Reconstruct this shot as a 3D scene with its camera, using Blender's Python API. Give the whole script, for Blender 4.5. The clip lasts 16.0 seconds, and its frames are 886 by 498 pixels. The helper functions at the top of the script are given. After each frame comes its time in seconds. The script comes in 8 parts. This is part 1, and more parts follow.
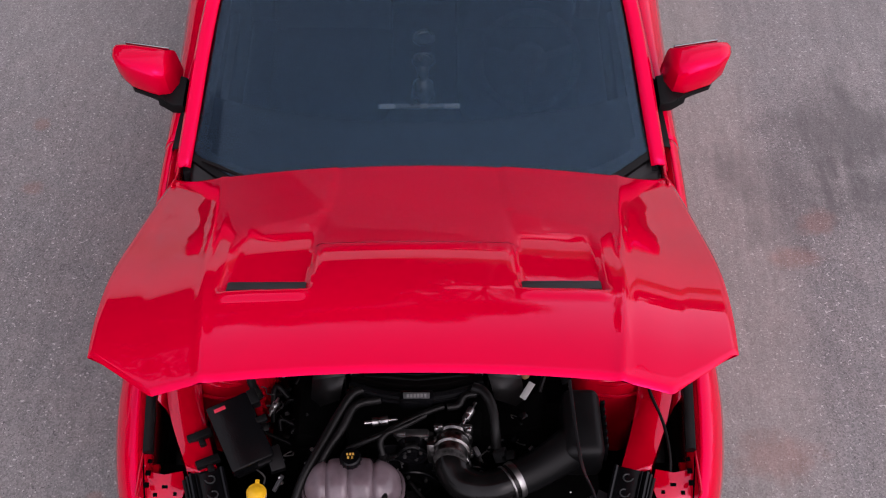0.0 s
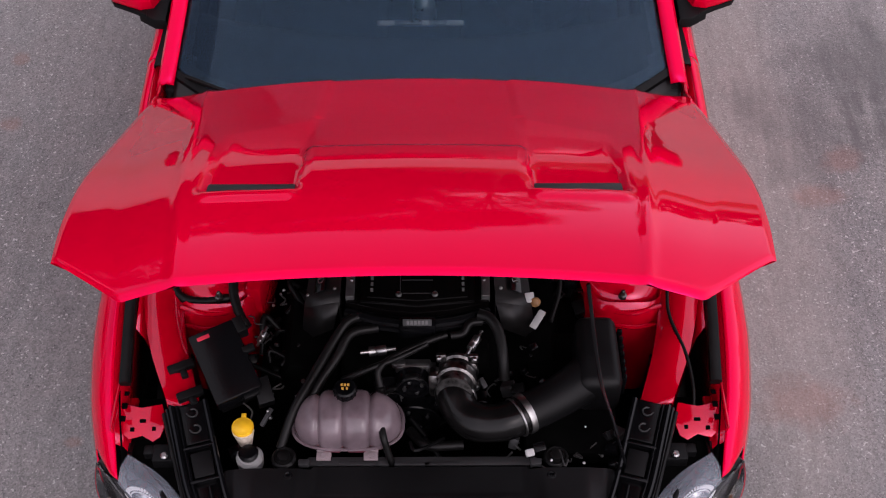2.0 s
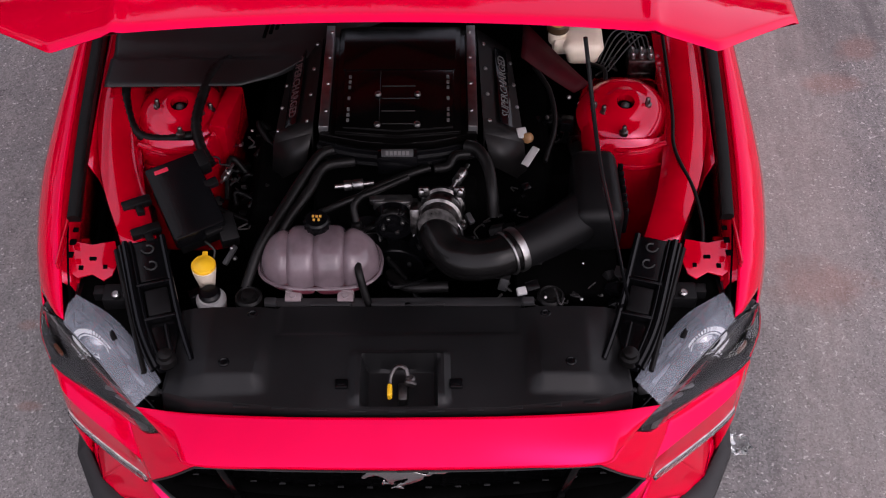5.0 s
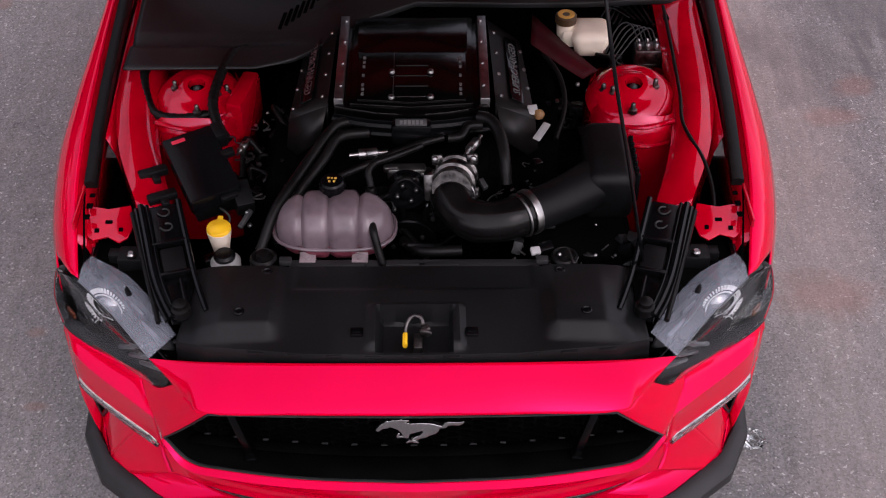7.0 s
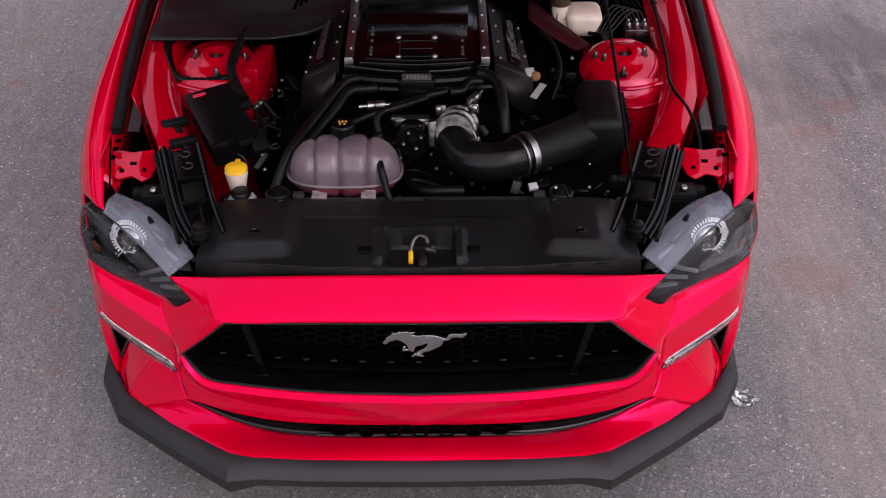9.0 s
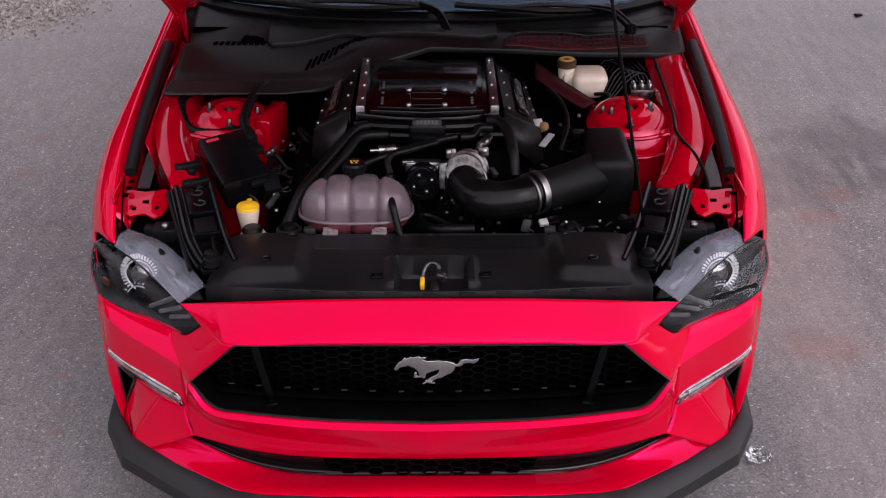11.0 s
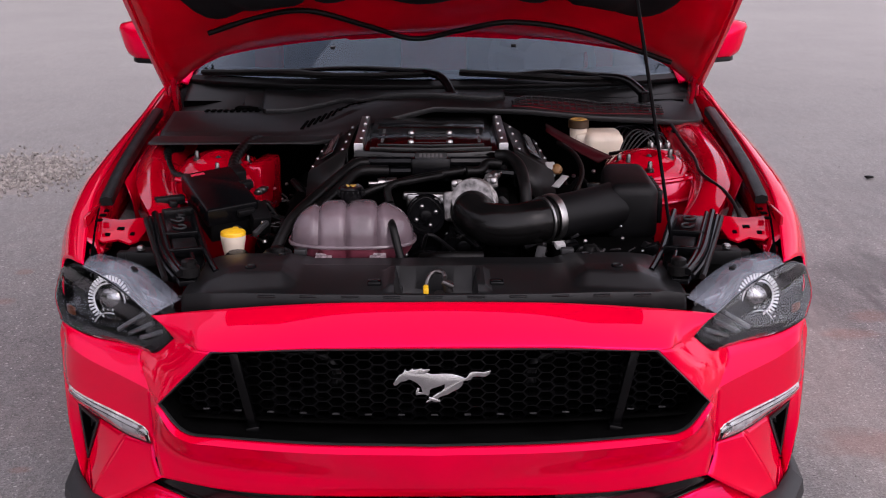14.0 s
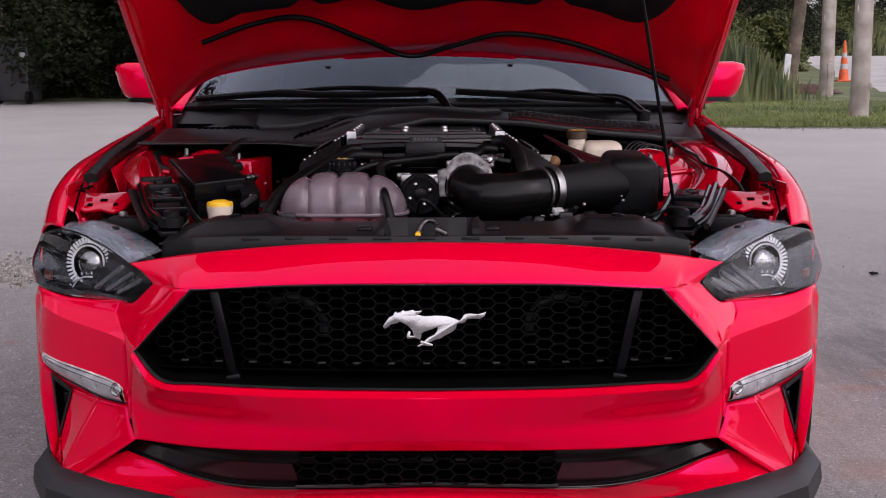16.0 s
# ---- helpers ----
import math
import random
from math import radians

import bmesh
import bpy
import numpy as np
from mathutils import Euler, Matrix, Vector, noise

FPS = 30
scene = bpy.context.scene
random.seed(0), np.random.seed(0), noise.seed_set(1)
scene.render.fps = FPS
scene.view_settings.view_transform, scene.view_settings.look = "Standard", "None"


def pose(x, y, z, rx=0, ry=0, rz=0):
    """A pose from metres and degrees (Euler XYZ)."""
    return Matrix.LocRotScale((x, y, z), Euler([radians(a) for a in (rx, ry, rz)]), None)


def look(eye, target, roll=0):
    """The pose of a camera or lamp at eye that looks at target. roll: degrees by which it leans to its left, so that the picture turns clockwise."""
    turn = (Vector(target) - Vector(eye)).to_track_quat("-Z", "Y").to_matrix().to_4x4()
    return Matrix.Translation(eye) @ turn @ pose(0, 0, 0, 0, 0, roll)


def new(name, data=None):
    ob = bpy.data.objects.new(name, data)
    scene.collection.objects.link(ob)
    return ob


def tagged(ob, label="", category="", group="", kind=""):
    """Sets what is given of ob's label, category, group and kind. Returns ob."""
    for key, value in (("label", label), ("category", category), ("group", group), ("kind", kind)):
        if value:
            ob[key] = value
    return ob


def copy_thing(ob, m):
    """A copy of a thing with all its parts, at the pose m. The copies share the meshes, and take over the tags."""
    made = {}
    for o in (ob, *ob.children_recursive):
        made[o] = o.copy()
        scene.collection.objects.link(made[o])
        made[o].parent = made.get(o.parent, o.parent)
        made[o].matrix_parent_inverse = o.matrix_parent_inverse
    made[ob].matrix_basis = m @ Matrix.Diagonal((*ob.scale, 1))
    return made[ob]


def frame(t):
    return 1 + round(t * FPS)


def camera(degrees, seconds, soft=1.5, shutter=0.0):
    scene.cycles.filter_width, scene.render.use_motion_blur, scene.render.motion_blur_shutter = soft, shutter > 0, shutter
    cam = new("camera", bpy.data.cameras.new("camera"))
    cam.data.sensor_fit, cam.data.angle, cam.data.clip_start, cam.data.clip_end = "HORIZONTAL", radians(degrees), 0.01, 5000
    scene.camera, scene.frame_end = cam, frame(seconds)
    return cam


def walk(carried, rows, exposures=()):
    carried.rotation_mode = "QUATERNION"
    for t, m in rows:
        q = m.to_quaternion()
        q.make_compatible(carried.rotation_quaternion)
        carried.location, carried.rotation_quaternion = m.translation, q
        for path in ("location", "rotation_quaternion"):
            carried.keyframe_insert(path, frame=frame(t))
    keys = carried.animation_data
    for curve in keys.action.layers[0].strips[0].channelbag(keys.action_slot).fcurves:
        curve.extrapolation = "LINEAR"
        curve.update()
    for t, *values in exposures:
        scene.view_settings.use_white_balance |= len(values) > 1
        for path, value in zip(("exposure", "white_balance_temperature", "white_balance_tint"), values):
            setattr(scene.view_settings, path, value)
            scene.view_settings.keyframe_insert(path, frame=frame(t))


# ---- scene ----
cam = camera(38.1, 16.0, soft=1.1)
PATH = [
    (0, (0.073, -1.306, 4.271), (0.074, -0.015, 2.744), -0.2),
    (0.5, (0.065, -1.287, 4.183), (0.068, 0.001, 2.653), -0.1),
    (1, (0.056, -1.273, 4.079), (0.059, 0.012, 2.547), -0.1),
    (1.5, (0.054, -1.264, 3.987), (0.055, 0.018, 2.451), -0.2),
    (2, (0.065, -1.257, 3.889), (0.065, 0.021, 2.35), -0.2),
    (2.5, (0.077, -1.248, 3.792), (0.076, 0.025, 2.248), -0.3),
    (3, (0.083, -1.259, 3.686), (0.085, 0.011, 2.141), -0.1),
    (3.5, (0.097, -1.286, 3.587), (0.1, -0.022, 2.038), -0.1),
    (4, (0.108, -1.325, 3.484), (0.108, -0.063, 1.933), -0.2),
    (6.5, (0.074, -1.682, 3.053), (0.082, -0.238, 1.669), 0.0),
    (7, (0.056, -1.79, 2.976), (0.066, -0.309, 1.631), 0.0),
    (7.5, (0.046, -1.907, 2.904), (0.055, -0.389, 1.602), -0.0),
    (8, (0.043, -2.03, 2.833), (0.057, -0.478, 1.572), 0.1),
    (8.5, (0.049, -2.156, 2.759), (0.061, -0.57, 1.542), 0.0),
    (8.7, (0.05, -2.207, 2.734), (0.058, -0.608, 1.533), -0.1),
    (10.8, (0.016, -2.473, 2.417), (0.028, -0.726, 1.444), -0.0),
    (11, (0.014, -2.465, 2.389), (0.026, -0.704, 1.441), 0.0),
    (11.5, (0.002, -2.441, 2.314), (0.015, -0.647, 1.429), 0.0),
    (12, (-0.005, -2.431, 2.231), (0.007, -0.605, 1.415), -0.0),
    (12.5, (-0.006, -2.422, 2.134), (0.007, -0.569, 1.382), 0.0),
    (13, (-0.005, -2.409, 1.982), (0.007, -0.531, 1.295), -0.1),
    (13.5, (-0.003, -2.398, 1.83), (0.01, -0.497, 1.207), -0.0),
    (14, (0.003, -2.388, 1.689), (0.015, -0.467, 1.131), -0.1),
    (14.5, (0.008, -2.385, 1.549), (0.02, -0.447, 1.056), -0.1),
    (15, (0.008, -2.381, 1.415), (0.019, -0.427, 0.988), -0.1),
    (15.5, (0.015, -2.381, 1.286), (0.025, -0.412, 0.932), -0.1),
    (16, (0.022, -2.381, 1.168), (0.031, -0.4, 0.891), -0.1),
]
walk(cam, [(t, look(eye, target, roll)) for t, eye, target, roll in PATH], [(0.0, 0.84, 6500, 26), (7.0, 0.84, 6500, 26), (11.5, 0.80, 6500, 26), (14.5, 1.00, 6500, 26), (16.0, 0.80, 6500, 26)])

# ---- world and sun: an even, bright overcast ----
SUN_EL, SUN_AZ = radians(42), radians(150)
world = bpy.data.worlds.new("overcast_sky")
scene.world = world
world.use_nodes = True
wn, wl = world.node_tree.nodes, world.node_tree.links
sky = wn.new("ShaderNodeTexSky")
sky.sky_type, sky.sun_disc = "NISHITA", False
sky.sun_elevation, sky.sun_rotation = SUN_EL, SUN_AZ
sky.dust_density, sky.air_density, sky.ozone_density = 1.6, 1.0, 1.0
veil = wn.new("ShaderNodeHueSaturation")
veil.inputs["Saturation"].default_value = 0.28
wl.new(sky.outputs[0], veil.inputs["Color"])
wl.new(veil.outputs[0], wn["Background"].inputs["Color"])
wn["Background"].inputs["Strength"].default_value = 0.135
sun_data = bpy.data.lights.new("sun", "SUN")
sun_data.energy, sun_data.angle, sun_data.color = 0.9, radians(170), (1.0, 0.97, 0.93)
sun = new("sun", sun_data)
sun_dir = Vector((math.sin(SUN_AZ) * math.cos(SUN_EL), math.cos(SUN_AZ) * math.cos(SUN_EL), math.sin(SUN_EL)))
sun.matrix_world = look(sun_dir * 50, (0, 0, 0))


# ---- materials ----
def mat(name, base, rough=0.5, metal=0.0, var=0.0, vscale=6.0, bump=0.0, bscale=80.0, coat=0.0, spec=0.5, alt=None, fine=0.0, rvar=0.0, per_object=0.0):
    """A surface with colour variation at two scales, uneven gloss and fine relief."""
    m = bpy.data.materials.new(name)
    m.use_nodes = True
    n, l = m.node_tree.nodes, m.node_tree.links
    b = n["Principled BSDF"]
    b.inputs["Base Color"].default_value = (*base, 1)
    b.inputs["Roughness"].default_value = rough
    b.inputs["Metallic"].default_value = metal
    b.inputs["Specular IOR Level"].default_value = spec
    b.inputs["Coat Weight"].default_value = coat
    b.inputs["Coat Roughness"].default_value = 0.02
    co = n.new("ShaderNodeTexCoord")
    big = n.new("ShaderNodeTexNoise")
    big.inputs["Scale"].default_value, big.inputs["Detail"].default_value = vscale, 5
    l.new(co.outputs["Object"], big.inputs["Vector"])
    small = n.new("ShaderNodeTexNoise")
    small.inputs["Scale"].default_value, small.inputs["Detail"].default_value = bscale, 3
    l.new(co.outputs["Object"], small.inputs["Vector"])
    if var or fine:
        mix = n.new("ShaderNodeMix")
        mix.data_type = "RGBA"
        mix.inputs["A"].default_value = (*[c * (1 - var) for c in base], 1)
        mix.inputs["B"].default_value = (*(alt or [min(c * (1 + var), 1) for c in base]), 1)
        ramp = n.new("ShaderNodeMapRange")
        ramp.inputs["From Min"].default_value, ramp.inputs["From Max"].default_value = 0.35, 0.65
        l.new(big.outputs["Fac"], ramp.inputs["Value"])
        l.new(ramp.outputs[0], mix.inputs["Factor"])
        mix2 = n.new("ShaderNodeMix")
        mix2.data_type, mix2.blend_type = "RGBA", "OVERLAY"
        mix2.inputs["Factor"].default_value = fine
        l.new(mix.outputs["Result"], mix2.inputs["A"])
        l.new(small.outputs["Fac"], mix2.inputs["B"])
        l.new(mix2.outputs["Result"], b.inputs["Base Color"])
    if rvar:
        rr = n.new("ShaderNodeMapRange")
        rr.inputs["To Min"].default_value, rr.inputs["To Max"].default_value = max(rough - rvar, 0.02), min(rough + rvar, 1)
        l.new(big.outputs["Fac"], rr.inputs["Value"])
        l.new(rr.outputs[0], b.inputs["Roughness"])
    if bump:
        bp = n.new("ShaderNodeBump")
        bp.inputs["Strength"].default_value, bp.inputs["Distance"].default_value = bump, 0.002
        l.new(small.outputs["Fac"], bp.inputs["Height"])
        l.new(bp.outputs[0], b.inputs["Normal"])
    return m


RED = mat("red_clearcoat_paint", (0.66, 0.0, 0.020), 0.012, 0.0, var=0.04, vscale=3, spec=1.0)
RED.node_tree.nodes["Principled BSDF"].inputs["Specular Tint"].default_value = (1.0, 0.06, 0.40, 1)
RED.node_tree.nodes["Principled BSDF"].inputs["IOR"].default_value = 1.55
# body red made brighter to stand in for light bounced under the hood
RED_UNDERLIT = mat("red_paint_lit_underside", (0.80, 0.0, 0.012), 0.20, 0.0, var=0.08, vscale=6, spec=0.6)
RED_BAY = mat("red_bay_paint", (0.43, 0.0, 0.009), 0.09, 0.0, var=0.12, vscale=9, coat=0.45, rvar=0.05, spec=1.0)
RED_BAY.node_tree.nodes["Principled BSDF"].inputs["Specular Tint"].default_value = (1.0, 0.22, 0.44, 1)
# bay red with shade put into its colour
BAYSHADE = mat("red_metal_in_shade", (0.10, 0.002, 0.006), 0.5, var=0.4, vscale=12, spec=0.3)
DIMRED = mat("matt_dark_red_steel", (0.030, 0.0012, 0.003), 0.60, var=0.35, vscale=14, spec=0.10)
BLACK = mat("black_moulded_plastic", (0.0035, 0.0035, 0.0038), 0.44, var=0.3, vscale=7, bump=0.10, bscale=400, rvar=0.12, spec=0.14)
SATIN = mat("satin_black_coating", (0.0025, 0.0025, 0.003), 0.24, var=0.3, vscale=9, bump=0.06, bscale=600, rvar=0.08, spec=0.17)
TRIM = mat("grey_black_trim", (0.016, 0.016, 0.017), 0.55, var=0.2, vscale=10, bump=0.15, bscale=500, rvar=0.1, spec=0.4)
GLOSSBLK = mat("gloss_black", (0.0025, 0.0025, 0.003), 0.12, var=0.2, vscale=8, rvar=0.05, spec=0.3)
RUBBER = mat("black_rubber_hose", (0.0040, 0.0038, 0.0038), 0.38, var=0.3, vscale=20, bump=0.15, bscale=200, rvar=0.15, spec=0.15)
# near-black base does the job of shade in the bay, recesses and openings
DARK = mat("deep_shade_black", (0.0012, 0.0012, 0.0012), 0.85, var=0.4, vscale=12, spec=0.02)
ALLOY = mat("machined_aluminium", (0.32, 0.315, 0.31), 0.32, 1.0, var=0.25, vscale=30, bump=0.15, bscale=250, rvar=0.12)
STEEL = mat("zinc_steel", (0.34, 0.335, 0.33), 0.30, 1.0, var=0.2, vscale=40, rvar=0.1)
CHROME = mat("brushed_chrome", (0.42, 0.415, 0.415), 0.20, 1.0, var=0.05, vscale=20, rvar=0.05)
TANK = mat("pinkish_translucent_plastic", (0.105, 0.076, 0.087), 0.14, var=0.15, vscale=10, bump=0.05, bscale=120, alt=(0.165, 0.125, 0.140), rvar=0.1)
FOOT = mat("pale_pink_plastic", (0.26, 0.21, 0.22), 0.35, var=0.2, vscale=20)
COOLANT = mat("coolant_filled_plastic", (0.14, 0.03, 0.045), 0.33, var=0.2, vscale=10)
CREAM = mat("cream_plastic", (0.72, 0.62, 0.50), 0.38, var=0.1, vscale=14)
YELLOW = mat("yellow_plastic", (0.78, 0.44, 0.01), 0.42, var=0.06, vscale=20)
WHITE = mat("white_plastic", (0.34, 0.34, 0.335), 0.45, var=0.08, vscale=20)
LAMPGREY = mat("smoky_grey_lamp_plastic", (0.13, 0.145, 0.17), 0.12, var=0.25, vscale=9, alt=(0.20, 0.22, 0.25), coat=0.8, rvar=0.06)
ORANGE = mat("dim_amber_reflector", (0.075, 0.018, 0.006), 0.35, var=0.1)
LETTER = mat("pale_grey_lettering", (0.085, 0.083, 0.083), 0.5, var=0.1)
PRINT = mat("dull_grey_print", (0.085, 0.082, 0.082), 0.5, var=0.1)
REDLETTER = mat("dark_red_lettering", (0.075, 0.035, 0.038), 0.5, var=0.1)
CAPBROWN = mat("dark_brown_cap_plastic", (0.045, 0.024, 0.010), 0.40, var=0.25, vscale=20, rvar=0.1)
GOLD = mat("gold_print", (0.55, 0.30, 0.05), 0.5, var=0.1)
BADGE_RED = mat("red_label", (0.55, 0.02, 0.05), 0.45, var=0.1)
CLOTH = mat("dark_seat_cloth", (0.006, 0.006, 0.007), 0.85, var=0.2, bump=0.3, bscale=300, spec=0.2)


def glass(name, tint, rough=0.0, ior=1.45, alpha=None):
    m = bpy.data.materials.new(name)
    m.use_nodes = True
    b = m.node_tree.nodes["Principled BSDF"]
    b.inputs["Base Color"].default_value = (*tint, 1)
    b.inputs["Roughness"].default_value = rough
    b.inputs["IOR"].default_value = ior
    b.inputs["Transmission Weight"].default_value = 1.0
    return m


WINDSHIELD = glass("tinted_windshield", (0.36, 0.44, 0.49), ior=1.52)
WINDSHIELD.node_tree.nodes["Principled BSDF"].inputs["Specular Tint"].default_value = (0.36, 0.62, 0.92, 1)
# pale bluish base puts the sky's reflection on the frosted clear shell
SHELL = mat("sky_sheen_polycarbonate_shell", (0.42, 0.46, 0.54), 0.05, 0.0, var=0.15, vscale=14, spec=0.9, coat=0.4)
SHELL.node_tree.nodes["Principled BSDF"].inputs["Alpha"].default_value = 0.32
BLADE = mat("smoky_gloss_black_blade", (0.006, 0.004, 0.0045), 0.16, var=0.3, vscale=7, rvar=0.06, spec=0.35)
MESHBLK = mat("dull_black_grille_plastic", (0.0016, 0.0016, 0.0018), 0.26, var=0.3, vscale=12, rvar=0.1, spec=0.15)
REFLECTOR = mat("pale_lamp_reflector", (0.58, 0.575, 0.575), 0.25, 0.2, var=0.2, vscale=30, rvar=0.1)
CAST = mat("cast_aluminium", (0.105, 0.098, 0.096), 0.40, 1.0, var=0.45, vscale=45, bump=0.5, bscale=160, rvar=0.15, fine=0.3)
SIDECOVER = mat("matt_black_side_cover", (0.0065, 0.006, 0.006), 0.42, var=0.3, vscale=9, bump=0.1, bscale=500, rvar=0.08, spec=0.22)
LID = mat("black_gloss_coat", (0.0018, 0.0015, 0.0015), 0.13, var=0.3, vscale=10, bump=0.04, bscale=500, rvar=0.05, spec=0.30)
PROJECTOR = mat("silvery_projector_glass", (0.36, 0.35, 0.35), 0.08, 1.0, var=0.3, vscale=60, coat=0.5)
THROTTLE = mat("bright_cast_alloy", (0.135, 0.129, 0.126), 0.32, 1.0, var=0.55, vscale=60, bump=0.25, bscale=180, rvar=0.12)
FIN = mat("frosted_grey_light_bar", (0.09, 0.093, 0.10), 0.30, var=0.2, vscale=20)
COVER = mat("smooth_black_cover_plastic", (0.0068, 0.0068, 0.0072), 0.36, var=0.25, vscale=5, bump=0.08, bscale=400, rvar=0.10, spec=0.22)
COWL = mat("greyed_black_plastic", (0.0080, 0.0080, 0.0085), 0.46, var=0.35, vscale=6, bump=0.12, bscale=300, rvar=0.12, spec=0.35)
STRIP = mat("brushed_silver_strip", (0.34, 0.335, 0.34), 0.36, 1.0, var=0.2, vscale=30, rvar=0.1)
OCHRE = mat("brown_ochre_plastic", (0.20, 0.10, 0.035), 0.5, var=0.15)
TICK = mat("bright_white_lamp_plastic", (0.80, 0.80, 0.80), 0.35, var=0.05)
ELBOW = mat("smooth_black_rubber", (0.0035, 0.0033, 0.0033), 0.20, var=0.4, vscale=16, bump=0.10, bscale=120, rvar=0.10, spec=0.20)
SIDEGLASS = glass("dark_side_glass", (0.12, 0.13, 0.14))
LENS = glass("clear_lamp_lens", (0.86, 0.88, 0.90), ior=1.34)

# ---- mesh helpers ----


def cr(points, n):
    """A smooth curve through the points, sampled n times by length."""
    p = [np.array(q, float) for q in points]
    if len(p) == 2:
        return [Vector(p[0] + (p[1] - p[0]) * i / (n - 1)) for i in range(n)]
    ext = [2 * p[0] - p[1], *p, 2 * p[-1] - p[-2]]
    fine = []
    for i in range(1, len(ext) - 2):
        a, b, c, d = ext[i - 1], ext[i], ext[i + 1], ext[i + 2]
        for k in range(16):
            t = k / 16
            fine.append(0.5 * (2 * b + (c - a) * t + (2 * a - 5 * b + 4 * c - d) * t * t + (3 * b - a - 3 * c + d) * t**3))
    fine.append(p[-1])
    fine = np.array(fine)
    run = np.r_[0, np.cumsum(np.linalg.norm(np.diff(fine, axis=0), axis=1))]
    at = np.linspace(0, run[-1], n)
    return [Vector([np.interp(v, run, fine[:, k]) for k in range(3)]) for v in at]


def interp(table, v):
    return float(np.interp(v, [a for a, _ in table], [b for _, b in table]))


def smooth(table, v):
    """A soft curve through (position, value) pairs."""
    xs = [a for a, _ in table]
    if v <= xs[0]:
        return table[0][1]
    if v >= xs[-1]:
        return table[-1][1]
    i = max(k for k in range(len(xs) - 1) if xs[k] <= v)
    y = [b for _, b in table]
    h = xs[i + 1] - xs[i]
    d0 = (y[i + 1] - y[i - 1]) / (xs[i + 1] - xs[i - 1]) if i else (y[1] - y[0]) / h
    d1 = (y[i + 2] - y[i]) / (xs[i + 2] - xs[i]) if i + 2 < len(xs) else (y[i + 1] - y[i]) / h
    t = (v - xs[i]) / h
    return (2 * t**3 - 3 * t**2 + 1) * y[i] + (t**3 - 2 * t**2 + t) * h * d0 + (-2 * t**3 + 3 * t**2) * y[i + 1] + (t**3 - t**2) * h * d1


def coons(top, bottom, left, right, nu, nv, puff=0.0, way=(0, -1, 0)):
    """A patch between four edge curves; left and right run from top to bottom."""
    t, b, lf, r = cr(top, nu), cr(bottom, nu), cr(left, nv), cr(right, nv)
    rows = []
    for j in range(nv):
        v = j / (nv - 1)
        row = []
        for i in range(nu):
            u = i / (nu - 1)
            p = t[i] * (1 - v) + b[i] * v + lf[j] * (1 - u) + r[j] * u
            p -= t[0] * (1 - u) * (1 - v) + t[-1] * u * (1 - v) + b[0] * (1 - u) * v + b[-1] * u * v
            row.append(p + Vector(way) * (puff * 16 * u * (1 - u) * v * (1 - v)))
        rows.append(row)
    return rows


def add_grid(bm, rows, flip=False):
    vs = [[bm.verts.new(p) for p in row] for row in rows]
    for j in range(len(vs) - 1):
        for i in range(len(vs[0]) - 1):
            q = [vs[j][i], vs[j][i + 1], vs[j + 1][i + 1], vs[j + 1][i]]
            if len({tuple(round(c, 6) for c in v.co) for v in q}) < 3:
                continue
            bm.faces.new(q[::-1] if flip else q)
    return vs


def mirrored(bm):
    """Adds the copy on the other side of the middle plane and welds the seam."""
    geo = bmesh.ops.duplicate(bm, geom=bm.verts[:] + bm.edges[:] + bm.faces[:])["geom"]
    vs = [g for g in geo if isinstance(g, bmesh.types.BMVert)]
    for v in vs:
        v.co.x = -v.co.x
    bmesh.ops.reverse_faces(bm, faces=[g for g in geo if isinstance(g, bmesh.types.BMFace)])
    bmesh.ops.remove_doubles(bm, verts=bm.verts[:], dist=0.0008)
    return bm


def flipx(bm):
    for v in bm.verts:
        v.co.x = -v.co.x
    bmesh.ops.reverse_faces(bm, faces=bm.faces[:])
    return bm


def box(bm, c, size, r=0.004, m=None, seg=2):
    """A box with rounded edges."""
    made = bmesh.ops.create_cube(bm, size=1.0)["verts"]
    for v in made:
        v.co = Vector((v.co.x * size[0], v.co.y * size[1], v.co.z * size[2]))
    if r > 0:
        edges = list({e for v in made for e in v.link_edges})
        out = bmesh.ops.bevel(bm, geom=edges, offset=min(r, min(size) * 0.45), segments=seg, profile=0.5, affect="EDGES")
        made = list({v for f in out["faces"] for v in f.verts} | {v for v in made if v.is_valid})
        seen, stack = set(made), list(made)
        while stack:
            for e in stack.pop().link_edges:
                for w in e.verts:
                    if w not in seen:
                        seen.add(w)
                        stack.append(w)
        made = list(seen)
    m = (m or Matrix.Identity(4))
    m = Matrix.Translation(c) @ m
    for v in made:
        v.co = m @ v.co
    return made


def lathe(bm, profile, m=None, seg=24, cap=True):
    """Turns (radius, height) pairs round the z axis."""
    m = m or Matrix.Identity(4)
    rings = [[bm.verts.new(m @ Vector((r * math.cos(2 * math.pi * k / seg), r * math.sin(2 * math.pi * k / seg), z))) for k in range(seg)] for r, z in profile]
    for a, b in zip(rings, rings[1:]):
        for k in range(seg):
            bm.faces.new((a[k], a[(k + 1) % seg], b[(k + 1) % seg], b[k]))
    if cap:
        bm.faces.new(rings[0][::-1])
        bm.faces.new(rings[-1])
    return rings


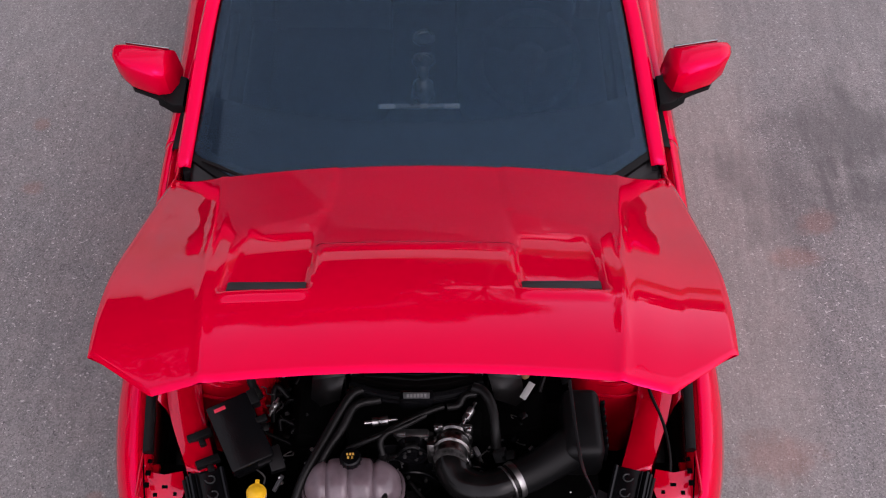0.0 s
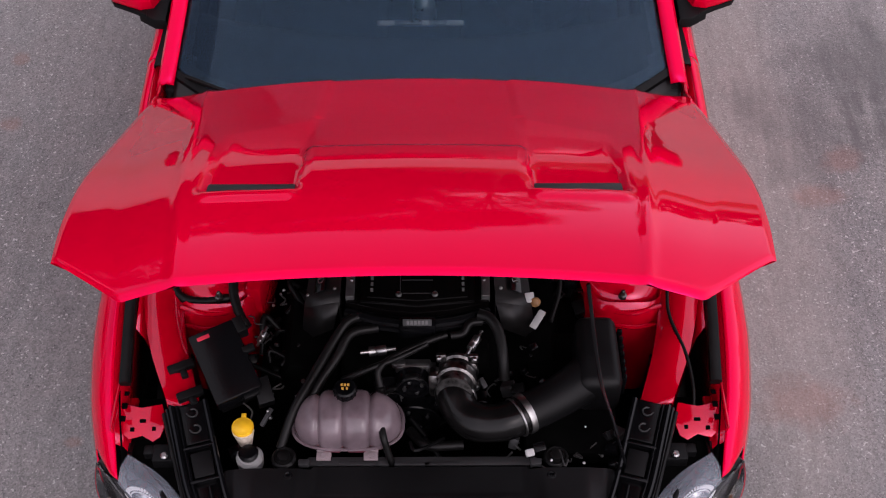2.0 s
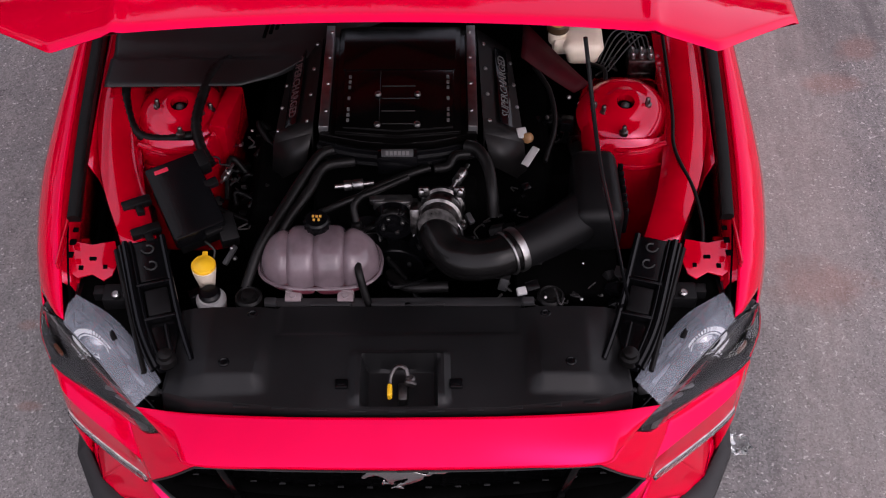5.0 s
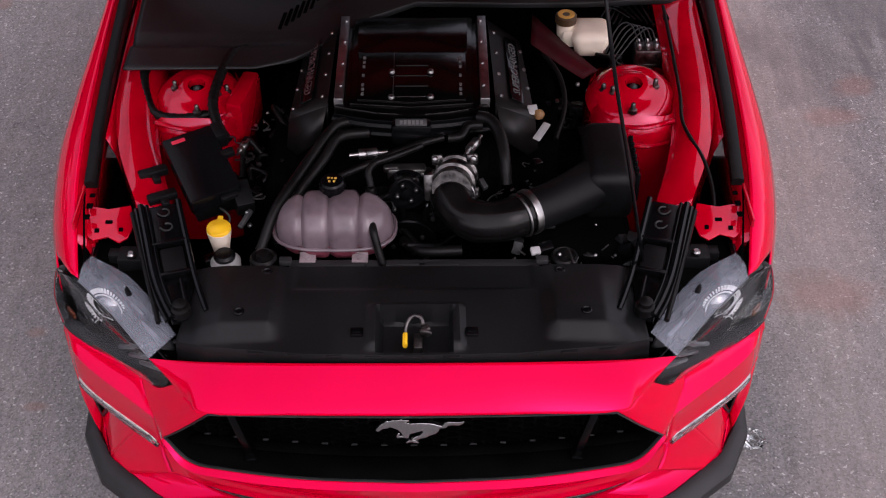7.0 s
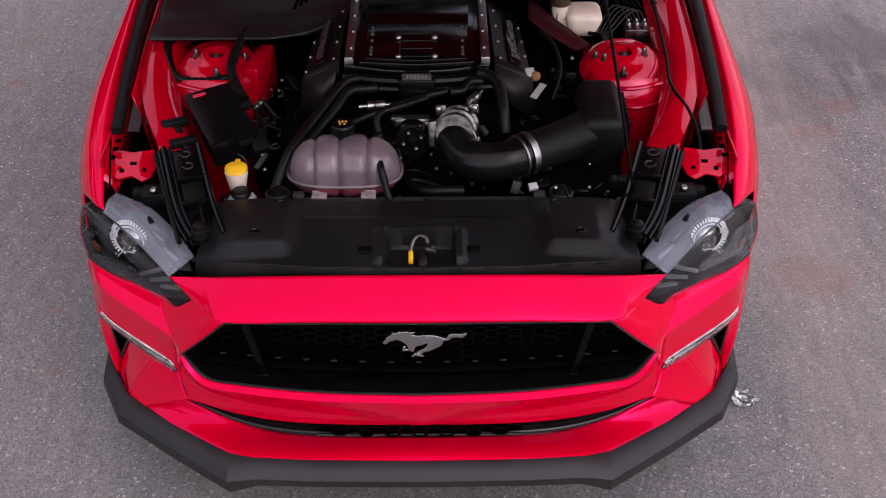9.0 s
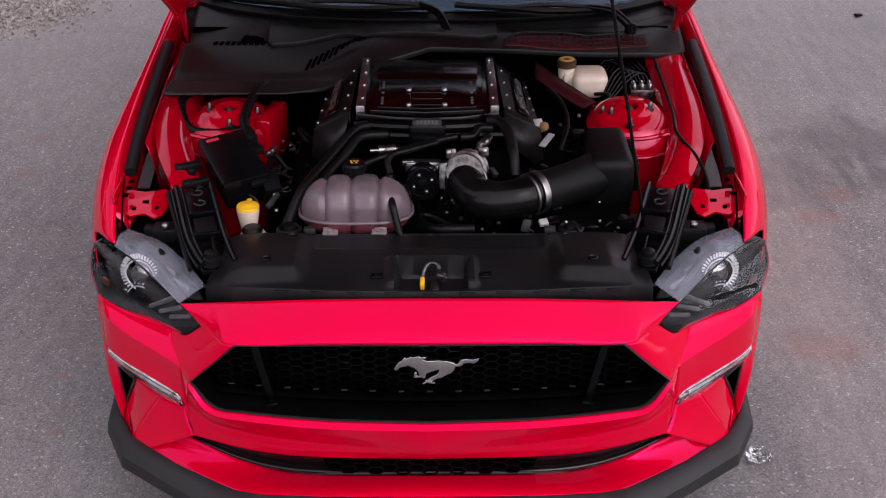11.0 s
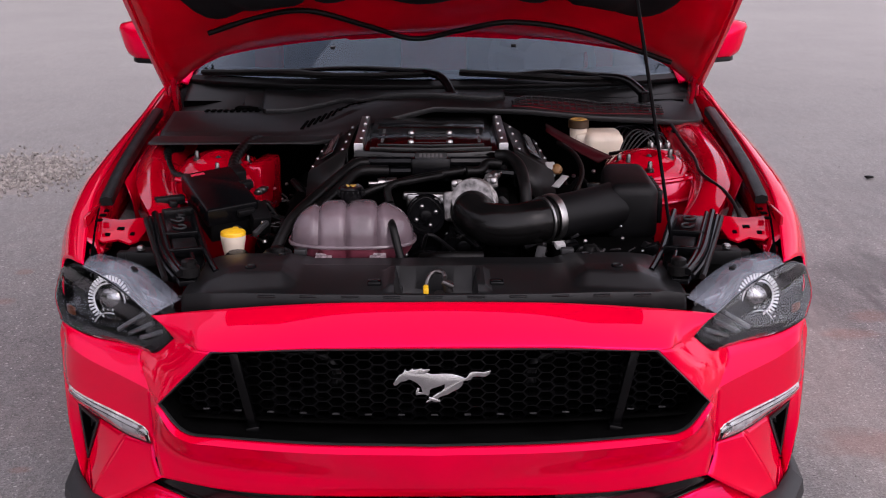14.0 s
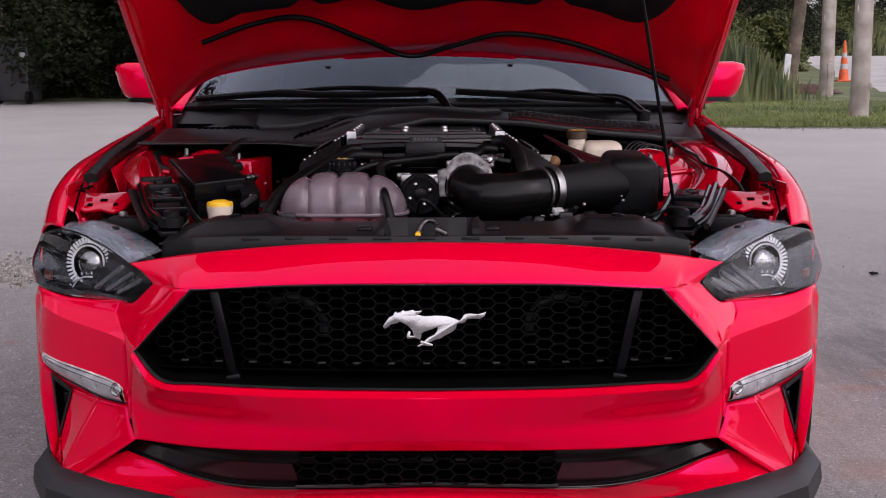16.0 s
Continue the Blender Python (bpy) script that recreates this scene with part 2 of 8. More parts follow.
def tube(bm, points, radius, seg=12, n=0, cap=True):
    """A round pipe along a smooth curve; radius is a number or a function of 0..1 along it."""
    c = cr(points, n or max(8, 8 * len(points)))
    rad = radius if callable(radius) else (lambda t: radius)
    side, rings = None, []
    for i, p in enumerate(c):
        d = (c[min(i + 1, len(c) - 1)] - c[max(i - 1, 0)]).normalized()
        if side is None:
            side = d.orthogonal().normalized()
        side = (side - d * side.dot(d)).normalized()
        up = d.cross(side)
        r = rad(i / (len(c) - 1))
        rings.append([bm.verts.new(p + side * (r * math.cos(2 * math.pi * k / seg)) + up * (r * math.sin(2 * math.pi * k / seg))) for k in range(seg)])
    for a, b in zip(rings, rings[1:]):
        for k in range(seg):
            bm.faces.new((a[k], a[(k + 1) % seg], b[(k + 1) % seg], b[k]))
    if cap:
        bm.faces.new(rings[0][::-1])
        bm.faces.new(rings[-1])


def prism(bm, outline, depth, m=None, r=0.0, seg=2):
    """An outline in x, y, thickened downwards by depth, its upper rim rounded."""
    m = m or Matrix.Identity(4)
    top = [bm.verts.new((x, y, 0)) for x, y in outline]
    low = [bm.verts.new((x, y, -depth)) for x, y in outline]
    k = len(top)
    f = bm.faces.new(top)
    bm.faces.new(low[::-1])
    for i in range(k):
        bm.faces.new((top[i], low[i], low[(i + 1) % k], top[(i + 1) % k]))
    f.normal_update()
    if f.normal.z < 0:
        bmesh.ops.reverse_faces(bm, faces=list({g for v in top + low for g in v.link_faces}))
    made = set(top + low)
    if r:
        out = bmesh.ops.bevel(bm, geom=[e for e in f.edges], offset=r, segments=seg, profile=0.5, affect="EDGES")
        made = {v for v in made if v.is_valid} | {v for g in out["faces"] for v in g.verts}
    for v in made:
        v.co = m @ v.co
    return made


def frame_from(origin, xdir, ydir):
    """A pose with its x axis along xdir and its y axis as near ydir as it can be."""
    x = Vector(xdir).normalized()
    z = x.cross(Vector(ydir)).normalized()
    y = z.cross(x)
    m = Matrix((x, y, z)).transposed().to_4x4()
    m.translation = origin
    return m


def mesh_of(name, bm, material, sharp=38):
    bmesh.ops.recalc_face_normals(bm, faces=bm.faces[:])
    me = bpy.data.meshes.new(name)
    bm.to_mesh(me)
    bm.free()
    me.materials.append(material)
    for p in me.polygons:
        p.use_smooth = True
    me.set_sharp_from_angle(angle=radians(sharp))
    return me


def part(name, bm, material, parent, label="", sharp=38, thick=0.0):
    ob = new(name, mesh_of(name, bm, material, sharp))
    ob.parent = parent
    if thick:
        s = ob.modifiers.new("thickness", "SOLIDIFY")
        s.thickness, s.offset = thick, -1
    return tagged(ob, label)


def shared(name, me, m, parent):
    ob = new(name, me)
    ob.parent = parent
    ob.matrix_basis = m
    return ob


def lettering(name, text, size, m, material, parent, depth=0.001):
    c = bpy.data.curves.new(name, "FONT")
    c.body, c.size, c.extrude, c.align_x, c.align_y = text, size, depth, "CENTER", "CENTER"
    c.resolution_u = 2
    tmp = new(name + "_curve", c)
    bpy.context.view_layer.update()
    me = bpy.data.meshes.new_from_object(tmp.evaluated_get(bpy.context.evaluated_depsgraph_get()))
    bpy.data.objects.remove(tmp)
    me.materials.clear()
    me.materials.append(material)
    ob = new(name, me)
    ob.parent = parent
    ob.matrix_basis = m
    return ob


B = bmesh.new

# ---- the ground ----
def rise(y):
    """The lot is level round the car and climbs gently towards the trees."""
    t = max(0.0, y - 8.0)
    return 0.022 * (t - 2.0 * (1 - math.exp(-t / 2.0))) if y < 120 else 0.022 * 110


def asphalt_material():
    m = bpy.data.materials.new("weathered_asphalt")
    m.use_nodes = True
    n, l = m.node_tree.nodes, m.node_tree.links
    b = n["Principled BSDF"]
    co = n.new("ShaderNodeTexCoord")

    def noise_tex(scale, detail=4, rough=0.6, warp=0.0):
        t = n.new("ShaderNodeTexNoise")
        t.inputs["Scale"].default_value, t.inputs["Detail"].default_value, t.inputs["Roughness"].default_value = scale, detail, rough
        t.inputs["Distortion"].default_value = warp
        l.new(co.outputs["Object"], t.inputs["Vector"])
        return t.outputs["Fac"]

    def ranged(v, a, z, lo=0.0, hi=1.0):
        r = n.new("ShaderNodeMapRange")
        for k, x in zip(("From Min", "From Max", "To Min", "To Max"), (a, z, lo, hi)):
            r.inputs[k].default_value = x
        l.new(v, r.inputs["Value"])
        return r.outputs[0]

    def mixed(fac, a, z, mode="MIX"):
        x = n.new("ShaderNodeMix")
        x.data_type, x.blend_type = "RGBA", mode
        for v, k in ((fac, "Factor"), (a, "A"), (z, "B")):
            if isinstance(v, tuple):
                x.inputs[k].default_value = (*v, 1)
            elif isinstance(v, float):
                x.inputs[k].default_value = v
            else:
                l.new(v, x.inputs[k])
        return x.outputs["Result"]

    def calc(op, a, z=0.0):
        x = n.new("ShaderNodeMath")
        x.operation = op
        for k, v in enumerate((a, z)):
            if isinstance(v, (int, float)):
                x.inputs[k].default_value = v
            else:
                l.new(v, x.inputs[k])
        return x.outputs[0]

    streak = n.new("ShaderNodeTexNoise")
    streak.inputs["Scale"].default_value, streak.inputs["Detail"].default_value = 26, 7
    stretch = n.new("ShaderNodeMapping")
    stretch.inputs["Scale"].default_value, stretch.inputs["Rotation"].default_value = (1.0, 0.22, 1.0), (0, 0, 0.5)
    l.new(co.outputs["Object"], stretch.inputs["Vector"])
    l.new(stretch.outputs[0], streak.inputs["Vector"])
    # tyre scuffs: long soft strokes on a slant
    rub = n.new("ShaderNodeTexNoise")
    rub.inputs["Scale"].default_value, rub.inputs["Detail"].default_value, rub.inputs["Distortion"].default_value = 9, 6, 0.4
    slant = n.new("ShaderNodeMapping")
    slant.inputs["Scale"].default_value, slant.inputs["Rotation"].default_value = (1.0, 0.12, 1.0), (0, 0, 0.9)
    l.new(co.outputs["Object"], slant.inputs["Vector"])
    l.new(slant.outputs[0], rub.inputs["Vector"])

    def blot(cx, cy, rx, ry, ragged=0.5, scale=3.0, scuffed=0.0):
        """A worn patch with a ragged rim."""
        sep = n.new("ShaderNodeSeparateXYZ")
        l.new(co.outputs["Object"], sep.inputs[0])
        dx = calc("DIVIDE", calc("SUBTRACT", sep.outputs[0], cx), rx)
        dy = calc("DIVIDE", calc("SUBTRACT", sep.outputs[1], cy), ry)
        d = calc("SQRT", calc("ADD", calc("MULTIPLY", dx, dx), calc("MULTIPLY", dy, dy)))
        d = calc("ADD", d, calc("MULTIPLY", calc("SUBTRACT", noise_tex(scale, 6, 0.65), 0.5), ragged * 3))
        if scuffed:
            d = calc("ADD", d, calc("MULTIPLY", calc("SUBTRACT", rub.outputs["Fac"], 0.42), scuffed))
        return ranged(d, 0.45, 1.0, 1.0, 0.0)

    cells = n.new("ShaderNodeTexVoronoi")
    cells.inputs["Scale"].default_value = 165
    l.new(co.outputs["Object"], cells.inputs["Vector"])
    base = mixed(ranged(noise_tex(0.7, 6), 0.35, 0.65), (0.155, 0.150, 0.150), (0.200, 0.192, 0.190))
    base = mixed(ranged(noise_tex(5, 6), 0.4, 0.7, 0, 0.6), base, (0.215, 0.195, 0.190))
    grain = ranged(cells.outputs["Color"], 0.1, 0.95, 0.70, 1.30)
    base = mixed(1.0, base, grain, "MULTIPLY")
    pale = ranged(noise_tex(75, 1), 0.672, 0.715)
    base = mixed(pale, base, (0.385, 0.37, 0.355))
    chips = ranged(noise_tex(170, 0), 0.73, 0.78, 0.0, 0.5)
    base = mixed(chips, base, (0.40, 0.385, 0.37))
    pits = ranged(noise_tex(85, 2), 0.30, 0.34, 0.75, 0.0)
    base = mixed(pits, base, (0.060, 0.058, 0.060))
    # dusty band beside the car, dark tyre scuffs and rusty stains
    base = mixed(calc("MULTIPLY", blot(1.32, 2.6, 0.32, 3.4, 0.35, 1.6), 0.30), base, (0.36, 0.315, 0.285))
    base = mixed(calc("MULTIPLY", blot(2.6, 2.4, 1.5, 4.5, 0.3, 1.0), 0.08), base, mixed(1.0, (0.31, 0.295, 0.29), grain, "MULTIPLY"))
    base = mixed(calc("MULTIPLY", blot(2.0, 3.05, 0.55, 0.40, 0.6, 3.0, 1.6), 0.62), base, (0.075, 0.072, 0.074))
    base = mixed(calc("MULTIPLY", blot(2.25, 2.60, 0.55, 0.40, 0.6, 3.0, 1.6), 0.62), base, (0.075, 0.072, 0.074))
    base = mixed(calc("MULTIPLY", blot(1.62, 2.65, 0.36, 0.44, 0.6, 3.0, 1.6), 0.45), base, (0.085, 0.080, 0.080))
    base = mixed(calc("MULTIPLY", blot(2.6, 4.3, 1.3, 1.0, 0.5, 1.2, 1.6), 0.28), base, (0.11, 0.105, 0.107))
    for x, y, rx, ry in ((1.74, 2.46, 0.11, 0.10), (1.60, 2.25, 0.14, 0.08), (2.2, 2.5, 0.10, 0.12), (-1.168, 0.787, 0.050, 0.022), (-1.24, 1.10, 0.045, 0.03), (-1.79, 2.68, 0.06, 0.05), (-1.83, 3.09, 0.05, 0.05), (1.35, 1.25, 0.2, 0.14)):
        base = mixed(calc("MULTIPLY", blot(x, y, rx, ry, 0.5, 9.0), 0.30), base, (0.24, 0.10, 0.075))
    base = mixed(calc("MULTIPLY", blot(-2.47, 5.1, 0.42, 0.55, 0.7, 4.0), 0.55), base, (0.36, 0.29, 0.25))
    base = mixed(1.0, base, ranged(streak.outputs["Fac"], 0.3, 0.7, 0.90, 1.10), "MULTIPLY")
    # farther off the lot is paler
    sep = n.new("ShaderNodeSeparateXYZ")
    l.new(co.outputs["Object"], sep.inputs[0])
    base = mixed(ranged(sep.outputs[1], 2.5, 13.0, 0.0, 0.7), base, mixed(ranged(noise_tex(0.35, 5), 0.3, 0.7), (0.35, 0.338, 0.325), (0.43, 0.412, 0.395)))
    l.new(base, b.inputs["Base Color"])
    b.inputs["Roughness"].default_value = 0.85
    b.inputs["Specular IOR Level"].default_value = 0.3
    bp = n.new("ShaderNodeBump")
    bp.inputs["Strength"].default_value, bp.inputs["Distance"].default_value = 0.32, 0.006
    l.new(calc("ADD", cells.outputs["Distance"], noise_tex(60, 4)), bp.inputs["Height"])
    l.new(bp.outputs[0], b.inputs["Normal"])
    return m


xs = sorted({*(-3 + 0.25 * k for k in range(25)), *(s * (3 + 1.6 ** k) for k in range(14) for s in (-1, 1))})
ys = sorted({*(-2 + 0.4 * k for k in range(60)), *(-2 - 1.6 ** k for k in range(13)), *(22 + 2.5 * k for k in range(48)), *(142 + 1.7 ** k for k in range(12))})
bm = B()
add_grid(bm, [[Vector((x, y, rise(y) + (0.004 * noise.noise((x * 0.8, y * 0.8, 0)) if abs(x) < 12 and y < 20 else 0) - 0.004)) for x in xs] for y in ys])
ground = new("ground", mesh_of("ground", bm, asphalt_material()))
tagged(ground, "grey weathered asphalt lot with scuffs and stains", "ground", kind="structure")

# ---- the car ----
car = new("sports_car")
tagged(car, "red two-door sports car with its hood propped open", "car")


# hood, propped up: x across, y back from the nose, z up
def hood_mid(y):
    return smooth([(0.30, 1.812), (0.40, 1.812), (0.55, 1.792), (0.72, 1.742), (0.92, 1.648), (1.27, 1.440), (1.645, 1.222), (1.86, 1.095)], y)


def hood_base(x, y):
    a = abs(x)
    f = min(max((y - 0.4) / 1.25, 0), 1)
    xc = 0.492 + 0.165 * f
    z = hood_mid(y) - (0.006 + 0.055 * f) * min(a / xc, 1.3) ** 2
    if a > xc:
        z -= (0.26 - 0.14 * f) * (a - xc)
    return z


def hood_z(x, y):
    a = abs(x)
    xc = 0.492 + 0.165 * min(max((y - 0.4) / 1.25, 0), 1)
    z = hood_base(x, y)
    # two raised lines along the middle and the step across it
    z += 0.005 * math.exp(-(((a - xc) / 0.012) ** 2))
    if a < 0.27 and y > 0.95:
        z -= 0.006 * min((y - 0.95) / 0.02, 1)
    # air outlets: a ramp that sinks towards the front and ends at a lip
    inx = min(max((a - 0.262) / 0.016, 0), 1) * min(max((0.497 - a) / 0.016, 0), 1)
    if 0.70 < y < 1.20 and inx > 0:
        ramp = min(max((1.20 - 0.10 * (a - 0.27) / 0.22 - y) / 0.42, 0), 1) if y > 0.735 else max(0, (y - 0.70) / 0.035)
        z -= 0.036 * inx * ramp
    if 0.655 < y <= 0.72 and inx > 0:
        z += 0.007 * inx * math.sin(math.pi * (y - 0.655) / 0.065)
    return z


def hood_point(s, t, inset=0.0):
    w = smooth([(0, 0.868), (0.3, 0.860), (0.6, 0.846), (0.86, 0.818), (1.0, 0.800)], t) - inset
    x = s * w
    a = abs(x)
    rear = 1.640 + 0.150 * (a / 0.862) ** 11 - inset
    front = (0.405 - 0.04 * (a / 0.61) ** 2 if a < 0.61 else 0.365 + 0.153 * min((a - 0.61) / 0.172, 1.05)) + inset
    y = rear + (front - rear) * t
    return x, y


NS, NT = 141, 121
s_at = [-1 + 2 * i / (NS - 1) for i in range(NS)]
t_at = [j / (NT - 1) for j in range(NT)]
bm = B()
top = []
for t in t_at:
    row = []
    for s in s_at:
        x, y = hood_point(s, t)
        edge = min(1 - abs(s), t, 1 - t)
        row.append(Vector((x, y, hood_z(x, y) - 0.010 * max(0, 1 - edge / 0.012) ** 2)))
    top.append(row)
add_grid(bm, top)


def hood_under(x, y, drop):
    a = abs(x)
    # the inner skin stays clear of the sunken outlets
    dip = 0.040 * min(max((a - 0.20) / 0.06, 0), 1) * min(max((0.57 - a) / 0.06, 0), 1) * min(max((y - 0.60) / 0.08, 0), 1) * min(max((1.28 - y) / 0.10, 0), 1)
    return Vector((x, y + drop * 0.45, hood_base(x, y) - drop - dip))


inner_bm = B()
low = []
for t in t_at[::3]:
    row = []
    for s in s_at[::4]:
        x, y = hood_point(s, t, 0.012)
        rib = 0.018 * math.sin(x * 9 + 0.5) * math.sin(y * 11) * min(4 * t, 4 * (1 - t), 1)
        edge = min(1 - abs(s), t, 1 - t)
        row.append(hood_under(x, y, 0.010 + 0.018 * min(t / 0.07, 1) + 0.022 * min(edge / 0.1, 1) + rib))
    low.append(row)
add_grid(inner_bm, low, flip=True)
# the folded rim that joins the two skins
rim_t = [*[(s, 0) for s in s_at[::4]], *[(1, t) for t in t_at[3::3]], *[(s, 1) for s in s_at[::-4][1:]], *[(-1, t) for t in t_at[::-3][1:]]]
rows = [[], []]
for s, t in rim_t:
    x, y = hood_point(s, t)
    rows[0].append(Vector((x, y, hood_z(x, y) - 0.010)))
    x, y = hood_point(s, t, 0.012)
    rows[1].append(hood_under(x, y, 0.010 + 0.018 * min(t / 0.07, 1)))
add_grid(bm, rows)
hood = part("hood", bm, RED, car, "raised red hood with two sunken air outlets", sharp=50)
part("hood_inner_skin", inner_bm, RED_UNDERLIT, hood, "red pressed inner skin", sharp=60)

for sx in (-1, 1):
    bm = B()
    box(bm, (sx * 0.379, 0.748, hood_z(0.379, 0.748) + 0.004), (0.205, 0.040, 0.016), 0.005, Matrix.Rotation(radians(-20), 4, "X"))
    part("vent_insert", bm, TRIM, hood, "black vent insert")

# padding and washer hose under the hood
bm = B()
rows = []
for j in range(40):
    t = j / 39
    row = []
    for i in range(61):
        s = -1 + 2 * i / 60
        x = s * 0.69
        y0 = 1.275 + 0.030 * math.cos(x * 9.5) + 0.015 * math.cos(x * 21 + 1) - 0.10 * math.exp(-(((abs(x) - 0.345) / 0.028) ** 2)) - 0.16 * max(0, (abs(s) - 0.84) / 0.16) ** 2.5
        y = y0 + (0.58 - y0) * t
        edge = min(1 - abs(s), t, 1 - t)
        row.append(hood_under(x, y, 0.066 + 0.012 * min(edge / 0.05, 1)))
    rows.append(row)
add_grid(bm, rows, flip=True)
part("hood_liner", bm, CLOTH, hood, "black felt liner", thick=0.01)
bm = B()
tube(bm, [hood_under(x, y - 0.033, 0.066) for x, y in ((-0.66, 1.415), (-0.50, 1.375), (-0.36, 1.375), (-0.20, 1.49), (-0.06, 1.585), (0.08, 1.53), (0.235, 1.465), (0.45, 1.49), (0.729, 1.565))], 0.008, 10, 80)
part("washer_hose", bm, RUBBER, hood, "black washer hose")
for x in (-0.315, 0.25):
    bm = B()
    lathe(bm, [(0.008, 0), (0.009, -0.005), (0.006, -0.009)], Matrix.Translation(hood_under(x, 1.618, 0.044)), 12)
    part("hood_bump_stop", bm, RUBBER, hood, "small black rubber stop")
for sx in (-1, 1):
    bm = B()
    box(bm, (sx * 0.846, 1.75, 1.03), (0.010, 0.10, 0.04), 0.004)
    box(bm, (sx * 0.842, 1.71, 1.065), (0.008, 0.12, 0.020), 0.004, Matrix.Rotation(radians(-30), 4, "X"))
    box(bm, (sx * 0.822, 1.690, 1.015), (0.014, 0.055, 0.17), 0.004, Matrix.Rotation(radians(28), 4, "X"))
    part("hood_hinge", bm, RED_BAY, car, "red steel hood hinge")
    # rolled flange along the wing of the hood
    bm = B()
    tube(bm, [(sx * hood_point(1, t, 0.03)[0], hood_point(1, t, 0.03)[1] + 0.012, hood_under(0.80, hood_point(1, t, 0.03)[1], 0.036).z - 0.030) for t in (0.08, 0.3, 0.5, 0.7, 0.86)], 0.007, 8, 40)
    part("hood_flange", bm, RED_UNDERLIT, hood, "red rolled flange")

# sides: fender, door, rear quarter as one running section
XI = [(0.40, 0.800), (0.48, 0.818), (0.73, 0.850), (1.1, 0.872), (1.57, 0.886), (1.95, 0.880), (2.6, 0.845), (3.3, 0.835), (3.8, 0.82), (4.4, 0.79), (4.72, 0.74)]
ZI = [(0.40, 0.806), (0.48, 0.822), (0.73, 0.917), (1.1, 0.958), (1.57, 0.992), (1.85, 1.022), (2.2, 1.03), (3.3, 1.05), (3.9, 1.07), (4.72, 1.04)]
XM = [(0.40, 0.842), (0.48, 0.872), (0.60, 0.915), (0.75, 0.950), (0.98, 0.972), (1.4, 0.958), (1.9, 0.950), (2.6, 0.968), (3.2, 0.985), (3.7, 0.998), (4.2, 0.960), (4.72, 0.86)]
ZM = [(0.40, 0.68), (0.6, 0.70), (1.0, 0.74), (2.0, 0.78), (3.7, 0.80), (4.72, 0.75)]
AXLES = (0.99, 3.72)


def side_low(y):
    for c in AXLES:
        if abs(y - c) < 0.385:
            return max(0.2, 0.345 + math.sqrt(0.385**2 - (y - c) ** 2))
    return 0.2


def side_point(y, v):
    xi, zi, xm, zm, zl = smooth(XI, y), smooth(ZI, y), smooth(XM, y), smooth(ZM, y), side_low(y)
    if v < 0.5:
        a = v * math.pi
        k = math.sin(a)
        return Vector((xi + (xm - xi) * k**0.92, y, zm + (zi - zm) * (1 - (1 - math.cos(a)) ** 1.0)))
    q = (v - 0.5) * 2
    z0 = max(zl, 0.2)
    zz = zm + (min(z0, zm + 0.02) - zm) * q
    return Vector((xm - 0.045 * q * q * min(1, (zm - z0) / 0.4 + 0.1), y, zz))


def side_panel(name, y_start, y_end, ny, label, nv=34):
    for sx in (-1, 1):
        bm = B()
        rows = []
        for j in range(nv):
            v = j / (nv - 1)
            a, z = (f(v) if callable(f) else f for f in (y_start, y_end))
            rows.append([side_point(a + (z - a) * i / (ny - 1), v) for i in range(ny)])
        add_grid(bm, rows, flip=True)
        if sx < 0:
            flipx(bm)
        part(name, bm, RED, car, label, thick=0.006)


side_panel("fender", lambda v: interp([(0, 0.482), (0.10, 0.500), (0.18, 0.534), (0.30, 0.594), (0.42, 0.522), (0.5, 0.455), (1, 0.45)], v), 1.945, 90, "glossy red front fender")
side_panel("door", 1.951, 3.245, 40, "glossy red door")
side_panel("rear_quarter", 3.251, 4.72, 70, "glossy red rear quarter panel")

for sx in (-1, 1):
    for y in AXLES:
        wheel = part("wheel", (lambda b: (lathe(b, [(0.235, -0.12), (0.325, -0.122), (0.345, -0.10), (0.348, 0), (0.345, 0.10), (0.325, 0.122), (0.235, 0.12)], pose(sx * 0.815, y, 0.348, 0, 90, 0), 40), b)[1])(B()), RUBBER, car, "black tyre")
        bm = B()
        m = pose(sx * 0.815, y, 0.348, 0, 90, 0)
        lathe(bm, [(0.236, -0.11), (0.22, -0.09), (0.22, 0.09), (0.236, 0.11)], m, 40, cap=False)
        for k in range(10):
            r = Matrix.Rotation(k * math.pi / 5, 4, "Z")
            made = box(bm, (0, 0, 0), (0.20, 0.03, 0.025), 0.006)
            for v in made:
                v.co = m @ r @ (v.co + Vector((0.125, 0, sx * 0.085)))
        lathe(bm, [(0.05, -0.02), (0.05, 0.02)], m @ Matrix.Translation((0, 0, sx * 0.085)), 20)
        part("rim", bm, TRIM, wheel, "dark spoked rim")

# folded flange below each fender's inner edge
for sx in (-1, 1):
    bm = B()
    add_grid(bm, [[Vector((smooth(XI, y) + dx, y, smooth(ZI, y) + dz)) for y in [0.575 + 0.0345 * k for k in range(41)]] for dx, dz in ((0.004, -0.002), (-0.006, -0.012), (-0.020, -0.022), (-0.032, -0.060), (-0.036, -0.20))])
    if sx < 0:
        flipx(bm)
    part("fender_flange", bm, RED_BAY, car, "red folded fender flange", thick=0.002)

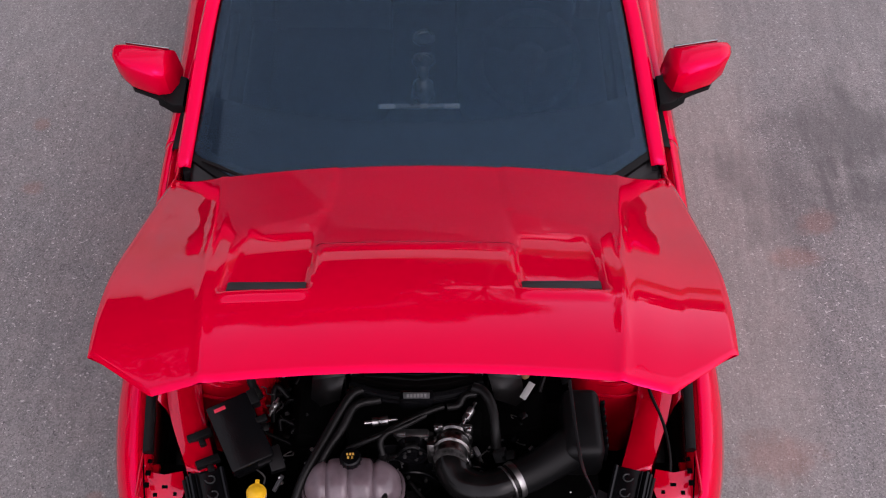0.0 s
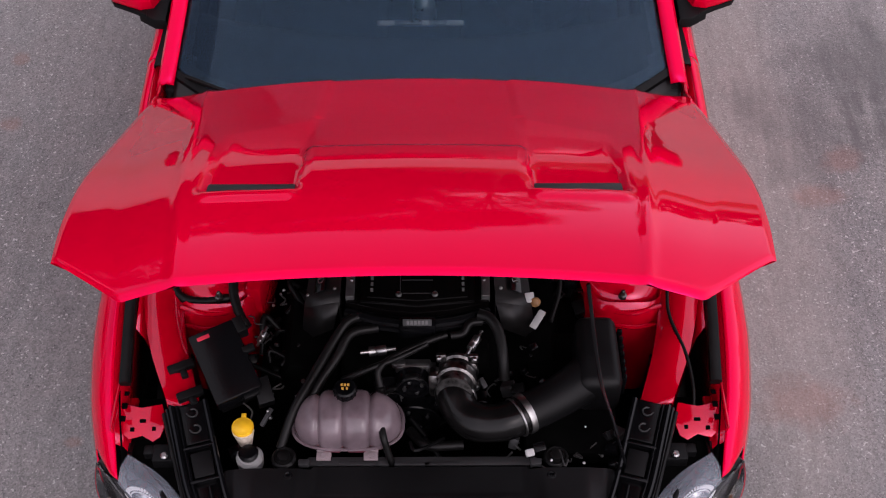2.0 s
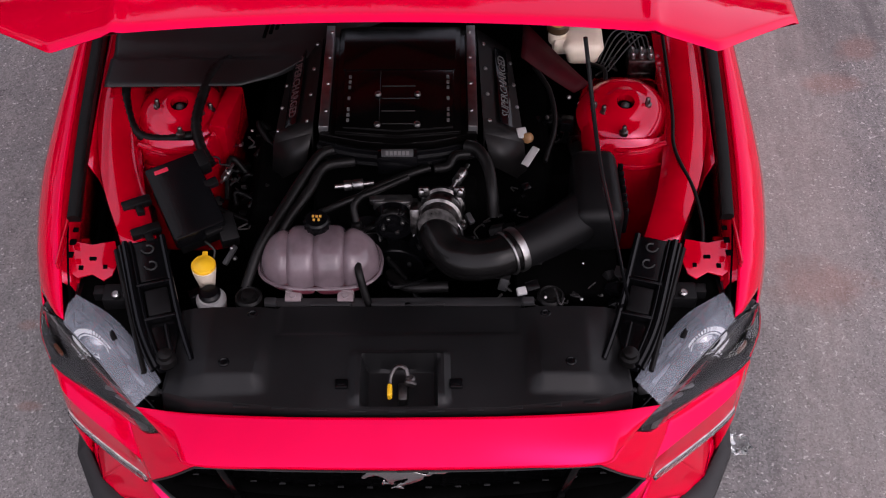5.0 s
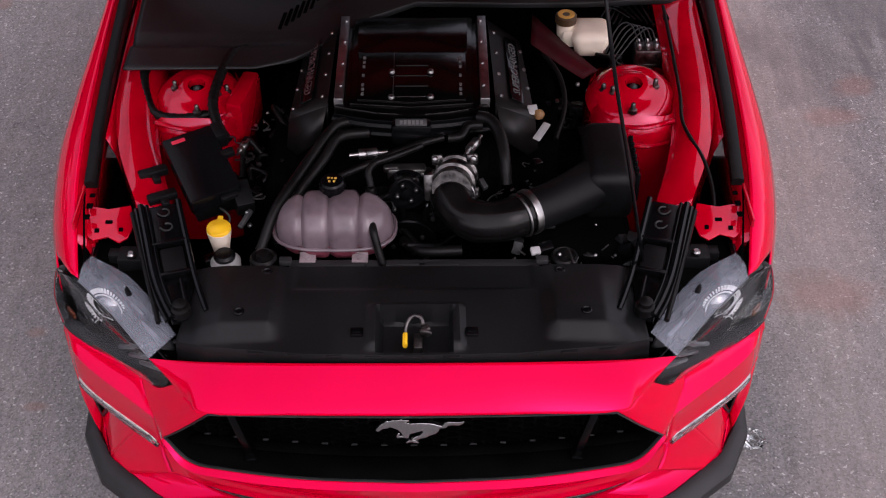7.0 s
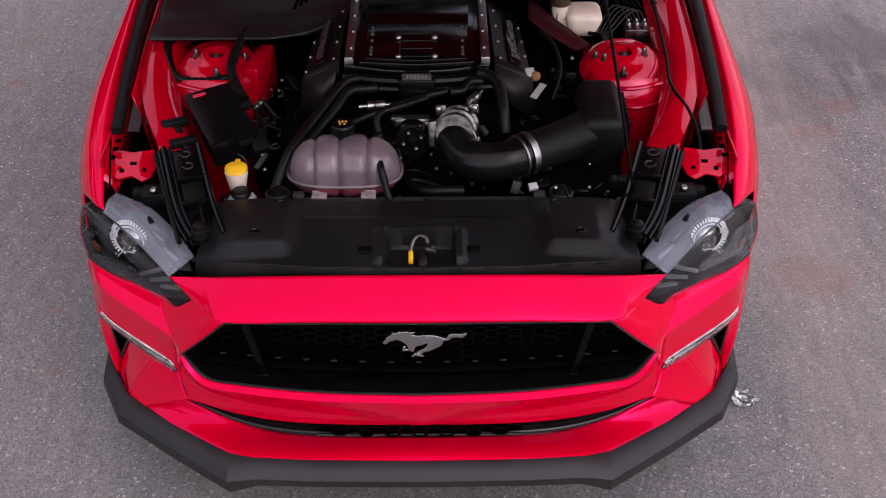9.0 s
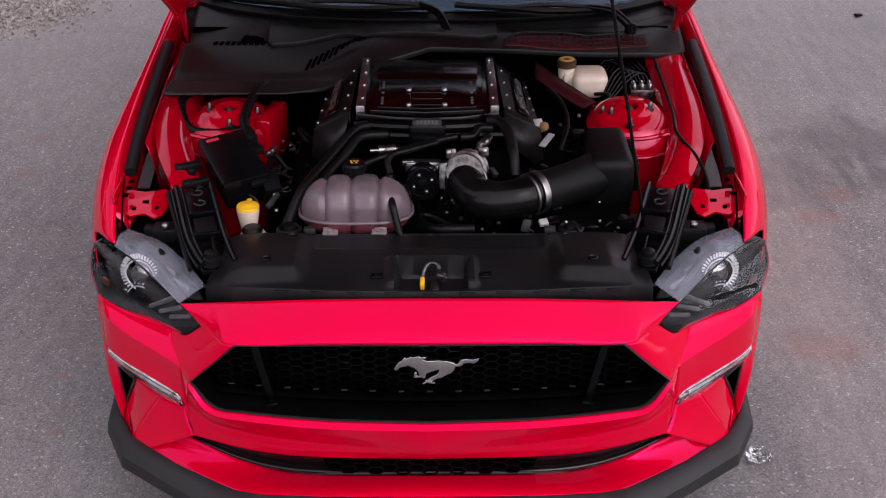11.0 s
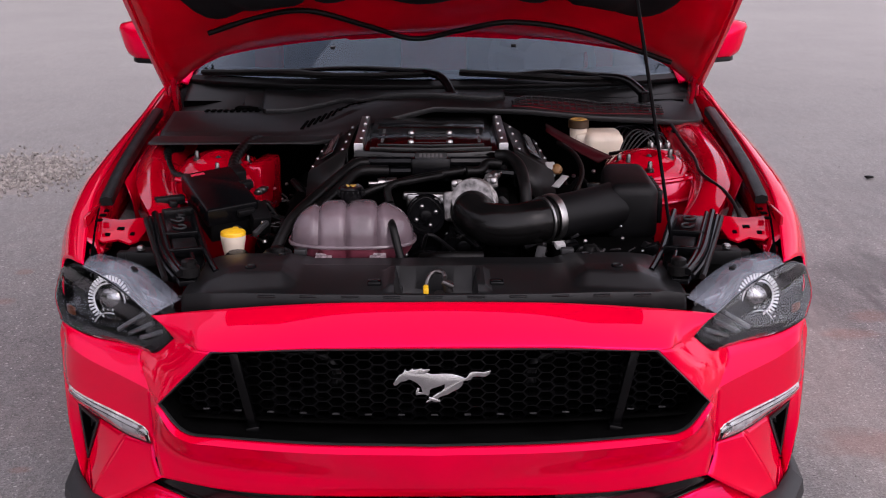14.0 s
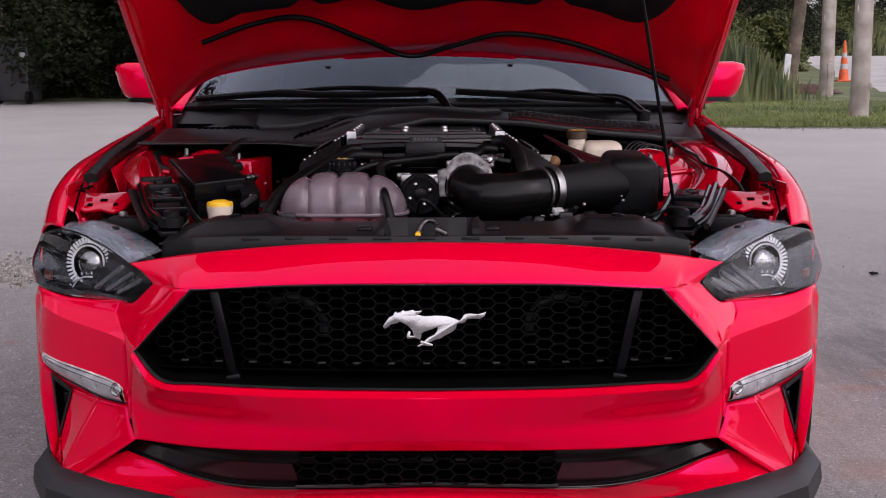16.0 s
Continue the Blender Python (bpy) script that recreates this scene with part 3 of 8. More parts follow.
# dark sheet added inside each fender, to keep bright ground from showing through
for sx in (-1, 1):
    bm = B()
    add_grid(bm, [[Vector((smooth(XI, y) + dx, y, smooth(ZI, y) + dz)) for y in (0.500, 0.53, 0.56, 0.60, 0.66, 0.72)] for dx, dz in ((-0.012, -0.016), (-0.018, -0.03), (-0.010, -0.12), (-0.010, -0.40))])
    if sx < 0:
        flipx(bm)
    part("fender_filler", bm, DARK, car, "black filler sheet inside the fender", thick=0.003)

# rubber seals along the fender tops
for sx in (-1, 1):
    bm = B()
    pts = [(sx * 0.822, 0.735, 0.912), (sx * 0.838, 1.0, 0.945), (sx * 0.850, 1.3, 0.972), (sx * 0.858, 1.565, 0.992)]
    c = cr(pts, 30)
    rows = [[], [], [], [], []]
    for p in c:
        for k, (dx, dz) in enumerate(((-0.016, -0.014), (-0.014, 0.004), (0.002, 0.009), (0.016, 0.004), (0.018, -0.014))):
            rows[k].append(p + Vector((dx, 0, dz)))
    add_grid(bm, rows)
    for k in (0, -1):
        bm.faces.new([bm.verts.new(r[k]) for r in rows])
    part("fender_seal", bm, RUBBER, car, "black rubber fender seal")

# ---- front bumper ----
HI, HX, HT, G, GT, GL = (0.618, 0.263, 0.770), (0.560, 0.212, 0.735), (0.647, 0.290, 0.686), (0.592, 0.163, 0.605), (0.466, 0.119, 0.739), (0.535, 0.135, 0.552)
INTIP, LA, LB, F1, F2, B1 = (0.607, 0.211, 0.408), (0.622, 0.224, 0.500), (0.634, 0.256, 0.468), (0.700, 0.296, 0.474), (0.807, 0.350, 0.300), (0.768, 0.304, 0.290)
V1, V2, V3, WE = (0.781, 0.376, 0.474), (0.836, 0.408, 0.505), (0.838, 0.455, 0.339), (0.846, 0.432, 0.297)
LO, LP = (0.871, 0.442, 0.565), (0.870, 0.444, 0.535)
SIDE_UP, SIDE_K = (0.864, 0.450, 0.69), (0.868, 0.450, 0.662)
TOPC = [(0, 0.196, 0.822), (0.25, 0.202, 0.817), (0.48, 0.228, 0.795), HI]
GTOP = [(0, 0.098, 0.752), (0.25, 0.103, 0.750), GT]
bm = B()
# the nose panel ends in the tip of the headlight; its lower edge is shared with the cheek
LOWER = cr(GTOP + [(0.515, 0.160, 0.737), HX], 97)
cut = min(range(97), key=lambda k: (LOWER[k] - Vector(GT)).length)
LOWER[cut] = Vector(GT)
add_grid(bm, coons(TOPC, LOWER, [(0, 0.196, 0.822), (0, 0.160, 0.802), (0, 0.122, 0.776), (0, 0.106, 0.763), (0, 0.098, 0.752)], [HI, (0.585, 0.232, 0.756), HX], 97, 16))
KNEE, LEDGE = (0.620, 0.210, 0.617), (0.655, 0.286, 0.664)
KNEE_UP = [HT, LEDGE, (0.640, 0.250, 0.642), KNEE]
MID_EDGE = [G, (0.606, 0.186, 0.560), LA, (0.616, 0.218, 0.455), INTIP]
KNEE_LOW = [KNEE, (0.622, 0.220, 0.560), LA]
GRILLE_TO_KNEE = [G, (0.606, 0.186, 0.612), KNEE]
add_grid(bm, coons(LOWER[cut:], GRILLE_TO_KNEE, [GT, (0.53, 0.136, 0.672), G], [HX, (0.612, 0.245, 0.688), *cr(KNEE_UP, 8)], 97 - cut, 20))
# strip under the headlight, the ledge below it, and the face down to the corner lamp
TOP3 = [HT, (0.72, 0.340, 0.681), (0.79, 0.386, 0.679), (0.845, 0.425, 0.688), SIDE_UP]
SHELF = [LEDGE, (0.72, 0.326, 0.660), (0.79, 0.374, 0.664), (0.845, 0.418, 0.676), (0.870, 0.450, 0.684)]
CREASE = [KNEE, (0.68, 0.256, 0.627), (0.78, 0.334, 0.640), (0.838, 0.388, 0.655), SIDE_K]
LAMP_LINE = [LA, (0.70, 0.276, 0.518), (0.79, 0.345, 0.538), (0.845, 0.396, 0.553), LO]
LOW_LINE = [LB, F1, V1, V2, LP]
add_grid(bm, coons(TOP3, SHELF, [HT, LEDGE], [SIDE_UP, SHELF[-1]], 34, 4))
add_grid(bm, coons(SHELF, CREASE, [LEDGE, (0.640, 0.250, 0.642), KNEE], [SHELF[-1], SIDE_K], 34, 8))
add_grid(bm, coons(CREASE, LAMP_LINE, KNEE_LOW, [SIDE_K, (0.872, 0.447, 0.61), LO], 34, 14))
add_grid(bm, coons(LAMP_LINE, LOW_LINE, [LA, LB], [LO, LP], 34, 5))
add_grid(bm, coons(GRILLE_TO_KNEE, [LA, LA], [G, (0.606, 0.186, 0.560), LA], KNEE_LOW, 16, 12))
GBOT = [(0, 0.074, 0.545), (0.25, 0.085, 0.546), (0.45, 0.112, 0.549), GL, G]
GBAND = [(0, 0.054, 0.532), (0.25, 0.064, 0.533), (0.45, 0.092, 0.537), (0.545, 0.118, 0.545), (0.600, 0.160, 0.598)]
INTOP = [(0, 0.100, 0.414), (0.28, 0.114, 0.411), (0.45, 0.148, 0.408), INTIP]
add_grid(bm, coons(GBOT, GBAND, [GBOT[0], GBAND[0]], [G, GBAND[-1]], 50, 4))
add_grid(bm, coons(GBAND, INTOP, [(0, 0.054, 0.532), (0, 0.060, 0.49), (0, 0.074, 0.445), (0, 0.100, 0.414)], [GBAND[-1], *MID_EDGE[1:]], 50, 30))
# wing below the lamp: a lit facet, a sunken one beside the vent, and the outer wall
add_grid(bm, coons([LB, F1], [INTIP, B1], [LB, (0.626, 0.240, 0.44), INTIP], [F1, (0.755, 0.322, 0.388), F2, B1], 14, 14))
add_grid(bm, coons([LA, LB], [(0.616, 0.218, 0.455), (0.626, 0.240, 0.44)], [LA, (0.616, 0.218, 0.455)], [LB, (0.626, 0.240, 0.44)], 4, 4))
add_grid(bm, coons([F1, V1], [F2, V3], [F1, (0.755, 0.322, 0.388), F2], [V1, V3], 12, 12))
OUTER = [LP, (0.872, 0.440, 0.45), (0.860, 0.436, 0.36), WE]
add_grid(bm, coons([V2, LP], [V3, WE], [V2, V3], OUTER, 6, 12))
add_grid(bm, coons([V3, WE], [F2, (0.815, 0.372, 0.288)], [V3, F2], [WE, (0.815, 0.372, 0.288)], 5, 6))
add_grid(bm, coons([LO, (0.881, 0.460, 0.565)], [WE, (0.860, 0.470, 0.297)], [LO, *OUTER], [(0.881, 0.460, 0.565), (0.878, 0.460, 0.45), (0.860, 0.470, 0.297)], 4, 14))
add_grid(bm, coons([SIDE_UP, (0.876, 0.475, 0.695)], [SIDE_K, (0.881, 0.462, 0.66)], [SIDE_UP, SIDE_K], [(0.876, 0.475, 0.695), (0.881, 0.462, 0.66)], 3, 3))
add_grid(bm, coons([SIDE_K, (0.881, 0.462, 0.66)], [LO, (0.881, 0.460, 0.565)], [SIDE_K, (0.872, 0.447, 0.61), LO], [(0.881, 0.462, 0.66), (0.881, 0.460, 0.565)], 3, 14))
# chin: a shelf that runs out under the wing
INLOW = [(0, 0.156, 0.322), (0.27, 0.174, 0.312), (0.40, 0.194, 0.312), (0.50, 0.216, 0.328), (0.58, 0.240, 0.352), (0.640, 0.268, 0.366)]
CHIN = [(0, 0.072, 0.308), (0.30, 0.078, 0.308), (0.455, 0.088, 0.308), (0.495, 0.106, 0.308), (0.54, 0.136, 0.306), (0.66, 0.218, 0.302), (0.81, 0.345, 0.298)]
add_grid(bm, coons(INLOW, CHIN, [(0, 0.156, 0.322), (0, 0.100, 0.326), (0, 0.076, 0.320), (0, 0.072, 0.308)], [INLOW[-1], (0.735, 0.310, 0.325), CHIN[-1]], 44, 10))
mirrored(bm)
bumper = part("front_bumper", bm, RED, car, "glossy red front bumper", sharp=26, thick=0.004)
bpy.context.view_layer.update()


def face_y(x, z, proud=0.0):
    """How far back the bumper's skin lies at x, z."""
    ok, p, _, _ = bumper.ray_cast((x, -1.0, z), (0, 1, 0))
    return (p.y if ok else 0.3) - proud


# splitter along the chin: straight runs that meet in two blunt teeth
def straight(points, n):
    out = []
    for a, z in zip(points, points[1:]):
        out += [Vector(a).lerp(Vector(z), k / n) for k in range(n)]
    return out + [Vector(points[-1])]


bm = B()
S_TOP = [(0, 0.076, 0.312), (0.28, 0.082, 0.312), (0.430, 0.092, 0.312), (0.495, 0.108, 0.312), (0.665, 0.226, 0.306), (0.80, 0.345, 0.302), (0.858, 0.45, 0.306), (0.88, 0.56, 0.306)]
S_MID = [(0, 0.046, 0.272), (0.28, 0.050, 0.272), (0.425, 0.058, 0.272), (0.495, 0.052, 0.268), (0.665, 0.180, 0.268), (0.822, 0.306, 0.270), (0.888, 0.44, 0.28), (0.90, 0.58, 0.28)]
S_LOW = [(0, 0.078, 0.238), (0.28, 0.082, 0.238), (0.415, 0.092, 0.232), (0.492, 0.086, 0.200), (0.665, 0.216, 0.198), (0.838, 0.350, 0.200), (0.905, 0.49, 0.215), (0.912, 0.62, 0.22)]
lines = [straight(q, 4) for q in (S_TOP, S_MID, S_LOW)]
add_grid(bm, [lines[0], [a.lerp(b, 0.82) for a, b in zip(lines[0], lines[1])], lines[1], [a * 0.5 + b * 0.5 + Vector((0, -0.010, -0.006)) for a, b in zip(lines[1], lines[2])], lines[2], [p + Vector((0, 0.10, 0.01)) for p in lines[2]]])
mirrored(bm)
part("splitter", bm, TRIM, bumper, "matt black angular chin splitter", thick=0.006, sharp=14)

# upper grille: rim, dark recess, honeycomb, braces, badge
def ring_curve():
    r = cr(GTOP, 16)[:-1] + cr([GT, (0.53, 0.136, 0.672), G], 10)[:-1] + cr(GBOT, 40)[::-1]
    return r + [Vector((-p.x, p.y, p.z)) for p in r[::-1][1:-1]]


loop = ring_curve()
mid = Vector((0, 0.11, 0.645))
rows = []
for k, (inn, back) in enumerate(((-0.002, 0.0), (0.002, -0.005), (0.009, 0.001), (0.014, 0.05), (0.016, 0.14))):
    rows.append([p + Vector(((mid.x - p.x) * inn * 1.1, back, (mid.z - p.z) * inn * 4)) for p in loop + loop[:1]])
bm = B()
add_grid(bm, rows[:3])
part("grille_rim", bm, TRIM, bumper, "thin dark grey grille rim", thick=0.002)
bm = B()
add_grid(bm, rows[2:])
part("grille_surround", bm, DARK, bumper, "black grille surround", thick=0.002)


def grille_y(x):
    return 0.165 + 0.16 * x * x


# near-black sheet stands in for the shaded depth behind the grille
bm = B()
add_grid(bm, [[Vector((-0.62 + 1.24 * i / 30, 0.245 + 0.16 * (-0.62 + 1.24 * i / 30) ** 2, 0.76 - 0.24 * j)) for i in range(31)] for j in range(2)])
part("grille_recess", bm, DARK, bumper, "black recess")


def honeycomb(bm, half, z0, z1, ysurf, across, tall, rim, deep, inside):
    """Flat-topped hexagonal cells, wider than high, with thin walls that run back."""
    cols = int(half / across) + 1
    for i in range(-cols, cols + 1):
        x = i * across
        z = z0 + (tall / 2 if i % 2 else 0)
        while z <= z1:
            if inside(x, z):
                hexa = [(math.cos(k * math.pi / 3), math.sin(k * math.pi / 3)) for k in range(6)]
                y = ysurf(x)
                loops = []
                for f, back in ((1.0, 0.0), (rim, 0.0), (rim * 0.97, deep)):
                    loops.append([bm.verts.new((x + c * f * across / 1.5, y + back, z + q * f * tall / math.sqrt(3))) for c, q in hexa])
                for a, b in zip(loops, loops[1:]):
                    for k in range(6):
                        bm.faces.new((a[k], a[(k + 1) % 6], b[(k + 1) % 6], b[k]))
            z += tall


def in_grille(x, z):
    a = abs(x)
    hi = 0.742 if a < 0.455 else 0.742 - (a - 0.455) * 1.05
    lo = 0.556 if a < 0.50 else 0.556 + (a - 0.50) * 0.55
    return lo + 0.012 < z < hi - 0.008 and a < 0.575


bm = B()
honeycomb(bm, 0.58, 0.572, 0.745, grille_y, 0.0300, 0.0215, 0.88, 0.020, in_grille)
part("grille_mesh", bm, MESHBLK, bumper, "black honeycomb grille")
bm = B()
add_grid(bm, [[Vector((x, grille_y(x) - 0.035 + 0.03 * k, 0.573 - 0.008 * k)) for x in [-0.55 + 1.1 * i / 30 for i in range(31)]] for k in range(3)])
part("grille_shelf", bm, DARK, bumper, "black lower grille shelf", thick=0.004)
# paler tabs put in as glints along the honeycomb's foot; horns behind it
for k in range(-7, 8):
    bm = B()
    x = 0.0707 * k
    box(bm, (x, grille_y(x) - 0.010, 0.580), (0.015, 0.004, 0.004), 0.001)
    part("grille_glint_tab", bm, TRIM, bumper)
for sx in (-1, 1):
    bm = B()
    tube(bm, [(sx * (0.285 + 0.075 * math.cos(a)), 0.222, 0.640 + 0.065 * math.sin(a)) for a in (0.9, 1.4, 1.9, 2.4, 2.9, 3.4)], 0.011, 8, 24)
    part("horn_rim", bm, TRIM, bumper, "grey horn rim behind the grille")
for sx in (-1, 1):
    bm = B()
    m = frame_from((sx * 0.405, 0.145, 0.645), (-sx * 0.035, 0.0, -0.17), (0, -1, 0))
    box(bm, (0, 0, 0), (0.185, 0.022, 0.020), 0.005)
    box(bm, (0.092, 0.004, 0), (0.02, 0.03, 0.03), 0.004)
    for v in bm.verts:
        v.co = m @ v.co
    part("grille_brace", bm, MESHBLK, bumper, "black grille brace")

# the badge: a plain galloping silhouette
shape = [(145, 213), (136, 200), (150, 180), (172, 152), (190, 145), (205, 122), (213, 133), (228, 129), (246, 117), (248, 127), (270, 124), (296, 118), (298, 128), (342, 126), (330, 139), (316, 146), (350, 154), (410, 152), (460, 156), (500, 170), (525, 181), (538, 170), (548, 152), (575, 146), (620, 152), (662, 143), (655, 165), (630, 180), (590, 176), (565, 178), (556, 192), (540, 198), (515, 198), (508, 222), (490, 240), (450, 258), (428, 272), (396, 278), (372, 290), (345, 302), (320, 311), (305, 306), (325, 294), (346, 279), (366, 262), (396, 249), (411, 230), (414, 213), (380, 225), (345, 235), (333, 243), (332, 262), (322, 276), (308, 268), (296, 266), (258, 268), (254, 255), (266, 225), (279, 232), (273, 251), (292, 252), (285, 225), (262, 200), (235, 185), (222, 180), (210, 188), (190, 191), (178, 193), (160, 210)]
outline = [((px - 398.5) * 0.000395, (207 - pz) * 0.000395) for px, pz in shape]
foot = [((px - 398.5) * 0.000395, (207 - pz) * 0.000395) for px, pz in ((330, 276), (352, 286), (388, 298), (388, 308), (352, 306), (322, 286))]
bm = B()
flat = frame_from((0.016, 0.133, 0.661), (1, 0.0, 0.03), (0, 0.12, 1))
prism(bm, outline, 0.012, flat, r=0.0016, seg=3)
prism(bm, foot, 0.012, flat @ Matrix.Translation((0, 0, 0.002)), r=0.0012, seg=2)
part("badge", bm, CHROME, bumper, "silver galloping emblem")

# lower intake: a dark blade at each side of the honeycomb
bm = B()
up_edge, low_edge = cr(INTOP, 40), cr(INLOW, 40)
rows = []
for f, back in ((0.0, 0.004), (0.03, 0.022), (0.40, 0.030), (0.46, 0.022), (0.52, 0.034), (0.97, 0.020), (1.0, 0.006)):
    rows.append([p.lerp(q, f) + Vector((0, back + 0.012 * math.sin(math.pi * f), 0)) for p, q in zip(up_edge, low_edge)])
add_grid(bm, rows)
mirrored(bm)
part("lower_intake", bm, BLADE, bumper, "dark glossy lower intake blades", thick=0.003, sharp=20)
bm = B()
honeycomb(bm, 0.30, 0.338, 0.420, lambda x: 0.148 + 0.17 * x * x, 0.0350, 0.0225, 0.90, 0.02, lambda x, z: abs(x) < 0.285 - (0.41 - z) * 0.35)
part("intake_mesh", bm, MESHBLK, bumper, "black honeycomb mesh")
# shade behind the mesh, put in as a near-black sheet
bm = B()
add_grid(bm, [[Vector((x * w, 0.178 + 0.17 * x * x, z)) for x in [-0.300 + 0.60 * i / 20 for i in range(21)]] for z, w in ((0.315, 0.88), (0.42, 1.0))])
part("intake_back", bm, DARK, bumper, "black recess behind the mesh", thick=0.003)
bm = B()
tube(bm, [(x, 0.158 + 0.12 * x * x, 0.327 - 0.03 * abs(x)) for x in (-0.27, -0.15, 0, 0.15, 0.27)], 0.0035, 6, 30)
part("intake_edge", bm, TRIM, bumper, "grey lower edge of the mesh")

# lamps in the bumper corners: light bar above, dark triangular vent below
def on_face(points, n, proud):
    return [Vector((p.x, face_y(p.x, p.z, proud), p.z)) for p in cr([(x, 0, z) for x, z in points], n)]


LAMP_TOP = [(0.634, 0.512), (0.665, 0.526), (0.73, 0.536), (0.80, 0.543), (0.852, 0.552)]
LAMP_LOW = [(0.634, 0.476), (0.672, 0.477), (0.73, 0.485), (0.80, 0.501), (0.850, 0.524)]
for sx in (-1, 1):
    fx = (lambda b: flipx(b)) if sx < 0 else (lambda b: b)
    bm = B()
    a, z = on_face(LAMP_TOP, 30, 0.004), on_face(LAMP_LOW, 30, 0.004)
    add_grid(bm, [a, [p.lerp(q, 0.25) + Vector((0, -0.015, 0)) for p, q in zip(a, z)], [p.lerp(q, 0.75) + Vector((0, -0.012, 0)) for p, q in zip(a, z)], z])
    fx(bm)
    bar = part("corner_lamp", bm, LENS, bumper, "clear slim corner lamp", thick=0.003)
    bar.visible_shadow = False
    bm = B()
    a, z = on_face(LAMP_TOP, 30, 0.002), on_face(LAMP_LOW, 30, 0.002)
    add_grid(bm, [a, [p.lerp(q, 0.25) + Vector((0, -0.009, 0)) for p, q in zip(a, z)], [p.lerp(q, 0.70) + Vector((0, -0.006, 0)) for p, q in zip(a, z)], z])
    fx(bm)
    part("reflector", bm, REFLECTOR, bar, "pale reflector", thick=0.002)
    bm = B()
    add_grid(bm, [on_face([(x, z - 0.001) for x, z in LAMP_LOW], 30, 0.006), on_face([(x, z - 0.004) for x, z in LAMP_LOW], 30, 0.003)])
    fx(bm)
    part("lamp_rim", bm, BLACK, bar, "thin black rim", thick=0.003)
    for x in (0.70, 0.74, 0.78):
        bm = B()
        box(bm, (x, face_y(x, 0.49 + (x - 0.6) * 0.27, 0.003), 0.487 + (x - 0.6) * 0.27), (0.0015, 0.003, 0.018), 0)
        fx(bm)
        part("lamp_divider", bm, LAMPGREY, bar)
    bm = B()
    lathe(bm, [(0.004, -0.008), (0.010, -0.008), (0.015, 0.0), (0.012, 0.003)], frame_from((0.650, face_y(0.65, 0.505, 0.003), 0.506), (1, 0.4, 0), (0, 0, 1)), 16)
    fx(bm)
    part("bulb", bm, CHROME, bar, "chrome bulb holder")
    # triangular vent: a dark pit with a rim round it
    ctr = (Vector(V1) + Vector(V2) + Vector(V3)) / 3
    bm = B()
    loops = []
    for f, back in ((1.02, 0.004), (0.98, -0.004), (0.78, -0.002), (0.74, 0.020), (0.30, 0.030)):
        ring = [ctr + (Vector(p) - ctr) * f + Vector((0.0, back, 0)) for p in (V1, V2, V3)]
        loops.append(straight(ring + ring[:1], 6))
    add_grid(bm, loops[:3])
    fx(bm)
    vent = part("vent_frame", bm, TRIM, bumper, "black vent frame", thick=0.002, sharp=20)
    bm = B()
    add_grid(bm, loops[2:])
    bm.faces.new([bm.verts.new(p) for p in loops[-1][:-1]])
    fx(bm)
    part("corner_vent", bm, GLOSSBLK, vent, "black triangular corner vent", thick=0.002, sharp=20)

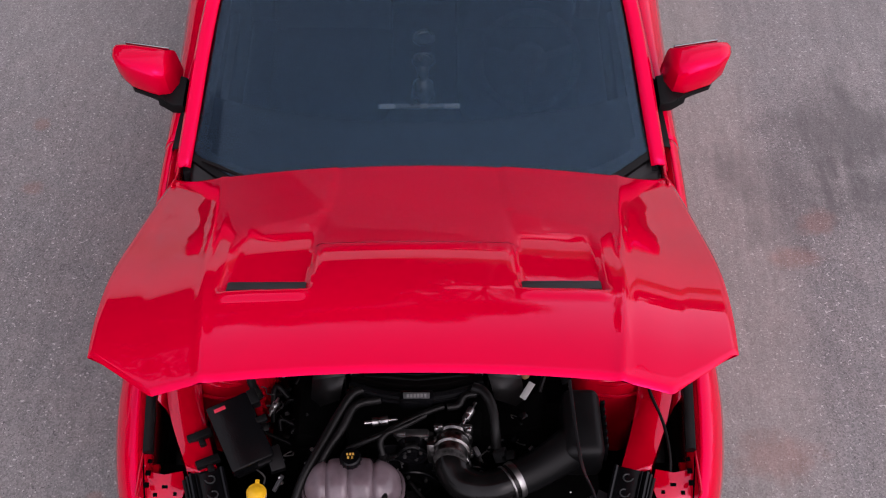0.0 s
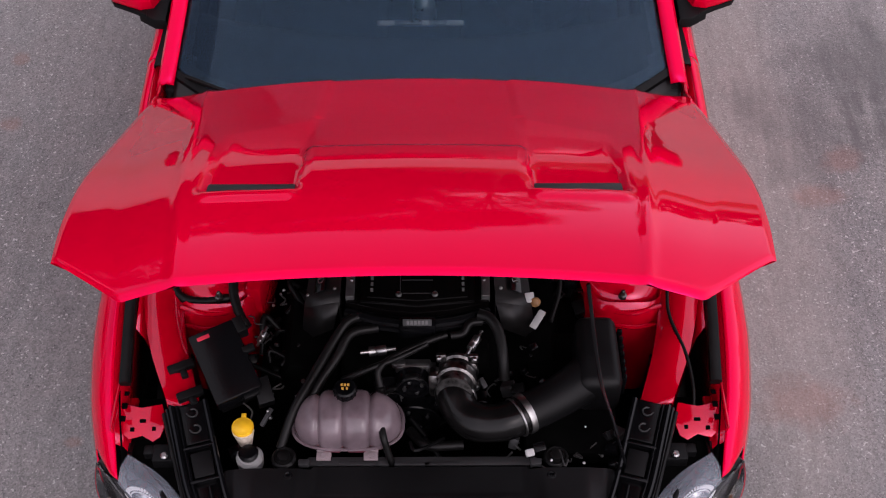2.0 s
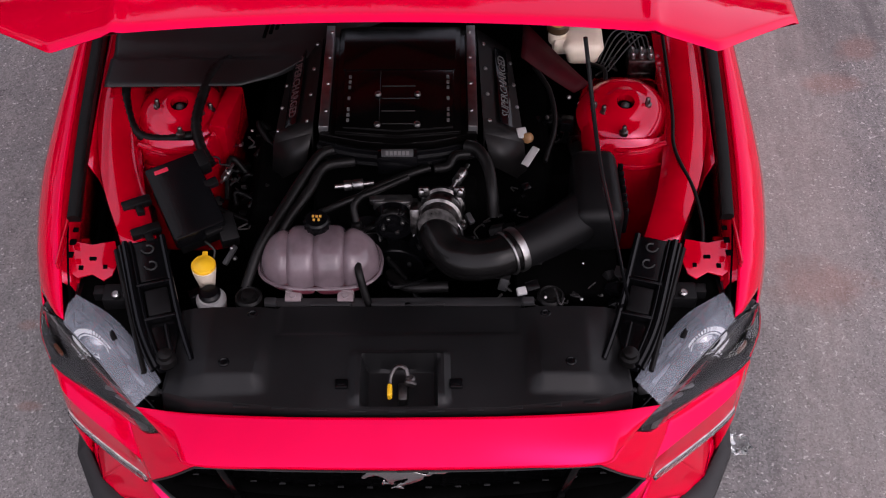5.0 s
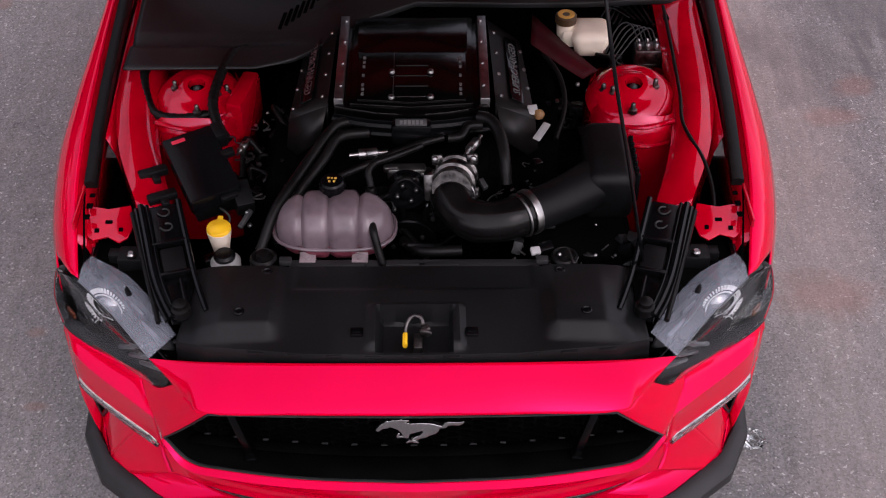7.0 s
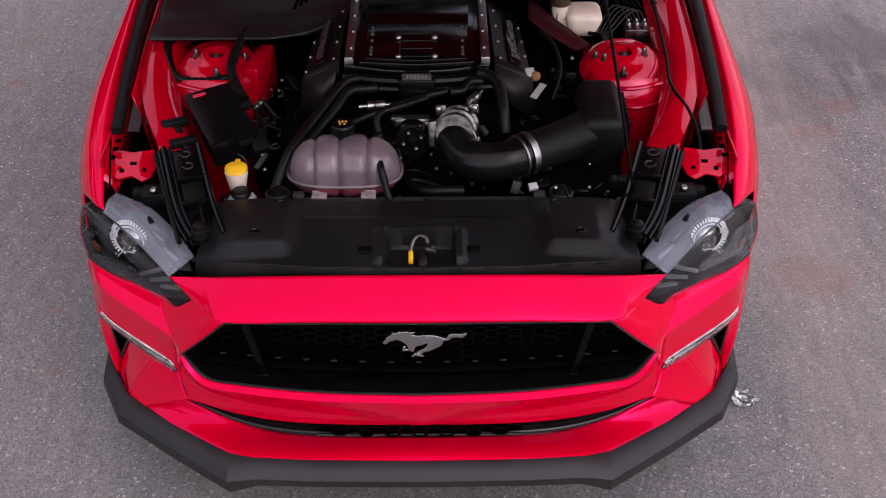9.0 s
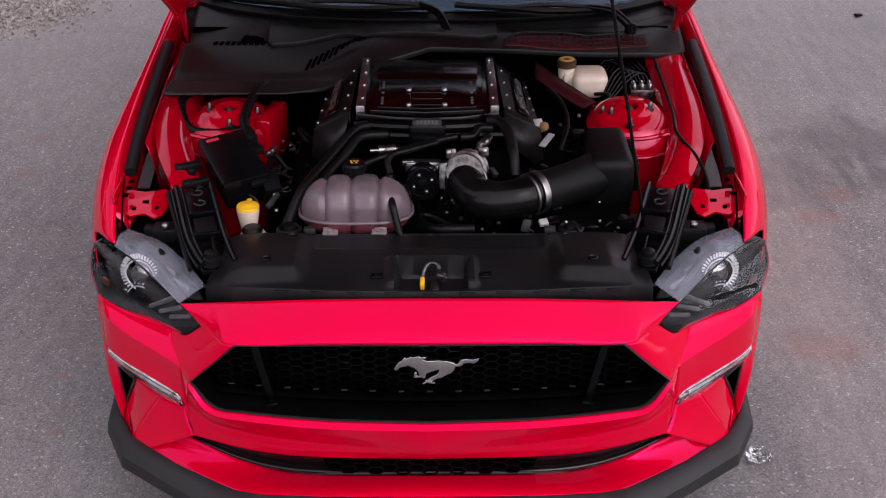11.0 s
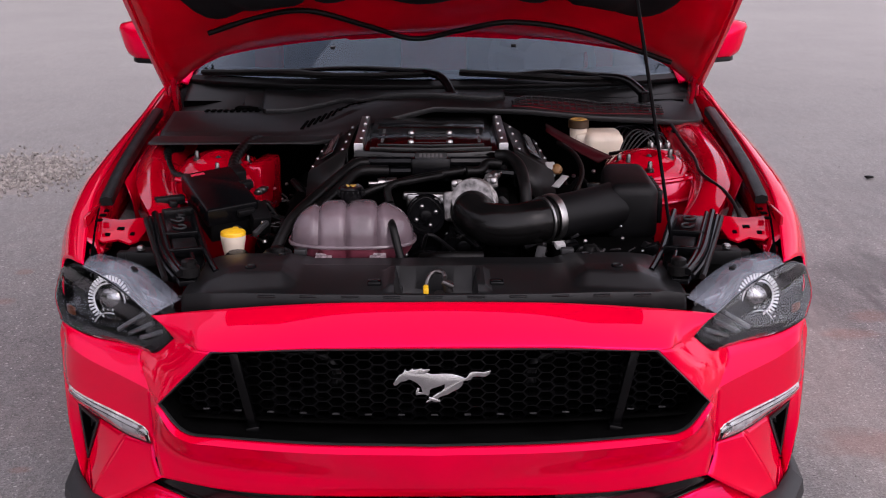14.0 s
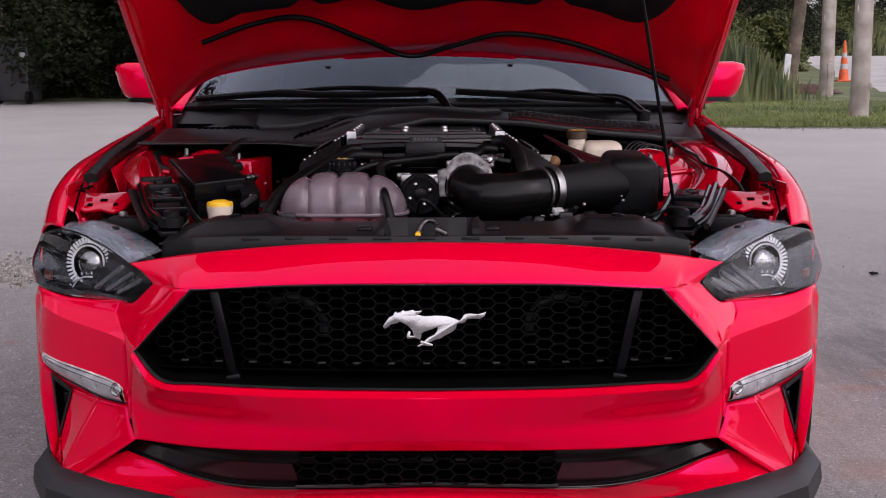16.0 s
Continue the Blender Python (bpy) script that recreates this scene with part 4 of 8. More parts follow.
# ---- headlights ----
LAMP = (0.756, 0.510, 0.738)
for sx in (-1, 1):
    fx = (lambda b: flipx(b)) if sx < 0 else (lambda b: b)
    F, HO, HB = (0.817, 0.475, 0.818), (0.898, 0.560, 0.778), (0.872, 0.448, 0.698)
    up = [HI, (0.70, 0.352, 0.800), (0.765, 0.420, 0.814), F]
    dn = [HT, (0.72, 0.338, 0.683), (0.79, 0.384, 0.681), (0.845, 0.422, 0.690), HB]
    bm = B()
    add_grid(bm, coons(up, dn, [HI, HX, (0.612, 0.245, 0.690), HT], [F, (0.872, 0.525, 0.805), HO, (0.90, 0.51, 0.735), HB], 28, 18, puff=0.012, way=(0.45, -0.85, 0)))
    fx(bm)
    lens = part("headlight", bm, LENS, car, "clear headlight lens over a dark housing", thick=0.003)
    lens.visible_shadow = False
    bm = B()
    back = Vector((-0.035, 0.075, 0))
    rows = [[p + Vector((0, 0.006, 0)) for p in cr(up, 20)], [p + back for p in cr(up, 20)], [p + back for p in cr(dn, 20)], [p + Vector((0, 0.006, 0)) for p in cr(dn, 20)]]
    add_grid(bm, coons([HI, (0.60, 0.30, 0.76)], [HT, (0.66, 0.36, 0.69)], [(HI[0], HI[1] + 0.006, HI[2]), (HX[0] + 0.004, HX[1] + 0.012, HX[2]), HT], [(0.60, 0.30, 0.76), (0.66, 0.36, 0.69)], 6, 8))
    add_grid(bm, rows[1:])
    fx(bm)
    part("lamp_housing", bm, GLOSSBLK, lens, "black lamp housing", thick=0.003)
    # the smoky back of the housing, following the lens
    bm = B()
    add_grid(bm, [[p + Vector((-0.030 * i / 27, 0.040 + 0.028 * math.sin(math.pi * i / 27), 0)) for i, p in enumerate(row)] for row in coons(up, dn, [HI, HX, (0.612, 0.245, 0.690), HT], [F, (0.872, 0.525, 0.805), HO, (0.90, 0.51, 0.735), HB], 28, 18)])
    edge = cr([F, (0.872, 0.525, 0.805), HO, (0.90, 0.51, 0.735), HB], 18)
    add_grid(bm, [[p + Vector((-0.004, 0.003, 0)) for p in edge], [p + Vector((-0.022, 0.040, 0)) for p in edge], [p + Vector((-0.030, 0.13, 0.004)) for p in edge]])
    fx(bm)
    part("lamp_back", bm, GLOSSBLK, lens, "smoky black lamp back", thick=0.002)
    # projector and its ring of ticks
    axis = frame_from((LAMP[0], LAMP[1] - 0.045, LAMP[2]), (0.93, 0.36, 0), (0, 0.08, 1))
    bm = B()
    lathe(bm, [(0.006, 0.012), (0.022, 0.008), (0.034, -0.004), (0.037, -0.02)], axis, 28)
    fx(bm)
    part("projector", bm, PROJECTOR, lens, "bright projector lens")
    bm = B()
    lathe(bm, [(0.036, -0.02), (0.041, 0.004), (0.043, 0.004), (0.046, -0.004), (0.062, -0.002), (0.064, -0.02)], axis, 40, cap=False)
    fx(bm)
    part("lamp_bezel", bm, SATIN, lens, "black lamp bezel")
    bm = B()
    for k in range(40):
        m = axis @ Matrix.Rotation(2 * math.pi * k / 40, 4, "Z")
        made = box(bm, (0, 0, 0), (0.013, 0.0042, 0.004), 0)
        for v in made:
            v.co = m @ (v.co + Vector((0.0535, 0, 0.001)))
    lathe(bm, [(0.0395, 0.004), (0.0435, 0.007), (0.0435, 0.003)], axis, 40, cap=False)
    fx(bm)
    part("tick_ring", bm, TICK, lens, "white tick ring")
    low_axis = axis @ Matrix.Translation((-0.005, -0.075, 0.004))
    bm = B()
    lathe(bm, [(0.040, -0.02), (0.046, 0.004), (0.049, 0.004), (0.051, -0.02)], low_axis, 32, cap=False)
    lathe(bm, [(0.038, -0.022), (0.036, -0.02)], low_axis, 32)
    fx(bm)
    part("lower_lamp", bm, GLOSSBLK, lens, "dark lower lamp")
    bm = B()
    tube(bm, [low_axis @ Vector((0.0475 * math.cos(a), 0.0475 * math.sin(a), 0.006)) for a in [0.45 + 0.28 * k for k in range(9)]], 0.0018, 6, 30)
    for k in range(12):
        a = 0.25 + 0.24 * k
        made = box(bm, (0, 0, 0), (0.006, 0.0025, 0.002), 0)
        for v in made:
            v.co = low_axis @ Matrix.Rotation(a, 4, "Z") @ (v.co + Vector((0.056, 0, 0.004)))
    fx(bm)
    part("lower_arc", bm, REFLECTOR, lens, "pale arc of the lower lamp")
    for dx, dy, w in ((0.628, 0.345, 0.075), (0.672, 0.418, 0.060)):
        bm = B()
        box(bm, (dx, dy, 0.778), (w, 0.010, 0.014), 0.004, Matrix.Rotation(radians(48), 4, "Z"))
        fx(bm)
        part("inner_ledge", bm, LAMPGREY, lens, "pale inner ledge")
    for k in range(3):
        bm = B()
        a = Vector((0.588 + 0.026 * k, 0.248 + 0.026 * k, 0.733 + 0.011 * k))
        z = Vector((0.654 + 0.030 * k, 0.306 + 0.024 * k, 0.697 + 0.001 * k))
        mm = frame_from((a + z) / 2 + Vector((0.004, 0.016, 0)), z - a, (0.6, -0.8, 0))
        for v in box(bm, (0, 0, 0), ((z - a).length, 0.012, 0.011), 0.005):
            v.co = mm @ v.co
        fx(bm)
        part("lamp_fin", bm, FIN, lens, "smoky grey light fin")
    bm = B()
    box(bm, (0.852, 0.474, 0.712), (0.036, 0.008, 0.020), 0.006, Matrix.Rotation(radians(50), 4, "Z"))
    fx(bm)
    part("side_reflector", bm, ORANGE, lens, "dim amber side reflector")
    # the top of the housing that the open hood lays bare
    bm = B()
    inner = [(0.562, 0.322, 0.788), (0.62, 0.405, 0.806), (0.70, 0.492, 0.822), (0.800, 0.560, 0.824)]
    grid = coons([(x, y, z + 0.001) for x, y, z in up], inner, [HI, inner[0]], [F, (0.815, 0.52, 0.826), inner[-1]], 26, 14, puff=0.010, way=(0, 0, 1))
    for j, row in enumerate(grid):
        for i, p in enumerate(row):
            u, v = i / 25, j / 13
            p.z += 0.004 * math.sin(u * 9 + v * 2.5) * math.sin(math.pi * v) * math.sin(math.pi * u)
            p.z += 0.010 * math.exp(-(((u - 0.68) / 0.10) ** 2 + ((v - 0.25) / 0.30) ** 2))
    add_grid(bm, grid)
    fx(bm)
    shell = part("lamp_top_shell", bm, SHELL, lens, "clear lamp shell, pale with sky sheen in its colour")
    shell.visible_shadow = False
    bm = B()
    tube(bm, [(x, y, z + 0.002) for x, y, z in up], 0.0013, 6, 40)
    fx(bm)
    part("shell_edge", bm, LAMPGREY, lens, "pale seam of the lamp shell")
    # dark trays and pale ledges under the clear shell
    bm = B()
    add_grid(bm, [[p + Vector((0, 0, -0.040 + 0.008 * math.sin(i * 0.5))) for i, p in enumerate(row)] for row in grid[7:-1]])
    fx(bm)
    part("lamp_tray", bm, TRIM, lens, "smoky grey inner tray", thick=0.006)
    bm = B()
    box(bm, (0.690, 0.435, 0.822), (0.014, 0.034, 0.010), 0.004, Matrix.Rotation(radians(-30), 4, "Z"))
    fx(bm)
    part("shell_slot", bm, BLACK, lens)
    bm = B()
    lathe(bm, [(0.011, 0), (0.011, 0.006), (0.007, 0.010)], Matrix.Translation((0.697, 0.545, 0.838)), 12)
    fx(bm)
    part("lamp_bolt", bm, STEEL, lens, "steel lamp bolt")
    bm = B()
    box(bm, (0.690, 0.560, 0.812), (0.085, 0.055, 0.045), 0.006)
    box(bm, (0.735, 0.575, 0.800), (0.05, 0.03, 0.05), 0.004)
    fx(bm)
    part("lamp_bracket", bm, BLACK, lens, "black lamp bracket")

# ---- windshield, roof and cabin ----
WB = [(0, 1.575, 1.066), (0.35, 1.600, 1.066), (0.62, 1.690, 1.060), (0.815, 1.850, 1.048)]
WT = [(0, 2.470, 1.412), (0.35, 2.485, 1.405), (0.700, 2.560, 1.358)]
WC = [(0, 1.575, 1.066), (0, 2.03, 1.270), (0, 2.470, 1.412)]
WS = [(0.815, 1.850, 1.048), (0.788, 2.00, 1.120), (0.760, 2.22, 1.222), (0.733, 2.42, 1.305), (0.700, 2.560, 1.358)]
bm = B()
add_grid(bm, coons(WB, WT, WC, WS, 28, 24), flip=True)
mirrored(bm)
screen = part("windshield", bm, WINDSHIELD, car, "dark tinted windshield", thick=0.006)
screen.visible_shadow = False
# black printed border just under the glass
bm = B()
grid = coons(WB, WT, WC, WS, 29, 25)
for j in range(24):
    for i in range(28):
        if j < 2 or i > 25 or j > 22 or (i - 20.5) / 5.5 + (4.5 - j) / 4.5 > 1.25 and i > 20 and j < 5:
            bm.faces.new([bm.verts.new(grid[b][a] + Vector((0, 0.004, -0.012))) for a, b in ((i, j), (i + 1, j), (i + 1, j + 1), (i, j + 1))])
bmesh.ops.remove_doubles(bm, verts=bm.verts[:], dist=0.0005)
mirrored(bm)
part("glass_border", bm, GLOSSBLK, screen, "black printed border")
ROOF_E = [(0.700, 2.560, 1.358), (0.670, 2.95, 1.380), (0.630, 3.35, 1.338)]
ROOF_C = [(0, 2.475, 1.412), (0, 2.90, 1.428), (0, 3.30, 1.385)]
RG_E = [(0.630, 3.35, 1.338), (0.64, 3.80, 1.20), (0.66, 4.15, 1.075)]
RG_C = [(0, 3.30, 1.385), (0, 3.75, 1.25), (0, 4.20, 1.085)]
bm = B()
add_grid(bm, coons([(0, 2.475, 1.412), (0.35, 2.490, 1.405), ROOF_E[0]], [ROOF_C[-1], (0.32, 3.31, 1.378), ROOF_E[-1]], ROOF_C, ROOF_E, 20, 20), flip=True)
mirrored(bm)
part("roof", bm, RED, car, "glossy red roof", thick=0.006)
bm = B()
add_grid(bm, coons([RG_C[0], (0.32, 3.31, 1.378), RG_E[0]], [RG_C[-1], (0.35, 4.19, 1.083), RG_E[-1]], RG_C, RG_E, 16, 14), flip=True)
mirrored(bm)
part("rear_window", bm, SIDEGLASS, car, "dark rear window", thick=0.005)
bm = B()
add_grid(bm, coons([RG_C[-1], (0.35, 4.19, 1.083), RG_E[-1], (0.80, 4.0, 1.070)], [(0, 4.76, 1.075), (0.4, 4.74, 1.070), (0.745, 4.70, 1.045)], [RG_C[-1], (0, 4.5, 1.09), (0, 4.76, 1.075)], [(0.80, 4.0, 1.070), (0.785, 4.4, 1.062), (0.745, 4.70, 1.045)], 18, 12), flip=True)
add_grid(bm, coons([(0, 4.76, 1.075), (0.4, 4.74, 1.070), (0.745, 4.70, 1.045), (0.86, 4.70, 0.8)], [(0, 4.80, 0.25), (0.4, 4.79, 0.25), (0.80, 4.70, 0.25)], [(0, 4.76, 1.075), (0, 4.83, 0.7), (0, 4.80, 0.25)], [(0.86, 4.70, 0.8), (0.85, 4.71, 0.5), (0.80, 4.70, 0.25)], 18, 14), flip=True)
mirrored(bm)
part("tail", bm, RED, car, "glossy red trunk and tail", thick=0.006)
for sx in (-1, 1):
    fx = (lambda b: flipx(b)) if sx < 0 else (lambda b: b)
    bm = B()
    # the windshield pillar runs into the roof rail
    c = cr([(0.836, 1.80, 1.030), (0.812, 2.00, 1.122), (0.787, 2.22, 1.218), (0.758, 2.42, 1.300), (0.724, 2.560, 1.354), (0.690, 2.95, 1.374), (0.652, 3.35, 1.328)], 50)
    rows = [[], [], [], [], []]
    for k, p in enumerate(c):
        w = 0.022 if k < 30 else 0.02
        for q, (dx, dz) in enumerate(((-w - 0.012, 0.012), (-w * 0.4, 0.020), (w * 0.7, 0.012), (w + 0.006, -0.012), (w, -0.035))):
            rows[q].append(p + Vector((dx, 0, dz)))
    add_grid(bm, rows)
    fx(bm)
    part("pillar", bm, RED, car, "glossy red windshield pillar", thick=0.01)
    bm = B()
    add_grid(bm, coons([(0.846, 1.88, 1.040), (0.806, 2.22, 1.190), (0.745, 2.56, 1.330), (0.708, 2.95, 1.352), (0.668, 3.35, 1.308), (0.66, 3.8, 1.10)], [(0.872, 1.95, 1.022), (0.868, 2.4, 1.030), (0.838, 3.0, 1.040), (0.828, 3.4, 1.050), (0.82, 3.8, 1.06)], [(0.846, 1.88, 1.040), (0.872, 1.95, 1.022)], [(0.66, 3.8, 1.10), (0.82, 3.8, 1.06)], 36, 10), flip=True)
    fx(bm)
    part("side_window", bm, SIDEGLASS, car, "dark side window", thick=0.004)
    bm = B()
    add_grid(bm, [[Vector((smooth(XI, y) - 0.004 + d, y, smooth(ZI, y) + h)) for y in [1.90 + 0.05 * i for i in range(38)]] for d, h in ((-0.03, 0.004), (-0.02, 0.014), (0.004, 0.010), (0.006, -0.006))])
    fx(bm)
    part("window_seal", bm, BLACK, car, "black window seal", thick=0.004)
    bm = B()
    add_grid(bm, coons([(0.64, 4.15, 1.072), (0.66, 3.9, 1.085), (0.66, 3.8, 1.10)], [(0.80, 4.05, 1.068), (0.815, 3.9, 1.064), (0.82, 3.8, 1.06)], [(0.64, 4.15, 1.072), (0.80, 4.05, 1.068)], [(0.66, 3.8, 1.10), (0.82, 3.8, 1.06)], 8, 6))
    fx(bm)
    part("rear_pillar", bm, RED, car, "glossy red rear pillar", thick=0.006)
    # door mirror
    bm = B()
    # a cap with a flat face that tapers outwards, over a black foot
    sect = ((0.900, 0.070, 0.052, 0.030), (0.918, 0.090, 0.070, 0.0), (0.960, 0.100, 0.078, -0.004), (1.060, 0.086, 0.070, 0.018), (1.098, 0.070, 0.058, 0.034), (1.112, 0.046, 0.040, 0.046))
    rings = []
    for x, hy, hz, back in sect:
        ring = []
        for k in range(24):
            a = 2 * math.pi * k / 24
            c, q = math.cos(a), math.sin(a)
            ring.append(Vector((x + 0.016 * q, 2.225 + back + hy * math.copysign(abs(c) ** 0.55, c) * (0.62 if c > 0 else 0.9), 1.116 + 0.10 * (x - 0.96) + hz * math.copysign(abs(q) ** 0.62, q))))
        rings.append(ring + ring[:1])
    add_grid(bm, rings)
    bm.faces.new([bm.verts.new(p) for p in rings[0][:-1]])
    bm.faces.new([bm.verts.new(p) for p in rings[-1][:-1]])
    bmesh.ops.remove_doubles(bm, verts=bm.verts[:], dist=0.0005)
    fx(bm)
    mirror = part("side_mirror", bm, RED, car, "glossy red door mirror with black arm", sharp=48)
    bm = B()
    prism(bm, [(0.862, 2.085), (0.905, 2.090), (0.960, 2.130), (0.970, 2.230), (0.900, 2.250), (0.862, 2.235)], 0.040, Matrix.Translation((0, 0, 1.070)), r=0.008)
    prism(bm, [(0.930, 2.108), (0.985, 2.140), (1.050, 2.172), (1.072, 2.212), (1.070, 2.285), (0.940, 2.285)], 0.016, Matrix.Translation((0, 0, 1.072)), r=0.005)
    fx(bm)
    part("mirror_arm", bm, BLACK, mirror, "black mirror arm")
    bm = B()
    box(bm, (1.005, 2.302, 1.122), (0.17, 0.010, 0.095), 0.004, Matrix.Rotation(radians(12), 4, "Z"))
    fx(bm)
    part("mirror_glass", bm, CHROME, mirror, "mirror glass")

# what shows dimly through the glass
bm = B()
rows = []
for j in range(14):
    v = j / 13
    rows.append([Vector((x, 1.72 + 0.15 * (abs(x) / 0.8) ** 2 + 0.42 * v, 1.01 + 0.05 * math.sin(math.pi * min(v * 1.15, 1)) - 0.10 * max(0, v - 0.75) / 0.25)) for x in [-0.76 + 1.52 * i / 30 for i in range(31)]])
add_grid(bm, rows)
dash = part("dashboard", bm, CLOTH, car, "dark soft dashboard", thick=0.02)
for x, w in ((-0.125, 0.055), (0.008, 0.030), (0.108, 0.055)):
    bm = B()
    box(bm, (x, 2.135, 1.012), (w, 0.012, 0.018), 0.006, Matrix.Rotation(radians(-30), 4, "X"))
    part("dash_vent", bm, WHITE, dash, "pale metal dash vent")
bm = B()
box(bm, (-0.01, 2.15, 0.998), (0.30, 0.02, 0.012), 0.004)
part("dash_trim", bm, STEEL, dash, "metal dash trim")
bm = B()
m = pose(0.40, 2.36, 1.03, 62, 0, 0)
ring = [m @ Vector((0.185 * math.cos(a), 0.185 * math.sin(a), 0)) for a in [2 * math.pi * k / 40 for k in range(41)]]
tube(bm, ring, 0.015, 10, 60, cap=False)
lathe(bm, [(0.07, -0.02), (0.07, 0.02), (0.04, 0.03)], m, 20)
for a in (0.3, math.pi - 0.3, -math.pi / 2):
    tube(bm, [m @ Vector((0.05 * math.cos(a), 0.05 * math.sin(a), 0)), m @ Vector((0.18 * math.cos(a), 0.18 * math.sin(a), 0))], 0.014, 8, 4)
part("steering_wheel", bm, SATIN, car, "black steering wheel")
bm = B()
box(bm, (0, 2.65, 0.62), (0.26, 1.0, 0.36), 0.04)
console = part("centre_console", bm, SATIN, car, "black centre console")
bm = B()
lathe(bm, [(0.045, 0), (0.040, 0.06), (0.018, 0.09), (0.024, 0.14), (0.012, 0.16)], Matrix.Translation((0, 2.42, 0.80)), 18)
part("gear_knob", bm, STEEL, console, "metal gear knob")
for y in (2.62, 2.76):
    bm = B()
    lathe(bm, [(0.045, 0), (0.045, 0.012), (0.036, 0.012), (0.036, 0.003)], Matrix.Translation((0.0, y, 0.80)), 22)
    part("cup_holder", bm, STEEL, console, "metal cup holder ring")
for sx in (-1, 1):
    bm = B()
    box(bm, (sx * 0.39, 2.80, 0.60), (0.50, 0.52, 0.20), 0.07, seg=3)
    seat = part("front_seat", bm, CLOTH, car, "dark cloth front seat")
    bm = B()
    box(bm, (sx * 0.39, 3.10, 0.90), (0.50, 0.16, 0.62), 0.06, Matrix.Rotation(radians(-18), 4, "X"), seg=3)
    part("backrest", bm, CLOTH, seat, "dark cloth backrest")
for sx in (-1, 1):
    bm = B()
    box(bm, (sx * 0.815, 2.55, 0.72), (0.05, 1.50, 0.60), 0.02)
    box(bm, (sx * 0.780, 2.60, 0.80), (0.05, 0.60, 0.07), 0.02)
    part("door_card", bm, CLOTH, car, "dark inner door panel")
bm = B()
box(bm, (0, 2.9, 0.34), (1.62, 2.6, 0.10), 0.03)
part("cabin_floor", bm, CLOTH, car, "dark cabin floor")
bm = B()
add_grid(bm, [[Vector((x, 1.70, z)) for x in (-0.8, 0, 0.8)] for z in (0.35, 1.0)])
part("firewall", bm, DARK, car, "dark firewall", thick=0.01)

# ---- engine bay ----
# floor and walls of the bay, coloured as deep shade
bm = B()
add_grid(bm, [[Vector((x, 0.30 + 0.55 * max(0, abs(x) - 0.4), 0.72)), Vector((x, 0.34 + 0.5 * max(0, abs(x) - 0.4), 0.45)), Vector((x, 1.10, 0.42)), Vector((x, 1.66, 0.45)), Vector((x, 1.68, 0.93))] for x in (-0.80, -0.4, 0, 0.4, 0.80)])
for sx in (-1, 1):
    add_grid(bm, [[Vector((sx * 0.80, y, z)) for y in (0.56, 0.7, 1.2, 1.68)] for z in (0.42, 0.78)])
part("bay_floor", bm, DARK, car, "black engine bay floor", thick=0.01)

